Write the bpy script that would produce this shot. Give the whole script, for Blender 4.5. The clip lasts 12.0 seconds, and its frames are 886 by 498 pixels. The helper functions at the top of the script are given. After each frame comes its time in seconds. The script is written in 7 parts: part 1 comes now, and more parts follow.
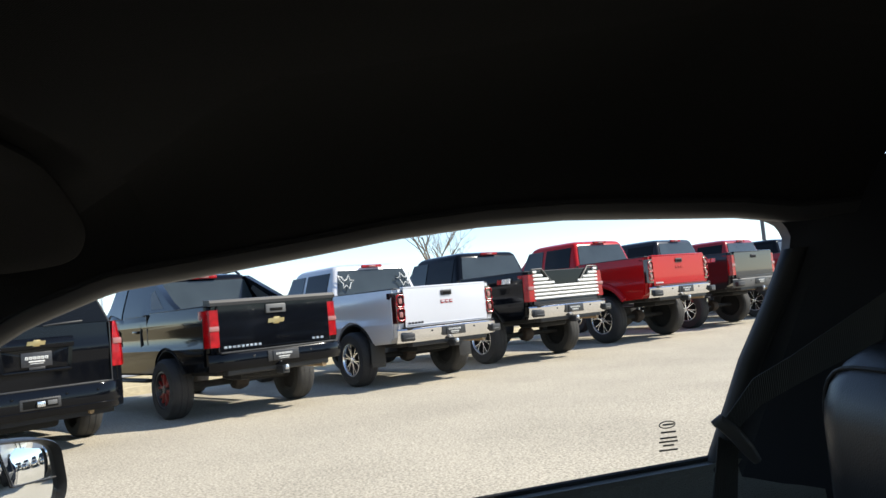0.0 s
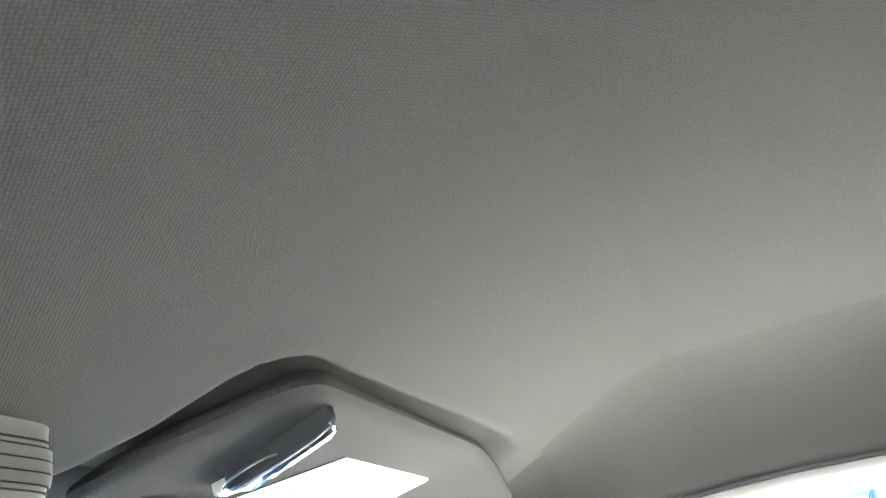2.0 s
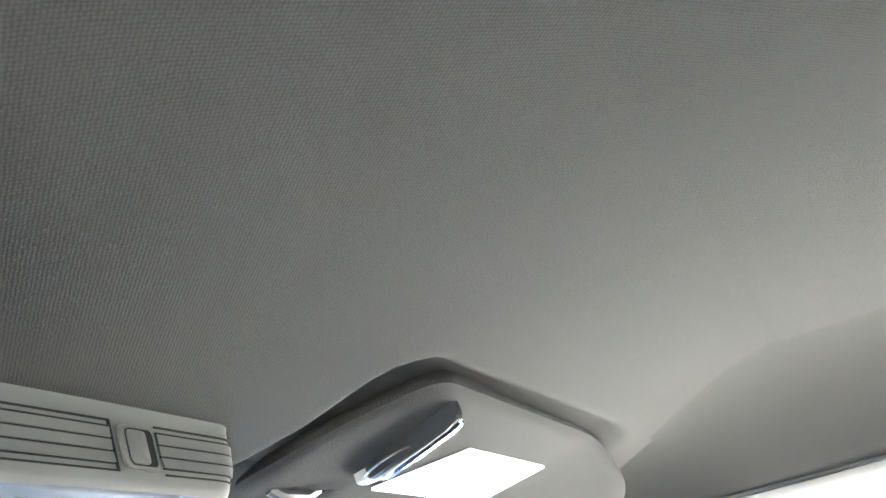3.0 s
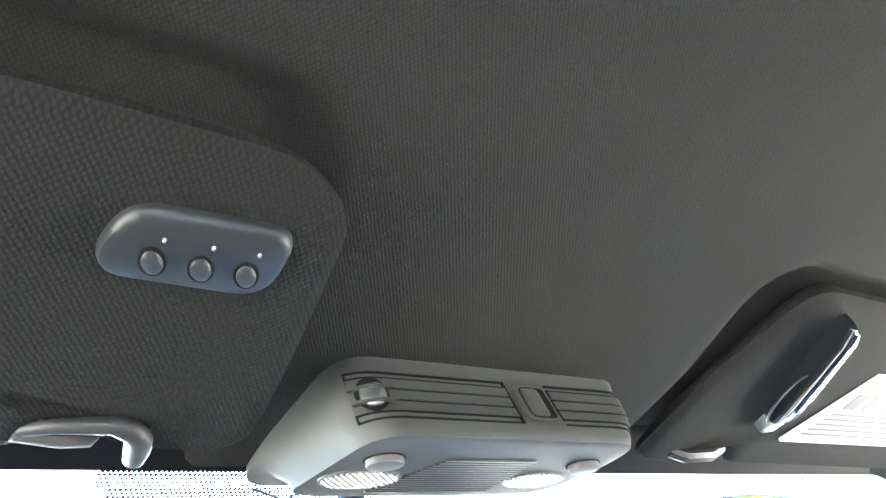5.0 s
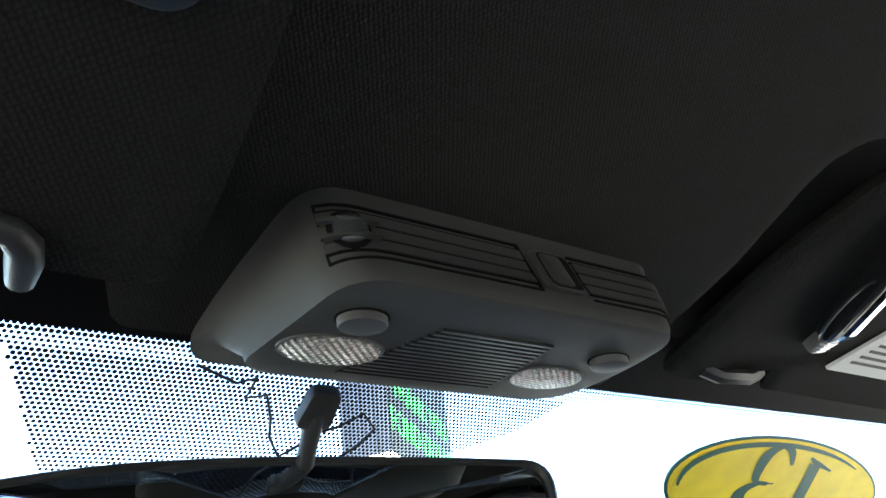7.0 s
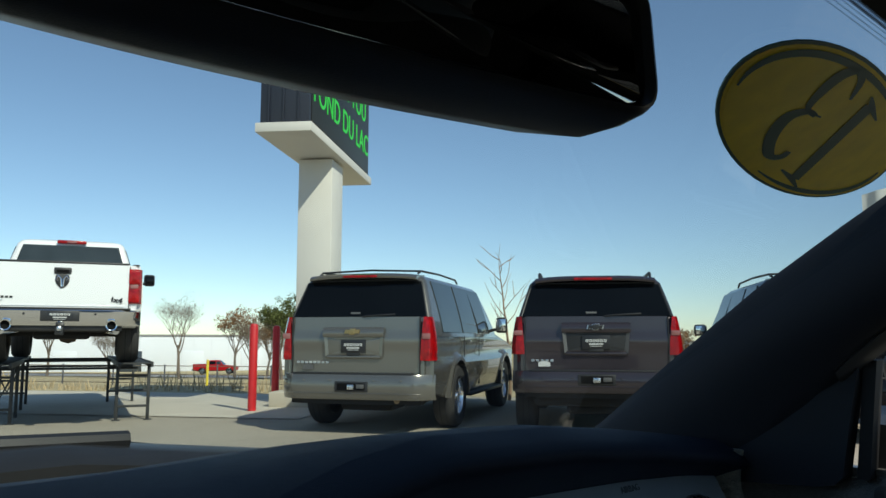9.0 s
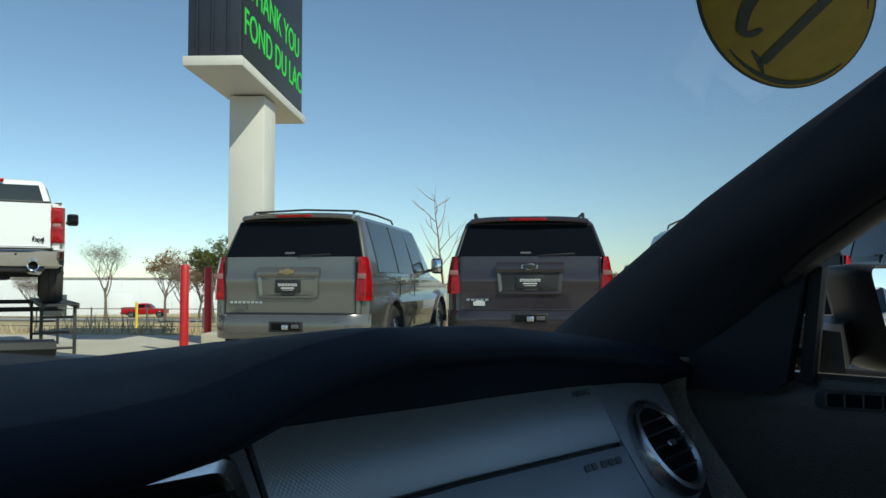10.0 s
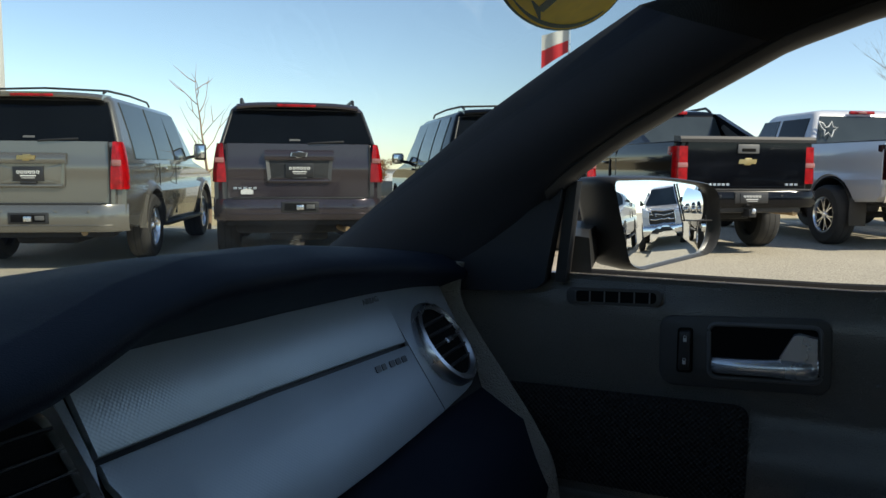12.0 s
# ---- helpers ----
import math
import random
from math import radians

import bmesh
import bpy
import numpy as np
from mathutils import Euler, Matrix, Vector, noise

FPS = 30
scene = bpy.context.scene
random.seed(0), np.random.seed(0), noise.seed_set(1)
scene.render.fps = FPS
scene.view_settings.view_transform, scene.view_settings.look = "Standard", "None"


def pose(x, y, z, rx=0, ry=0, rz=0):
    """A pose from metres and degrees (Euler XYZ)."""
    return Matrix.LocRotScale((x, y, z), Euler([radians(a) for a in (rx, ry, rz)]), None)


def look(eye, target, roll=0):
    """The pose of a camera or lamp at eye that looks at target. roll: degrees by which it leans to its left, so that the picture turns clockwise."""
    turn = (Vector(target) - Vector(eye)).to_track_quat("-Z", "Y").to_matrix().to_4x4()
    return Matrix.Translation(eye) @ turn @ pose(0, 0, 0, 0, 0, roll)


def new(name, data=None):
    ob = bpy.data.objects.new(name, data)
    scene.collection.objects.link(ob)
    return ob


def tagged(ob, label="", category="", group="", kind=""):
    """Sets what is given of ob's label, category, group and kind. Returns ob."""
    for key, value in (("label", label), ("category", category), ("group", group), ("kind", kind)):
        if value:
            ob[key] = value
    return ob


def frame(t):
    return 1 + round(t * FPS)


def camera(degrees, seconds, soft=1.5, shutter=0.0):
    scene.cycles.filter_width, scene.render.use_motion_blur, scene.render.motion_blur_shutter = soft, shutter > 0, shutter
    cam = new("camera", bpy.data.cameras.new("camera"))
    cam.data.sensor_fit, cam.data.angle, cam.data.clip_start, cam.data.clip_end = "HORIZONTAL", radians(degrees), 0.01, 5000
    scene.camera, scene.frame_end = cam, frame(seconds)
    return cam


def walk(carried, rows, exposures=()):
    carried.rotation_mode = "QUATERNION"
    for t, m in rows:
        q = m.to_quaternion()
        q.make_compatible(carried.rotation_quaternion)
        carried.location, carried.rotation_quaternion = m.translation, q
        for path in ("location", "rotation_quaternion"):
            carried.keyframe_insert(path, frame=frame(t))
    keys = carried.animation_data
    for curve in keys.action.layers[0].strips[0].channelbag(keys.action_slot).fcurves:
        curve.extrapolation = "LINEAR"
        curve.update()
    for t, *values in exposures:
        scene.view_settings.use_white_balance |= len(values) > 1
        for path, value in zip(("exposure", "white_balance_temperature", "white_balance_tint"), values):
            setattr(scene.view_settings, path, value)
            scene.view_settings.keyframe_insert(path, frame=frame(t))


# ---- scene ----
cam = camera(58.8, 12.0)
PATH = [
    (0, (-0.075, -0.033, 1.153), (1.906, -0.269, 1.294), -5.3),
    (0.3, (-0.106, -0.039, 1.164), (1.878, -0.134, 1.398), -7.1),
    (0.5, (-0.169, -0.053, 1.161), (1.797, 0.001, 1.525), -7.1),
    (1, (-0.17, -0.051, 1.165), (1.698, 0.236, 1.82), -6.6),
    (1.5, (-0.173, -0.035, 1.166), (1.621, 0.378, 1.947), -6.9),
    (2, (-0.177, -0.028, 1.16), (1.566, 0.533, 1.964), -6.3),
    (2.5, (-0.194, -0.036, 1.156), (1.516, 0.619, 1.961), -6.8),
    (3, (-0.222, -0.036, 1.152), (1.43, 0.746, 1.963), -6.5),
    (3.5, (-0.233, -0.029, 1.152), (1.36, 0.885, 1.943), -6.1),
    (3.7, (-0.247, -0.031, 1.15), (1.292, 0.963, 1.952), -6.3),
    (5.3, (-0.211, -0.008, 1.106), (0.852, 1.333, 2.141), -12.1),
    (5.5, (-0.207, 0.0, 1.106), (0.862, 1.338, 2.138), -12.1),
    (6, (-0.198, 0.023, 1.105), (0.898, 1.335, 2.144), -12.1),
    (6.5, (-0.183, 0.042, 1.101), (0.895, 1.376, 2.129), -10.8),
    (6.7, (-0.176, 0.051, 1.1), (0.906, 1.392, 2.115), -10.3),
    (8.3, (-0.159, 0.13, 1.101), (1.125, 1.55, 1.678), -0.8),
    (8.5, (-0.149, 0.159, 1.093), (1.154, 1.587, 1.606), -0.4),
    (9, (-0.134, 0.196, 1.06), (1.227, 1.643, 1.287), 0.1),
    (9.5, (-0.152, 0.214, 1.046), (1.324, 1.561, 1.123), 0.1),
    (10, (-0.119, 0.23, 1.025), (1.366, 1.567, 1.108), -0.0),
    (10.5, (-0.066, 0.265, 0.97), (1.497, 1.512, 1.014), 0.2),
    (11, (-0.024, 0.279, 0.941), (1.719, 1.253, 0.811), -0.4),
    (11.5, (-0.055, 0.256, 1.029), (1.744, 1.106, 0.822), 0.1),
    (12, (-0.162, 0.228, 1.054), (1.638, 1.076, 0.849), 0.3),
]
# the phone brightens its picture under the roof
EXPOSURE = ((0, 1.15, 6900, 13), (0.7, 1.35, 6700, 11), (1.0, 3.5, 6500, 10), (1.3, 5.6, 6450, 9), (1.6, 7.1, 6400, 9), (2.4, 7.65, 6350, 10), (3.7, 7.7, 6300, 11), (5.3, 6.7, 6300, 10),
            (6.0, 6.2, 6250, 10), (6.7, 5.2, 6300, 10), (7.6, 2.3, 6500, 8), (8.3, 0.60, 6700, 6), (8.6, 0.52, 6700, 6), (9.0, 0.27, 6700, 5), (9.4, 0.25, 6750, 4), (10.0, 0.27, 6750, 4), (10.5, 0.45, 6800, 4), (11.2, 0.75, 7150, 8), (12, 0.75, 7300, 10))
walk(cam, [(t, look(eye, target, roll)) for t, eye, target, roll in PATH],
     exposures=EXPOSURE)

# ---- light ----
SUN_AZ, SUN_EL = 185.0, 42.0            # clockwise from the car's heading, and height, in degrees
world = bpy.data.worlds.new("world")
scene.world = world
world.use_nodes = True
wn = world.node_tree.nodes
sky = wn.new("ShaderNodeTexSky")
sky.sky_type, sky.sun_disc = "NISHITA", False
sky.sun_elevation, sky.sun_rotation = radians(SUN_EL), radians(SUN_AZ)
sky.air_density, sky.dust_density, sky.ozone_density = 0.75, 0.12, 2.2
wn["Background"].inputs["Strength"].default_value = 0.12
world.node_tree.links.new(sky.outputs[0], wn["Background"].inputs["Color"])
sun_data = bpy.data.lights.new("sun", "SUN")
sun_data.energy, sun_data.angle, sun_data.color = 3.6, radians(0.55), (1.0, 0.95, 0.87)
sun = new("sun", sun_data)
sun.matrix_world = look((0, 0, 30), (-math.sin(radians(SUN_AZ)) * 10 * math.cos(radians(SUN_EL)),
                                      -math.cos(radians(SUN_AZ)) * 10 * math.cos(radians(SUN_EL)), 30 - 10 * math.sin(radians(SUN_EL))))

# ---- materials ----


def material(name, color, rough=0.5, metal=0.0, spec=0.5, coat=0.0, coat_rough=0.04, vary=0.0, vary_scale=3.0, bump=0.0, bump_scale=200.0,
             bump_kind="noise", emit=None, emit_strength=0.0, rough_vary=0.0, island=0.0, bump_dist=0.001, speck=0.0, speck_scale=400.0):
    """A principled material with colour variation at two scales and fine relief, in metres of the object's own space."""
    m = bpy.data.materials.new(name)
    m.use_nodes = True
    nt = m.node_tree
    n, l = nt.nodes, nt.links
    p = n["Principled BSDF"]
    p.inputs["Base Color"].default_value = (*color, 1)
    p.inputs["Roughness"].default_value = rough
    p.inputs["Metallic"].default_value = metal
    p.inputs["Specular IOR Level"].default_value = spec
    p.inputs["Coat Weight"].default_value = coat
    p.inputs["Coat Roughness"].default_value = coat_rough
    co = n.new("ShaderNodeTexCoord")
    out = None
    if vary or speck or island:
        mix = n.new("ShaderNodeMix")
        mix.data_type, mix.blend_type = "RGBA", "MULTIPLY"
        mix.inputs[0].default_value = 1.0
        mix.inputs[6].default_value = (*color, 1)
        a = n.new("ShaderNodeTexNoise")
        a.inputs["Scale"].default_value, a.inputs["Detail"].default_value = vary_scale, 6
        l.new(co.outputs["Object"], a.inputs["Vector"])
        b = n.new("ShaderNodeTexNoise")
        b.inputs["Scale"].default_value, b.inputs["Detail"].default_value = speck_scale, 2
        l.new(co.outputs["Object"], b.inputs["Vector"])
        r1 = n.new("ShaderNodeMapRange")
        r1.inputs[1].default_value, r1.inputs[2].default_value = 0.3, 0.7
        r1.inputs[3].default_value, r1.inputs[4].default_value = 1 - vary, 1 + vary
        l.new(a.outputs["Fac"], r1.inputs[0])
        r2 = n.new("ShaderNodeMapRange")
        r2.inputs[1].default_value, r2.inputs[2].default_value = 0.3, 0.7
        r2.inputs[3].default_value, r2.inputs[4].default_value = 1 - speck, 1 + speck
        l.new(b.outputs["Fac"], r2.inputs[0])
        mu = n.new("ShaderNodeMath")
        mu.operation = "MULTIPLY"
        l.new(r1.outputs[0], mu.inputs[0])
        l.new(r2.outputs[0], mu.inputs[1])
        last = mu
        if island:
            ge = n.new("ShaderNodeNewGeometry")
            r3 = n.new("ShaderNodeMapRange")
            r3.inputs[3].default_value, r3.inputs[4].default_value = 1 - island, 1 + island
            l.new(ge.outputs["Random Per Island"], r3.inputs[0])
            m2 = n.new("ShaderNodeMath")
            m2.operation = "MULTIPLY"
            l.new(mu.outputs[0], m2.inputs[0])
            l.new(r3.outputs[0], m2.inputs[1])
            last = m2
        cb = n.new("ShaderNodeCombineColor")
        for k in range(3):
            l.new(last.outputs[0], cb.inputs[k])
        l.new(cb.outputs[0], mix.inputs[7])
        l.new(mix.outputs[2], p.inputs["Base Color"])
        out = mix.outputs[2]
    if rough_vary:
        c = n.new("ShaderNodeTexNoise")
        c.inputs["Scale"].default_value, c.inputs["Detail"].default_value = 9.0, 5
        l.new(co.outputs["Object"], c.inputs["Vector"])
        r4 = n.new("ShaderNodeMapRange")
        r4.inputs[1].default_value, r4.inputs[2].default_value = 0.3, 0.7
        r4.inputs[3].default_value, r4.inputs[4].default_value = max(0.02, rough - rough_vary), rough + rough_vary
        l.new(c.outputs["Fac"], r4.inputs[0])
        l.new(r4.outputs[0], p.inputs["Roughness"])
    if bump:
        bp = n.new("ShaderNodeBump")
        bp.inputs["Strength"].default_value, bp.inputs["Distance"].default_value = bump, bump_dist
        if bump_kind == "noise":
            t = n.new("ShaderNodeTexNoise")
            t.inputs["Scale"].default_value, t.inputs["Detail"].default_value = bump_scale, 3
            l.new(co.outputs["Object"], t.inputs["Vector"])
            h = t.outputs["Fac"]
        elif bump_kind == "leather":
            t = n.new("ShaderNodeTexVoronoi")
            t.feature = "DISTANCE_TO_EDGE"
            t.inputs["Scale"].default_value = bump_scale
            l.new(co.outputs["Object"], t.inputs["Vector"])
            r5 = n.new("ShaderNodeMapRange")
            r5.inputs[1].default_value, r5.inputs[2].default_value = 0.0, 0.25
            l.new(t.outputs["Distance"], r5.inputs[0])
            h = r5.outputs[0]
        elif bump_kind == "knit":               # staggered dimples of a knitted cloth, slightly uneven
            wn2 = n.new("ShaderNodeTexNoise")
            wn2.inputs["Scale"].default_value, wn2.inputs["Detail"].default_value = bump_scale * 0.55, 1
            l.new(co.outputs["Object"], wn2.inputs["Vector"])
            off = n.new("ShaderNodeVectorMath")
            off.operation = "MULTIPLY_ADD"
            off.inputs[1].default_value = (0.55 / bump_scale,) * 3
            l.new(wn2.outputs["Color"], off.inputs[0])
            l.new(co.outputs["Object"], off.inputs[2])
            mp = n.new("ShaderNodeMapping")
            mp.inputs["Rotation"].default_value = (0, 0, radians(38))
            mp.inputs["Scale"].default_value = (bump_scale, bump_scale * 0.8, 0.0)
            l.new(off.outputs[0], mp.inputs["Vector"])
            t = n.new("ShaderNodeTexVoronoi")
            t.voronoi_dimensions = "2D"
            t.inputs["Scale"].default_value, t.inputs["Randomness"].default_value = 1.0, 0.25
            l.new(mp.outputs[0], t.inputs["Vector"])
            r5 = n.new("ShaderNodeMapRange")
            r5.inputs[1].default_value, r5.inputs[2].default_value = 0.15, 0.6
            l.new(t.outputs["Distance"], r5.inputs[0])
            h = r5.outputs[0]
            yarn_shade = n.new("ShaderNodeMapRange")      # light on yarn tops and shade in the holes, painted into the base colour
            yarn_shade.inputs[3].default_value, yarn_shade.inputs[4].default_value = 1.22, 0.68
            l.new(r5.outputs[0], yarn_shade.inputs[0])
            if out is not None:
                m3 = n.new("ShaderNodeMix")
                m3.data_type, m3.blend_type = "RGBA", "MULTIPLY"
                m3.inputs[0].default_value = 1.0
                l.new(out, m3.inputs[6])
                l.new(yarn_shade.outputs[0], m3.inputs[7])
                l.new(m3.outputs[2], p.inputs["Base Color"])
        else:                                   # weave or dots: product of two sine waves
            sx = n.new("ShaderNodeSeparateXYZ")
            mp = n.new("ShaderNodeMapping")
            if bump_kind == "weave":
                mp.inputs["Rotation"].default_value = (0, 0, radians(45))
            if bump_kind == "sidedots":
                mp.inputs["Rotation"].default_value = (0, radians(90), radians(45))
            if bump_kind == "dots":
                mp.inputs["Rotation"].default_value = (radians(-56), 0, radians(45))
            l.new(co.outputs["Object"], mp.inputs["Vector"])
            l.new(mp.outputs[0], sx.inputs[0])
            hs = []
            for k in (0, 1):
                w = n.new("ShaderNodeMath")
                w.operation = "MULTIPLY"
                w.inputs[1].default_value = 2 * math.pi * bump_scale
                l.new(sx.outputs[k], w.inputs[0])
                s = n.new("ShaderNodeMath")
                s.operation = "SINE"
                l.new(w.outputs[0], s.inputs[0])
                hs.append(s)
            w = n.new("ShaderNodeMath")
            w.operation = "ADD"
            l.new(hs[0].outputs[0], w.inputs[0])
            l.new(hs[1].outputs[0], w.inputs[1])
            h = w.outputs[0]
        l.new(h, bp.inputs["Height"])
        l.new(bp.outputs[0], p.inputs["Normal"])
    if emit:
        p.inputs["Emission Color"].default_value = (*emit, 1)
        p.inputs["Emission Strength"].default_value = emit_strength
    return m


def glass(name, tint=(1, 1, 1), gloss=0.8, dark=False):
    """A thin pane: clear or tinted, with a mirror-like sheen that grows at grazing angles."""
    m = bpy.data.materials.new(name)
    m.use_nodes = True
    n, l = m.node_tree.nodes, m.node_tree.links
    n.remove(n["Principled BSDF"])
    tr, gl, mx, lw = (n.new(k) for k in ("ShaderNodeBsdfTransparent", "ShaderNodeBsdfGlossy", "ShaderNodeMixShader", "ShaderNodeLayerWeight"))
    tr.inputs[0].default_value = (*tint, 1)
    gl.inputs["Roughness"].default_value = 0.0
    gl.inputs["Color"].default_value = (gloss, gloss, gloss, 1)
    pw, ma = n.new("ShaderNodeMath"), n.new("ShaderNodeMath")
    pw.operation, pw.inputs[1].default_value = "POWER", 5.0
    ma.operation, ma.inputs[1].default_value, ma.inputs[2].default_value = "MULTIPLY_ADD", 0.6, 0.012
    l.new(lw.outputs["Facing"], pw.inputs[0])
    l.new(pw.outputs[0], ma.inputs[0])
    l.new(ma.outputs[0], mx.inputs[0])
    l.new(tr.outputs[0], mx.inputs[1])
    l.new(gl.outputs[0], mx.inputs[2])
    l.new(mx.outputs[0], n["Material Output"].inputs[0])
    return m


M = {}
# knit cloths carry painted shade between their yarns in the base colour
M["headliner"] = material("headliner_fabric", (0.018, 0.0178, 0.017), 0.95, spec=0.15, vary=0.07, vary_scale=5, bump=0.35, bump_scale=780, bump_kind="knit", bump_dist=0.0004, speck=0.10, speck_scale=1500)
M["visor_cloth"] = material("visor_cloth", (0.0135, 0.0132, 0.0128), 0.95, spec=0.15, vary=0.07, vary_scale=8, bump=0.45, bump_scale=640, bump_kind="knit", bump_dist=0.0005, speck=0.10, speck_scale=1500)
M["console"] = material("console_plastic", (0.046, 0.046, 0.043), 0.58, spec=0.25, vary=0.05, vary_scale=12, bump=0.35, bump_scale=1500, bump_dist=0.0003, rough_vary=0.06)
M["black_plastic"] = material("black_plastic", (0.022, 0.022, 0.023), 0.42, spec=0.4, vary=0.1, vary_scale=20, bump=0.3, bump_scale=1500, bump_dist=0.0003, rough_vary=0.05)
M["dark_plastic"] = material("dark_grey_plastic", (0.052, 0.051, 0.05), 0.5, spec=0.4, vary=0.08, vary_scale=20, bump=0.3, bump_scale=1400, bump_dist=0.0003)
# near-black colour that stands in for shade inside slots, vents and recesses
M["recess_shade"] = material("vent_shadow", (0.006, 0.006, 0.006), 0.8, spec=0.1)
M["vinyl"] = material("black_grained_vinyl", (0.155, 0.147, 0.130), 0.34, spec=1.0, coat=0.5, coat_rough=0.22, vary=0.10, vary_scale=8, bump=0.9, bump_scale=430, bump_kind="leather", bump_dist=0.0020, rough_vary=0.06)
M["end_strip"] = material("grained_end_strip", (0.36, 0.335, 0.28), 0.4, spec=0.8, vary=0.12, vary_scale=10, bump=1.0, bump_scale=320, bump_kind="leather", bump_dist=0.003, rough_vary=0.06)
M["dash_pad"] = material("dash_pad_vinyl", (0.007, 0.011, 0.021), 0.60, spec=0.13, vary=0.12, vary_scale=6, bump=0.25, bump_scale=700, bump_kind="leather", bump_dist=0.0004, rough_vary=0.06)
M["dash_panel"] = material("dash_panel_textured", (0.45, 0.49, 0.52), 0.48, metal=0.6, spec=0.5, vary=0.05, vary_scale=7, bump=0.18, bump_scale=400, bump_kind="dots", bump_dist=0.0003)
M["pillar"] = material("pillar_trim", (0.020, 0.022, 0.028), 0.7, spec=0.25, vary=0.08, vary_scale=9, bump=0.4, bump_scale=900, bump_dist=0.0004)
M["rail"] = material("roof_rail_trim", (0.026, 0.026, 0.026), 0.6, spec=0.3, vary=0.06, vary_scale=9, bump=0.3, bump_scale=900, bump_dist=0.0003)
M["edge_trim"] = material("edge_trim_rubber", (0.048, 0.048, 0.049), 0.5, spec=0.4, vary=0.05, vary_scale=9, bump=0.1, bump_scale=900, bump_dist=0.0003)
M["seal"] = material("rubber_seal", (0.015, 0.015, 0.016), 0.6, spec=0.3, bump=0.2, bump_scale=600, bump_dist=0.0004)
M["satin"] = material("satin_metal", (0.68, 0.69, 0.71), 0.28, metal=1.0, vary=0.04, rough_vary=0.05)
M["silver_plastic"] = material("silver_painted_plastic", (0.66, 0.68, 0.71), 0.26, metal=0.75, spec=0.5, vary=0.03, rough_vary=0.04)
M["chrome"] = material("chrome", (0.78, 0.78, 0.79), 0.07, metal=1.0, rough_vary=0.04)
M["mirror"] = material("mirror_glass", (0.86, 0.88, 0.88), 0.0, metal=1.0)
M["dim_mirror"] = material("dimming_mirror_glass", (0.38, 0.40, 0.41), 0.0, metal=1.0)
M["glass"] = glass("clear_glass", (0.93, 0.97, 0.95), 0.55)
M["tinted_glass"] = glass("tinted_glass", (0.80, 0.83, 0.80), 0.5)
M["remote_grey"] = material("remote_grey_plastic", (0.014, 0.0155, 0.017), 0.45, spec=0.4, vary=0.06, vary_scale=30, bump=0.2, bump_scale=1500, bump_dist=0.0002)
M["paper"] = material("white_paper", (0.62, 0.62, 0.60), 0.6, vary=0.02)
M["ink"] = material("grey_ink", (0.07, 0.07, 0.07), 0.7)
M["yellow_ink"] = material("yellow_ink", (0.50, 0.34, 0.04), 0.6)
M["grey_trim"] = material("grey_trim", (0.10, 0.10, 0.10), 0.5, vary=0.08)
M["frit"] = material("black_ceramic", (0.004, 0.004, 0.005), 0.7, spec=0.1)
M["clip_black"] = material("glossy_black_clip", (0.010, 0.011, 0.012), 0.30, spec=0.4)
M["lens"] = material("lamp_lens", (0.20, 0.20, 0.195), 0.15, spec=0.6, bump=0.9, bump_scale=420, bump_kind="weave", bump_dist=0.002)
M["led"] = material("clear_led", (0.22, 0.22, 0.22), 0.25)
M["leather"] = material("seat_leather", (0.010, 0.0105, 0.013), 0.36, spec=0.4, vary=0.1, vary_scale=5, bump=0.18, bump_scale=420, bump_kind="leather", bump_dist=0.0003)
M["webbing"] = material("belt_webbing", (0.018, 0.018, 0.018), 0.8, bump=0.6, bump_scale=700, bump_kind="weave", bump_dist=0.0005)
M["carpet"] = material("floor_carpet", (0.02, 0.02, 0.02), 0.95, bump=0.6, bump_scale=300)

# ---- building helpers ----


def part(name, bm, mat, parent=None, label="", smooth=40, kind=""):
    """Links a bmesh as one mesh object under a thing or a part."""
    me = bpy.data.meshes.new(name)
    bmesh.ops.recalc_face_normals(bm, faces=bm.faces)
    bm.to_mesh(me)
    bm.free()
    me.materials.append(M[mat] if isinstance(mat, str) else mat)
    if smooth:
        me.shade_smooth()
        me.set_sharp_from_angle(angle=radians(smooth))
    ob = new(name, me)
    if parent is not None:
        ob.parent = parent
    if label:
        ob["label"] = label
    if kind:
        ob["kind"] = kind
    return ob


def thing(name, m, label, category, group="", kind=""):
    ob = new(name)
    ob.empty_display_size = 0.1
    ob.matrix_world = m
    return tagged(ob, label, category, group, kind)


def add_box(bm, c, s, bevel=0.0, seg=2, rot=None):
    """A box of full size s round c, with rounded edges."""
    r = bmesh.ops.create_cube(bm, size=1.0)
    vs = r["verts"]
    bmesh.ops.scale(bm, vec=s, verts=vs)
    if bevel:
        es = list({e for v in vs for e in v.link_edges})
        g = bmesh.ops.bevel(bm, geom=es, offset=bevel, segments=seg, affect="EDGES", profile=0.5, clamp_overlap=True)
        vs = list({v for f in g["faces"] for v in f.verts} | {v for v in vs if v.is_valid})
    if rot:
        bmesh.ops.rotate(bm, cent=(0, 0, 0), matrix=Euler([radians(a) for a in rot]).to_matrix(), verts=vs)
    bmesh.ops.translate(bm, vec=c, verts=vs)
    return vs


def box(c, s, bevel=0.0, seg=2, rot=None):
    bm = bmesh.new()
    add_box(bm, c, s, bevel, seg, rot)
    return bm


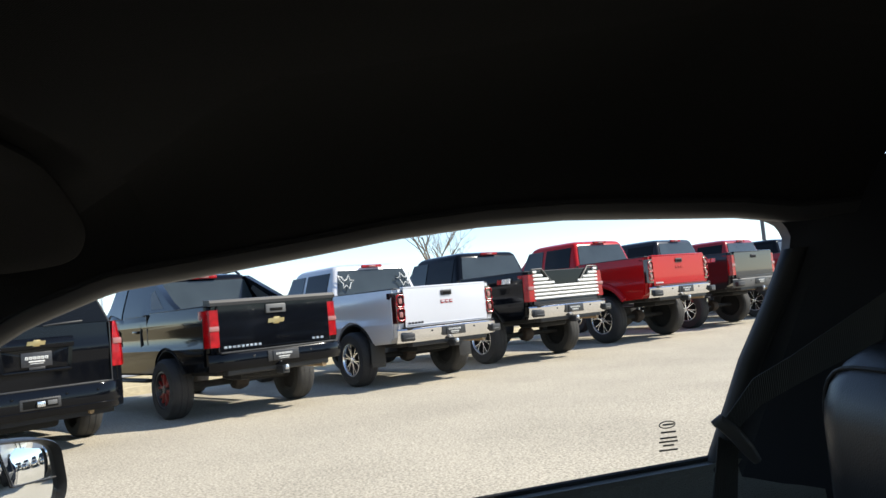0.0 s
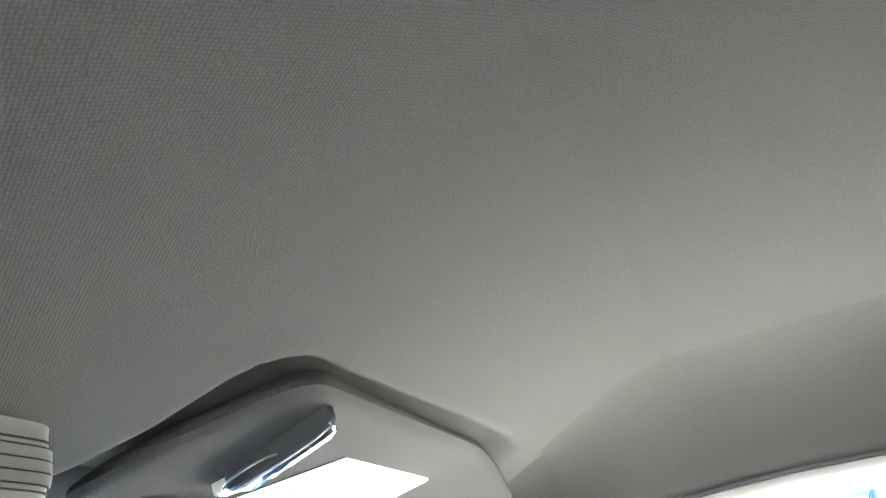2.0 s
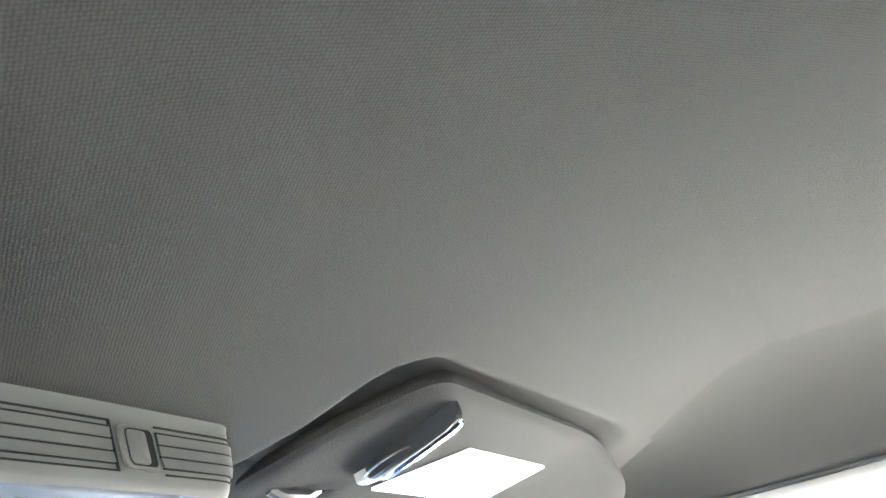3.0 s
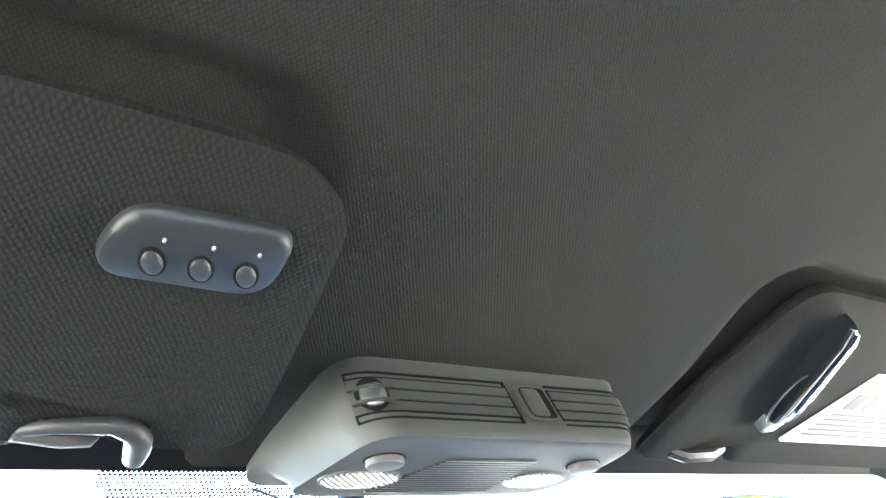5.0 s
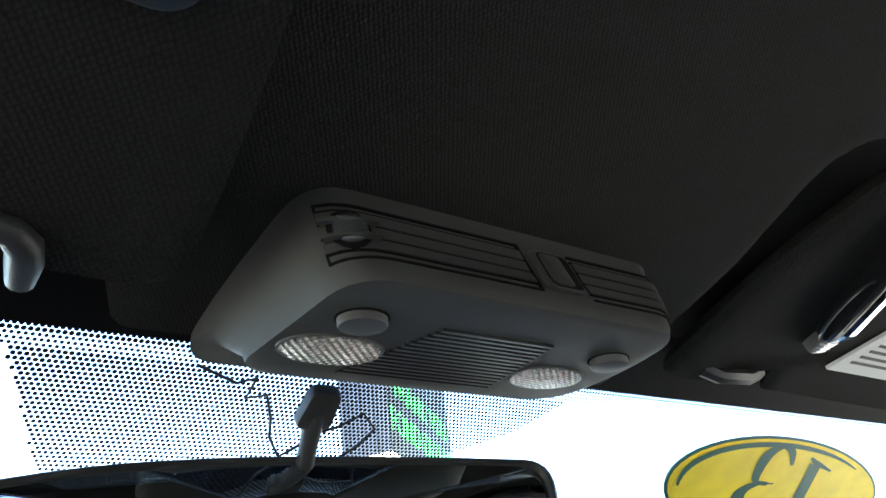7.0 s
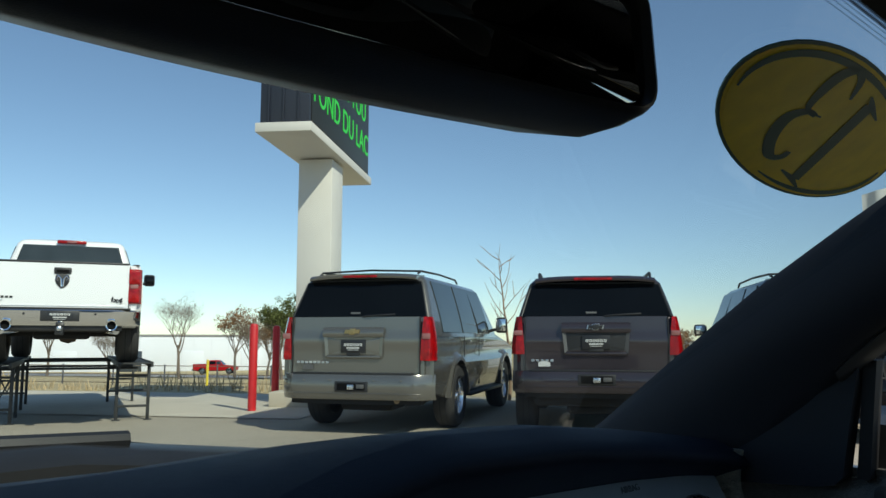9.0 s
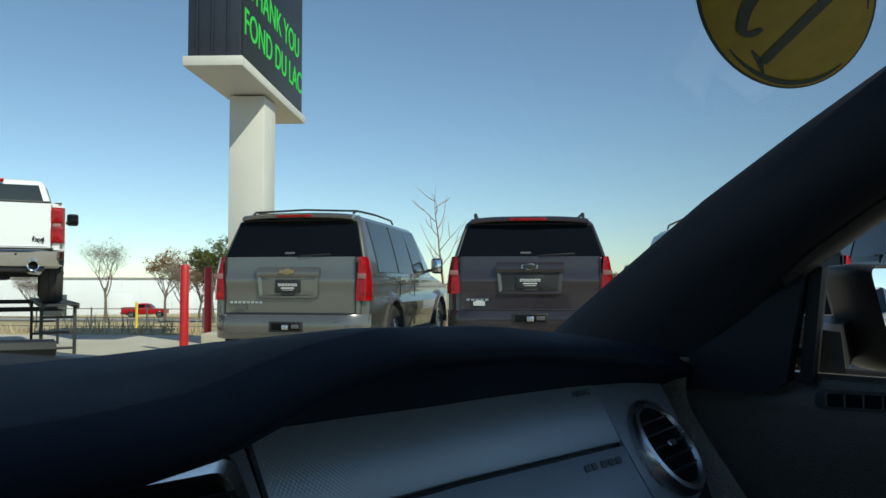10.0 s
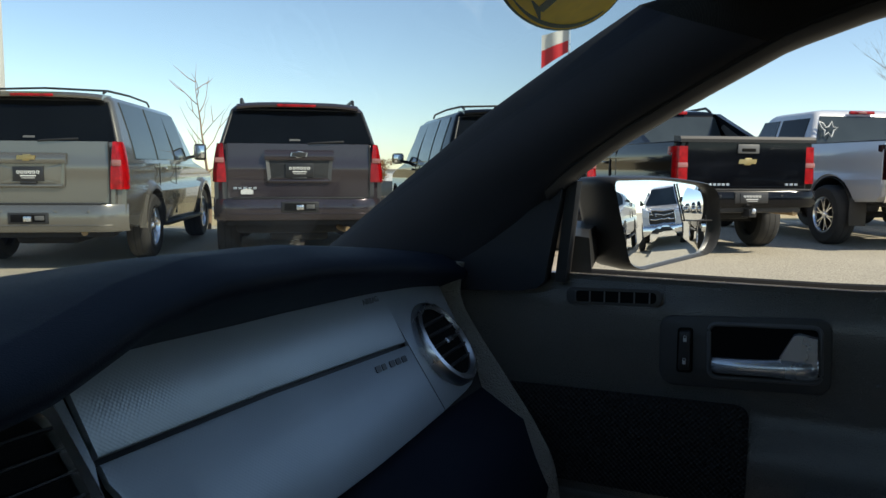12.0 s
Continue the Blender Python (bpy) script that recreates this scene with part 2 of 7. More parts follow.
def loft(loops, closed=True, caps=True):
    """Skins equal-length loops of points."""
    bm = bmesh.new()
    rows = [[bm.verts.new(p) for p in lp] for lp in loops]
    k = len(rows[0])
    for a, b in zip(rows, rows[1:]):
        for i in range(k if closed else k - 1):
            j = (i + 1) % k
            bm.faces.new((a[i], a[j], b[j], b[i]))
    if caps and closed:
        bm.faces.new(rows[0])
        bm.faces.new(rows[-1])
    return bm


def rounded(pts, r, seg=5):
    """A 2D polygon with its corners rounded; r is one radius or one a corner."""
    out, k = [], len(pts)
    for i in range(k):
        p, a, b = Vector(pts[i]), Vector(pts[i - 1]), Vector(pts[(i + 1) % k])
        ri = r[i] if isinstance(r, (list, tuple)) else r
        u, v = (a - p), (b - p)
        ri = min(ri, u.length * 0.48, v.length * 0.48)
        if ri < 1e-6:
            out.append(tuple(p))
            continue
        q0, q1 = p + u.normalized() * ri, p + v.normalized() * ri
        for s in range(seg + 1):
            t = s / seg
            out.append(tuple((1 - t) ** 2 * q0 + 2 * t * (1 - t) * p + t ** 2 * q1))
    return out


def slab(outline, place, thick, bevel=0.0, bulge=0.0):
    """A plate: a 2D outline laid on a surface place(a, b, d) (d metres proud of it), thick deep, with a rounded front edge."""
    cx, cy = sum(p[0] for p in outline) / len(outline), sum(p[1] for p in outline) / len(outline)

    def ring(inset, d):
        pts = []
        for a, b in outline:
            v = Vector((a - cx, b - cy))
            f = max(0.0, 1 - inset / max(v.length, 1e-6))
            pts.append(place(cx + v.x * f, cy + v.y * f, d))
        return pts
    loops = [ring(0, 0), ring(0, thick - bevel)]
    if bevel:
        loops += [ring(bevel * 0.3, thick - bevel * 0.3), ring(bevel, thick)]
    bm = loft(loops, True, False)
    bm.verts.ensure_lookup_table()
    k = len(outline)
    last = [bm.verts[len(bm.verts) - k + i] for i in range(k)]
    c = bm.verts.new(place(cx, cy, thick + bulge))
    for i in range(k):
        bm.faces.new((last[i], last[(i + 1) % k], c))
    return bm


def tube(path, r, n=10, flat=1.0):
    """A round bar along a path; r is one radius or one a point."""
    loops = []
    for i, p in enumerate(path):
        p = Vector(p)
        d = (Vector(path[min(i + 1, len(path) - 1)]) - Vector(path[max(i - 1, 0)])).normalized()
        s = d.cross(Vector((0, 0, 1)))
        s = s.normalized() if s.length > 1e-3 else Vector((1, 0, 0))
        u = s.cross(d).normalized()
        ri = r[i] if isinstance(r, (list, tuple)) else r
        loops.append([tuple(p + s * ri * math.cos(2 * math.pi * k / n) + u * ri * flat * math.sin(2 * math.pi * k / n)) for k in range(n)])
    return loft(loops)


def lathe(profile, n=32, axis="x", caps=True):
    """Turns (radius, along) pairs round an axis."""
    loops = []
    for r, a in profile:
        lp = []
        for k in range(n):
            c, s = r * math.cos(2 * math.pi * k / n), r * math.sin(2 * math.pi * k / n)
            lp.append({"x": (a, c, s), "y": (c, a, s), "z": (c, s, a)}[axis])
        loops.append(lp)
    return loft(loops, True, caps)


def plane_at(o, ux, uy):
    """A place() for slab(): origin o, in-plane axes ux and uy."""
    o, ux, uy = Vector(o), Vector(ux).normalized(), Vector(uy).normalized()
    nz = ux.cross(uy).normalized()
    return lambda a, b, d: tuple(o + ux * a + uy * b + nz * d)


def interp(x, xs, ys):
    return float(np.interp(x, xs, ys))


def text_mesh(name, body, size, mat, parent, m, extrude=0.0005, label="", bold=0.0):
    """Writing in the built-in font, as a mesh."""
    cu = bpy.data.curves.new(name, "FONT")
    cu.body, cu.size, cu.extrude, cu.offset, cu.align_x, cu.align_y = body, size, extrude, bold, "CENTER", "CENTER"
    tmp = bpy.data.objects.new(name + "_curve", cu)
    me = bpy.data.meshes.new_from_object(tmp)
    bpy.data.objects.remove(tmp)
    bpy.data.curves.remove(cu)
    me.materials.append(M[mat] if isinstance(mat, str) else mat)
    ob = new(name, me)
    if parent is not None:
        ob.parent = parent
    ob.matrix_local = m
    if label:
        ob["label"] = label
    return ob

# ---- the car's inside: x to the passenger's side, y ahead, z up ----
PY = (-1.25, -0.7, -0.3, 0.0, 0.1, 0.18, 0.23, 0.27, 0.30, 0.335)
PZ = (1.10, 1.300, 1.350, 1.320, 1.294, 1.265, 1.2465, 1.2360, 1.230, 1.220)


def roof_z(x, y):
    """Underside of the headliner."""
    a = abs(x)
    dx, dy = a - (0.130 if x > 0 else 0.105), y - (0.148 - 0.065 * max(0.0, a - 0.20) if x > 0 else 0.130)            # shallow pockets that take the sun visors
    d = min(dx, dy) if max(dx, dy) > 0.04 else 0.04 - math.hypot(0.04 - dx, 0.04 - dy)
    f = max(0.0, min(1.0, d / 0.018))
    f *= max(0.0, min(1.0, (0.50 - a) / 0.06))
    return interp(y, PY, PZ) + (0.013 if x > 0 else 0.008) * f * f * (3 - 2 * f) - 0.012 * (a / 0.5) ** 2


# edge of the side window's opening, from the base of the front pillar back over the roof rail to the rear pillar
EDGE_Y = (0.50, 0.476, 0.418, 0.331, 0.255, 0.179, 0.080, 0.003, -0.076, -0.157, -0.239, -0.41, -0.463)
EDGE_Z = (1.012, 1.034, 1.074, 1.123, 1.163, 1.188, 1.197, 1.205, 1.214, 1.219, 1.219, 1.208, 1.200)


def side_x(z):
    """The side glass leans in towards the roof."""
    return 0.72 - 0.25 * (z - 0.95)


def shield(x, y, d=0.0):
    """A point of the windscreen, d proud of it towards the cabin."""
    return (x, y - d * 0.489, 1.22 - 0.56 * (y - 0.33) - d * 0.872)


# headliner with its own thickness
headliner = thing("headliner", pose(0, 0, 0), "charcoal woven fabric headliner under the car's roof", "headliner", kind="structure")
NX, NY = 200, 250
xs = [-0.61 + 1.22 * i / NX for i in range(NX + 1)]
ys = [-0.95 + (0.32 + 0.95) * j / NY for j in range(NY + 1)]
bm = bmesh.new()
g0 = [[bm.verts.new((x, y, roof_z(x, y))) for x in xs] for y in ys]
g1 = [[bm.verts.new((x, y, roof_z(x, y) + 0.03)) for x in xs] for y in ys]
for j in range(NY):
    for i in range(NX):
        bm.faces.new((g0[j][i], g0[j][i + 1], g0[j + 1][i + 1], g0[j + 1][i]))
        bm.faces.new((g1[j][i], g1[j + 1][i], g1[j + 1][i + 1], g1[j][i + 1]))
for i in range(NX):
    for a, b in ((g0[0], g1[0]), (g0[NY], g1[NY])):
        bm.faces.new((a[i], a[i + 1], b[i + 1], b[i]))
for j in range(NY):
    for k in (0, NX):
        bm.faces.new((g0[j][k], g0[j + 1][k], g1[j + 1][k], g1[j][k]))
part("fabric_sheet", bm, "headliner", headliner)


def edge_at(y):
    """The window's edge: x and z at a station y."""
    z = interp(-y, [-v for v in EDGE_Y], EDGE_Z) + 0.003
    return side_x(z), z


ROLL = 2.6                              # how late the headliner turns down to the window


def rail(sx):
    """Headliner's turned-down side, seam and rubber edge trim over one side window."""
    t = thing("roof_rail_1" if sx > 0 else "roof_rail_2", pose(0, 0, 0), "dark cloth roof rail with a rubber edge trim over the side window", "car trim", kind="structure")
    L, S, G = [], [], []
    for y in [0.13 - 0.66 * k / 44 for k in range(45)]:
        x, z = edge_at(y)
        x0 = interp(y, (0.02, 0.05, 0.09, 0.13), (0.40, 0.415, 0.465, 0.50))
        zr = roof_z(x0, y)
        p1 = (x - 0.024, z + 0.016)
        h = roof_z(p1[0], y) + 0.001 - p1[1]
        L.append([(sx * (x0 + (p1[0] - x0) * q), y, roof_z(x0 + (p1[0] - x0) * q, y) + 0.001 - h * q ** ROLL) for q in [k / 14 for k in range(15)]] + [(sx * a, y, b) for a, b in [(x + 0.02, z + 0.022), (x + 0.02, zr + 0.05), (x0 + 0.02, zr + 0.03)]])
    for y in [0.50 - 1.03 * k / 60 for k in range(61)]:
        x, z = edge_at(y)
        S.append([(sx * (x - 0.023 + a), y, z + b) for a, b in ((0.001, 0.0165), (-0.001, 0.0125), (0.006, 0.0055), (0.016, 0.001), (0.024, 0.0), (0.031, 0.004), (0.034, 0.016), (0.016, 0.022))])
        G.append([(sx * (x - 0.0235 + 0.0026 * math.cos(q)), y, z + 0.0165 + 0.0026 * math.sin(q)) for q in [2 * math.pi * i / 8 for i in range(8)]])
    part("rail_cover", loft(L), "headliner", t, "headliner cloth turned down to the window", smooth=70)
    part("seal", loft(S), "edge_trim", t, "smooth rubber edge trim", smooth=70)
    part("piping", loft(G), "seal", t, "dark seam along the edge trim")
    return t


rail(1), rail(-1)


def front_pillar(sx):
    t = thing("a_pillar_1" if sx > 0 else "a_pillar_2", pose(0, 0, 0), "dark smooth front pillar trim beside the windscreen", "car trim", kind="structure")
    st = [(0.128, 0.50, roof_z(0.50, 0.128) + 0.001, 0.128, 0.0), (0.20, 0.555, 1.2500, 0.165, 0.0), (0.30, 0.632, 1.2330, 0.215, 0.012), (0.395, 0.650, 1.2170, 0.27, 0.022), (0.48, 0.665, 1.170, 0.329, 0.027), (0.579, 0.680, 1.111, 0.40, 0.030), (0.698, 0.701, 1.030, 0.46, 0.030)]
    loops = []
    n = Vector((-1, 0, -0.25)).normalized()
    out = Vector((0.05, 0.0, 0.012))
    rows_p = []
    for ya, xa, za, ye, bulge in st:
        x, z = edge_at(ye)
        rows_p.append((Vector((xa, ya, za)), Vector((x - 0.022, ye, z + 0.014)), bulge))
    rows_p.append((Vector((0.718, 0.80, 0.958)), Vector((0.70, 0.505, 1.012)), 0.030))
    rows_p.append((Vector((0.728, 0.86, 0.92)), Vector((0.71, 0.56, 0.95)), 0.030))
    for (a, b, bulge), follow in zip(rows_p, (1.0, 0.75, 0.35, 0.1, 0, 0, 0, 0, 0)):
        pts = []
        for k in range(15):
            q = k / 14
            roll = q ** ROLL - q
            pts.append(a.lerp(b, q) + n * bulge * math.sin(math.pi * q) ** 0.7 + Vector((0, 0, (b.z - a.z) * roll * follow)))
        pts += [b + out, a + out]
        loops.append([(sx * p.x, p.y, p.z) for p in pts])
    part("rail_end", loft(loops[:4]), "headliner", t, "headliner cloth running into the pillar", smooth=70)
    part("pillar_cover", loft(loops[3:]), "pillar", t, smooth=70)
    return t


front_pillar(1), front_pillar(-1)

# windscreen, with its black dotted band and header
windscreen = thing("window_1", pose(0, 0, 0), "sloped clear windscreen with a black dotted band at its top", "windscreen", kind="structure")
bm = bmesh.new()
for d in (0.0, -0.005):
    vs = [bm.verts.new(shield(x, y, d)) for x, y in ((-0.66, 0.31), (0.66, 0.31), (0.74, 0.86), (-0.74, 0.86))]
    bm.faces.new(vs)
pane = part("pane", bm, "glass", windscreen, smooth=0)
pane.visible_shadow = False
bm = bmesh.new()
pitch = 0.0021
rows_n = 56
for j in range(rows_n):
    y = 0.322 + j * pitch * 0.87
    f = j / rows_n
    r = 0.00102 * (1 - 0.40 * f)
    x0, x1 = -0.143 + 0.028 * min(1, f * 1.6), 0.128 - 0.075 * min(1.0, f * 1.5)
    if j < 6:
        x0, x1 = -0.143, 0.62
        r *= 1 if j < 3 else 0.8
    i0, i1 = int(x0 / pitch), int(x1 / pitch)
    for i in range(i0, i1):
        x = (i + 0.5 * (j % 2)) * pitch
        rr = r * (0.55 if x > 0.13 + 0.004 * (7 - j) and j > 2 else 1.0)
        vs = [bm.verts.new(shield(x + rr * math.cos(k * math.pi / 3), y + rr * math.sin(k * math.pi / 3), 0.0008)) for k in range(6)]
        bm.faces.new(vs)
part("dot_band", bm, "frit", windscreen, "band of small black ceramic dots", smooth=0, kind="stuff")
bm = bmesh.new()
vs = [bm.verts.new(shield(x, y, 0.0012)) for x, y in ((-0.66, 0.29), (0.66, 0.29), (0.66, 0.3235), (-0.66, 0.3235))]
bm.faces.new(vs)
part("black_border", bm, "frit", windscreen, smooth=0)

# outer roof, bonnet, sides: they shade the cabin
shell = thing("car_shell", pose(0, 0, 0), "dark painted roof and flanks of the car around the cabin", "car body", kind="structure")
M["shell_paint"] = material("shell_paint", (0.02, 0.03, 0.06), 0.25, coat=0.6, vary=0.05)
bm = bmesh.new()
rx = [-0.64 + 1.28 * i / 16 for i in range(17)]
ry = [-0.98 + 1.32 * j / 16 for j in range(17)]
for dz in (0.05, 0.075):
    gg = [[bm.verts.new((x, y, roof_z(min(0.6, abs(x)), min(0.33, max(-1.2, y))) + dz)) for x in rx] for y in ry]
    for j in range(16):
        for i in range(16):
            bm.faces.new((gg[j][i], gg[j][i + 1], gg[j + 1][i + 1], gg[j + 1][i]))
part("roof_skin", bm, "shell_paint", shell)
part("bonnet", loft([[(-0.78, 0.88, 0.9), (0.78, 0.88, 0.9), (0.78, 0.9, 0.5), (-0.78, 0.9, 0.5)], [(-0.72, 2.2, 0.76), (0.72, 2.2, 0.76), (0.72, 2.2, 0.5), (-0.72, 2.2, 0.5)]]), "shell_paint", shell)
for sx in (-1, 1):
    part("quarter_panel", loft([[(sx * 0.70, -0.62, 0.3), (sx * 0.80, -0.62, 0.3), (sx * 0.80, -0.62, 1.0), (sx * 0.66, -0.62, 1.24), (sx * 0.60, -0.62, 1.24)],
                                [(sx * 0.66, -1.5, 0.3), (sx * 0.80, -1.5, 0.3), (sx * 0.80, -1.5, 1.0), (sx * 0.58, -1.3, 1.18), (sx * 0.54, -1.3, 1.18)]]), "shell_paint", shell)
part("cowl_panel", loft([[(-0.74, y, z), (0.10, y, z), (0.34, y, z - 0.03), (0.34, y, z - 0.08), (-0.74, y, z - 0.08)] for y, z in ((0.875, 0.958), (0.90, 0.969), (0.95, 0.971), (1.0, 0.960))]), "black_plastic", shell, "black cowl panel below the windscreen")
part("rear_shelf", box((0, -1.6, 0.92), (1.5, 0.7, 0.04), 0.01), "vinyl", shell)
part("tail", box((0, -2.0, 0.65), (1.55, 0.12, 0.6), 0.03), "shell_paint", shell)
part("floor_pan", box((0, -0.3, 0.18), (1.5, 2.6, 0.06), 0.01), "carpet", shell)
part("firewall", box((0, 0.95, 0.5), (1.5, 0.05, 0.75), 0.01), "carpet", shell)

for sx in (-1, 1):
    part("quarter_trim", loft([[(sx * 0.70, y, 0.80), (sx * 0.665, y, 1.00), (sx * 0.495, y, roof_z(0.50, max(y, -1.2)) + 0.004), (sx * 0.62, y, roof_z(0.50, max(y, -1.2)) + 0.03), (sx * 0.74, y, 0.95), (sx * 0.74, y, 0.80)] for y in (-0.62, -0.80, -1.0, -1.32)]), "pillar", shell, "dark inner quarter trim")
part("rear_glass", loft([[(x, -0.96 - 0.04 * (1 - (x / 0.5) ** 2), 1.215), (x, -1.75, 0.945), (x, -1.755, 0.950), (x, -0.965 - 0.04 * (1 - (x / 0.5) ** 2), 1.22)] for x in (-0.5, -0.25, 0.0, 0.25, 0.5)]), "glass", shell, "sloping rear window")
# rear seat back
rear_bench = thing("bench_seat", pose(0, -1.1, 0.24), "black leather rear bench seat in the car", "seat")
part("backrest", box((0, -0.14, 0.42), (1.2, 0.2, 0.58), 0.06, 3, (15, 0, 0)), "leather", rear_bench)
part("seat_cushion", box((0, 0.2, 0.15), (1.2, 0.5, 0.25), 0.06, 3), "leather", rear_bench)


# sun visors
def visor_z(x, y):
    return 1.31 - 0.30 * y - 0.04 * max(0.0, (abs(x) - 0.44) / 0.16) ** 1.5


def visor_body(outline, thick=0.017, name="visor_panel", parent=None, zf=visor_z):
    def put(a, b, d):
        return (a, b, zf(a, b) + thick - d)
    k = len(outline)
    cx, cy = sum(p[0] for p in outline) / k, sum(p[1] for p in outline) / k
    bm = bmesh.new()
    rings = []
    for inset, d in ((0.018, -0.001), (0.010, 0.004), (0.0015, thick * 0.6), (0.0, thick - 0.003), (0.006, thick), (0.025, thick), (0.05, thick), (0.075, thick), (0.10, thick), (0.13, thick), (0.16, thick), (0.19, thick)):
        lp = []
        for a, b in outline:
            v = Vector((a - cx, b - cy))
            f = max(0.03, 1 - inset / v.length) if inset < 0.02 else max(0.03, (1 - 0.006 / v.length) * (1 - (inset - 0.006) / 0.2))
            lp.append(bm.verts.new(put(cx + v.x * f, cy + v.y * f, d)))
        rings.append(lp)
    for r0, r1 in zip(rings, rings[1:]):
        for i in range(k):
            bm.faces.new((r0[i], r0[(i + 1) % k], r1[(i + 1) % k], r1[i]))
    bm.faces.new(rings[0])
    c = bm.verts.new(put(cx, cy, thick))
    for i in range(k):
        bm.faces.new((rings[-1][i], rings[-1][(i + 1) % k], c))
    return part(name, bm, "visor_cloth", parent)


visor_p = thing("sun_visor", pose(0, 0, 0), "charcoal cloth sun visor with a white paper warning label", "sun visor")
outl = rounded([(0.146, 0.296), (0.149, 0.225), (0.166, 0.158), (0.44, 0.157), (0.565, 0.168), (0.602, 0.19), (0.575, 0.25), (0.50, 0.297), (0.235, 0.298), (0.225, 0.274), (0.185, 0.274), (0.178, 0.297)],
               [0.012, 0.02, 0.02, 0.05, 0.03, 0.02, 0.03, 0.02, 0.006, 0.012, 0.012, 0.006], 5)
visor_body(outl, parent=visor_p)
part("hinge_hook", tube([(0.175, 0.289, 1.226), (0.185, 0.287, 1.222), (0.205, 0.284, 1.222), (0.222, 0.287, 1.228)], 0.0045, 8), "black_plastic", visor_p, "black plastic hook")
part("pivot_bar", tube([(0.50, 0.292, 1.214), (0.56, 0.270, 1.212), (0.60, 0.262, 1.214)], 0.006, 8), "dark_plastic", visor_p)


def vis_place(x, y, d):
    return (x, y, visor_z(x, y) - d)


part("warning_label", slab([(0.294, 0.205), (0.439, 0.2045), (0.439, 0.2705), (0.2635, 0.270)], vis_place, 0.0020), "paper", visor_p, "white paper label with grey print", smooth=0)
part("label_heading", slab([(0.299, 0.2068), (0.435, 0.2058), (0.435, 0.2150), (0.294, 0.2160)], vis_place, 0.0024), "yellow_ink", visor_p, "yellow heading strip", smooth=0)
for k in range(9):
    yy = 0.2205 + 0.0050 * k
    xa = 0.30 - 0.5 * (yy - 0.206)
    x0 = xa + (0.055 if k < 4 else 0.004)
    part("print_line", slab([(x0, yy), (0.428 - 0.012 * (k % 3), yy), (0.428 - 0.012 * (k % 3), yy + 0.0018), (x0, yy + 0.0018)], vis_place, 0.0024), "ink", visor_p, smooth=0)
for k in range(2):
    part("print_block", slab([(0.293 + 0.022 * k, 0.222), (0.308 + 0.022 * k, 0.222), (0.306 + 0.022 * k, 0.236), (0.291 + 0.022 * k, 0.236)], vis_place, 0.0024), "ink", visor_p, smooth=0)
# pen clip slid over the visor's edge
clip = thing("pen_clip", pose(0, 0, 0), "chrome and black pen clip gripping the sun visor", "clip")
bar0, bar1 = Vector(vis_place(0.203, 0.170, 0.003)), Vector(vis_place(0.2265, 0.248, 0.003))
bar_t = (bar1 - bar0).normalized()
bar_n = Vector((0, -0.29, -0.957))
bar_n = (bar_n - bar_t * bar_n.dot(bar_t)).normalized()
bar_s = bar_n.cross(bar_t)
if bar_s.x < 0:
    bar_s = -bar_s
BAR = (bar1 - bar0).length


def clip_bar(stations):
    """A straight bar: stations of (run, left, right, depth) across the clip's line."""
    loops = []
    for f, l, r, h in stations:
        p = bar0 + bar_t * (f * BAR)
        m = min(0.0015, h * 0.3, abs(r - l) * 0.3)
        loops.append([tuple(p + bar_s * u + bar_n * v) for u, v in ((l, -0.006), (l, h - m), (l + m, h), (r - m, h), (r, h - m), (r, -0.006))])
    return loft(loops)


part("chrome_bar", clip_bar([(-0.02, 0.001, 0.003, 0.007), (0.0, 0.0, 0.0045, 0.010), (0.08, 0.0, 0.0058, 0.011), (0.5, 0.0, 0.0066, 0.011), (0.86, 0.0, 0.0075, 0.010), (0.93, 0.0, 0.0072, 0.008)]), "chrome", clip, "polished chrome bar", smooth=35)
part("black_back", clip_bar([(-0.05, -0.003, 0.001, 0.005), (-0.03, -0.0042, 0.002, 0.008), (0.1, -0.0048, 0.0, 0.0095), (0.45, -0.0062, 0.0, 0.0095), (0.80, -0.0075, 0.0, 0.0090), (0.92, -0.0068, 0.0, 0.008), (0.97, -0.0045, 0.0, 0.006)]), "clip_black", clip, "glossy black clip body", smooth=35)
part("back_groove", clip_bar([(0.10, -0.0034, -0.0026, 0.0099), (0.5, -0.0042, -0.0032, 0.0099), (0.82, -0.0048, -0.0038, 0.0094)]), "dark_plastic", clip)
mid = bar0 + bar_t * (0.70 * BAR) - bar_s * 0.0060 + bar_n * 0.005
part("wire_loop", tube([tuple(mid + bar_t * (0.022 * math.cos(q)) - bar_s * (0.0085 * math.sin(q))) for q in [math.pi * i / 12 for i in range(13)]], 0.0010, 6), "clip_black", clip)
part("clasp", clip_bar([(0.93, 0.001, 0.008, 0.004), (0.96, -0.001, 0.0085, 0.005), (1.0, -0.004, 0.0075, 0.0055), (1.09, -0.006, 0.004, 0.0045), (1.10, -0.005, 0.003, 0.003)]), "satin", clip, "ribbed silver clasp", smooth=35)
for k in range(4):
    part("clasp_rib", clip_bar([(0.985 + 0.025 * k, -0.0035 - 0.0007 * k, 0.0068 - 0.001 * k, 0.0062 - 0.0002 * k), (0.993 + 0.025 * k, -0.0037 - 0.0007 * k, 0.0066 - 0.001 * k, 0.0062 - 0.0002 * k)]), "satin", clip)

visor_d = thing("sun_visor", pose(0, 0, 0), "charcoal cloth sun visor with a three-button remote panel", "sun visor")
visor_dz = lambda x, y: 1.279 - 0.255 * y


def vis_d(x, y, d):
    return (x, y, visor_dz(x, y) - d)


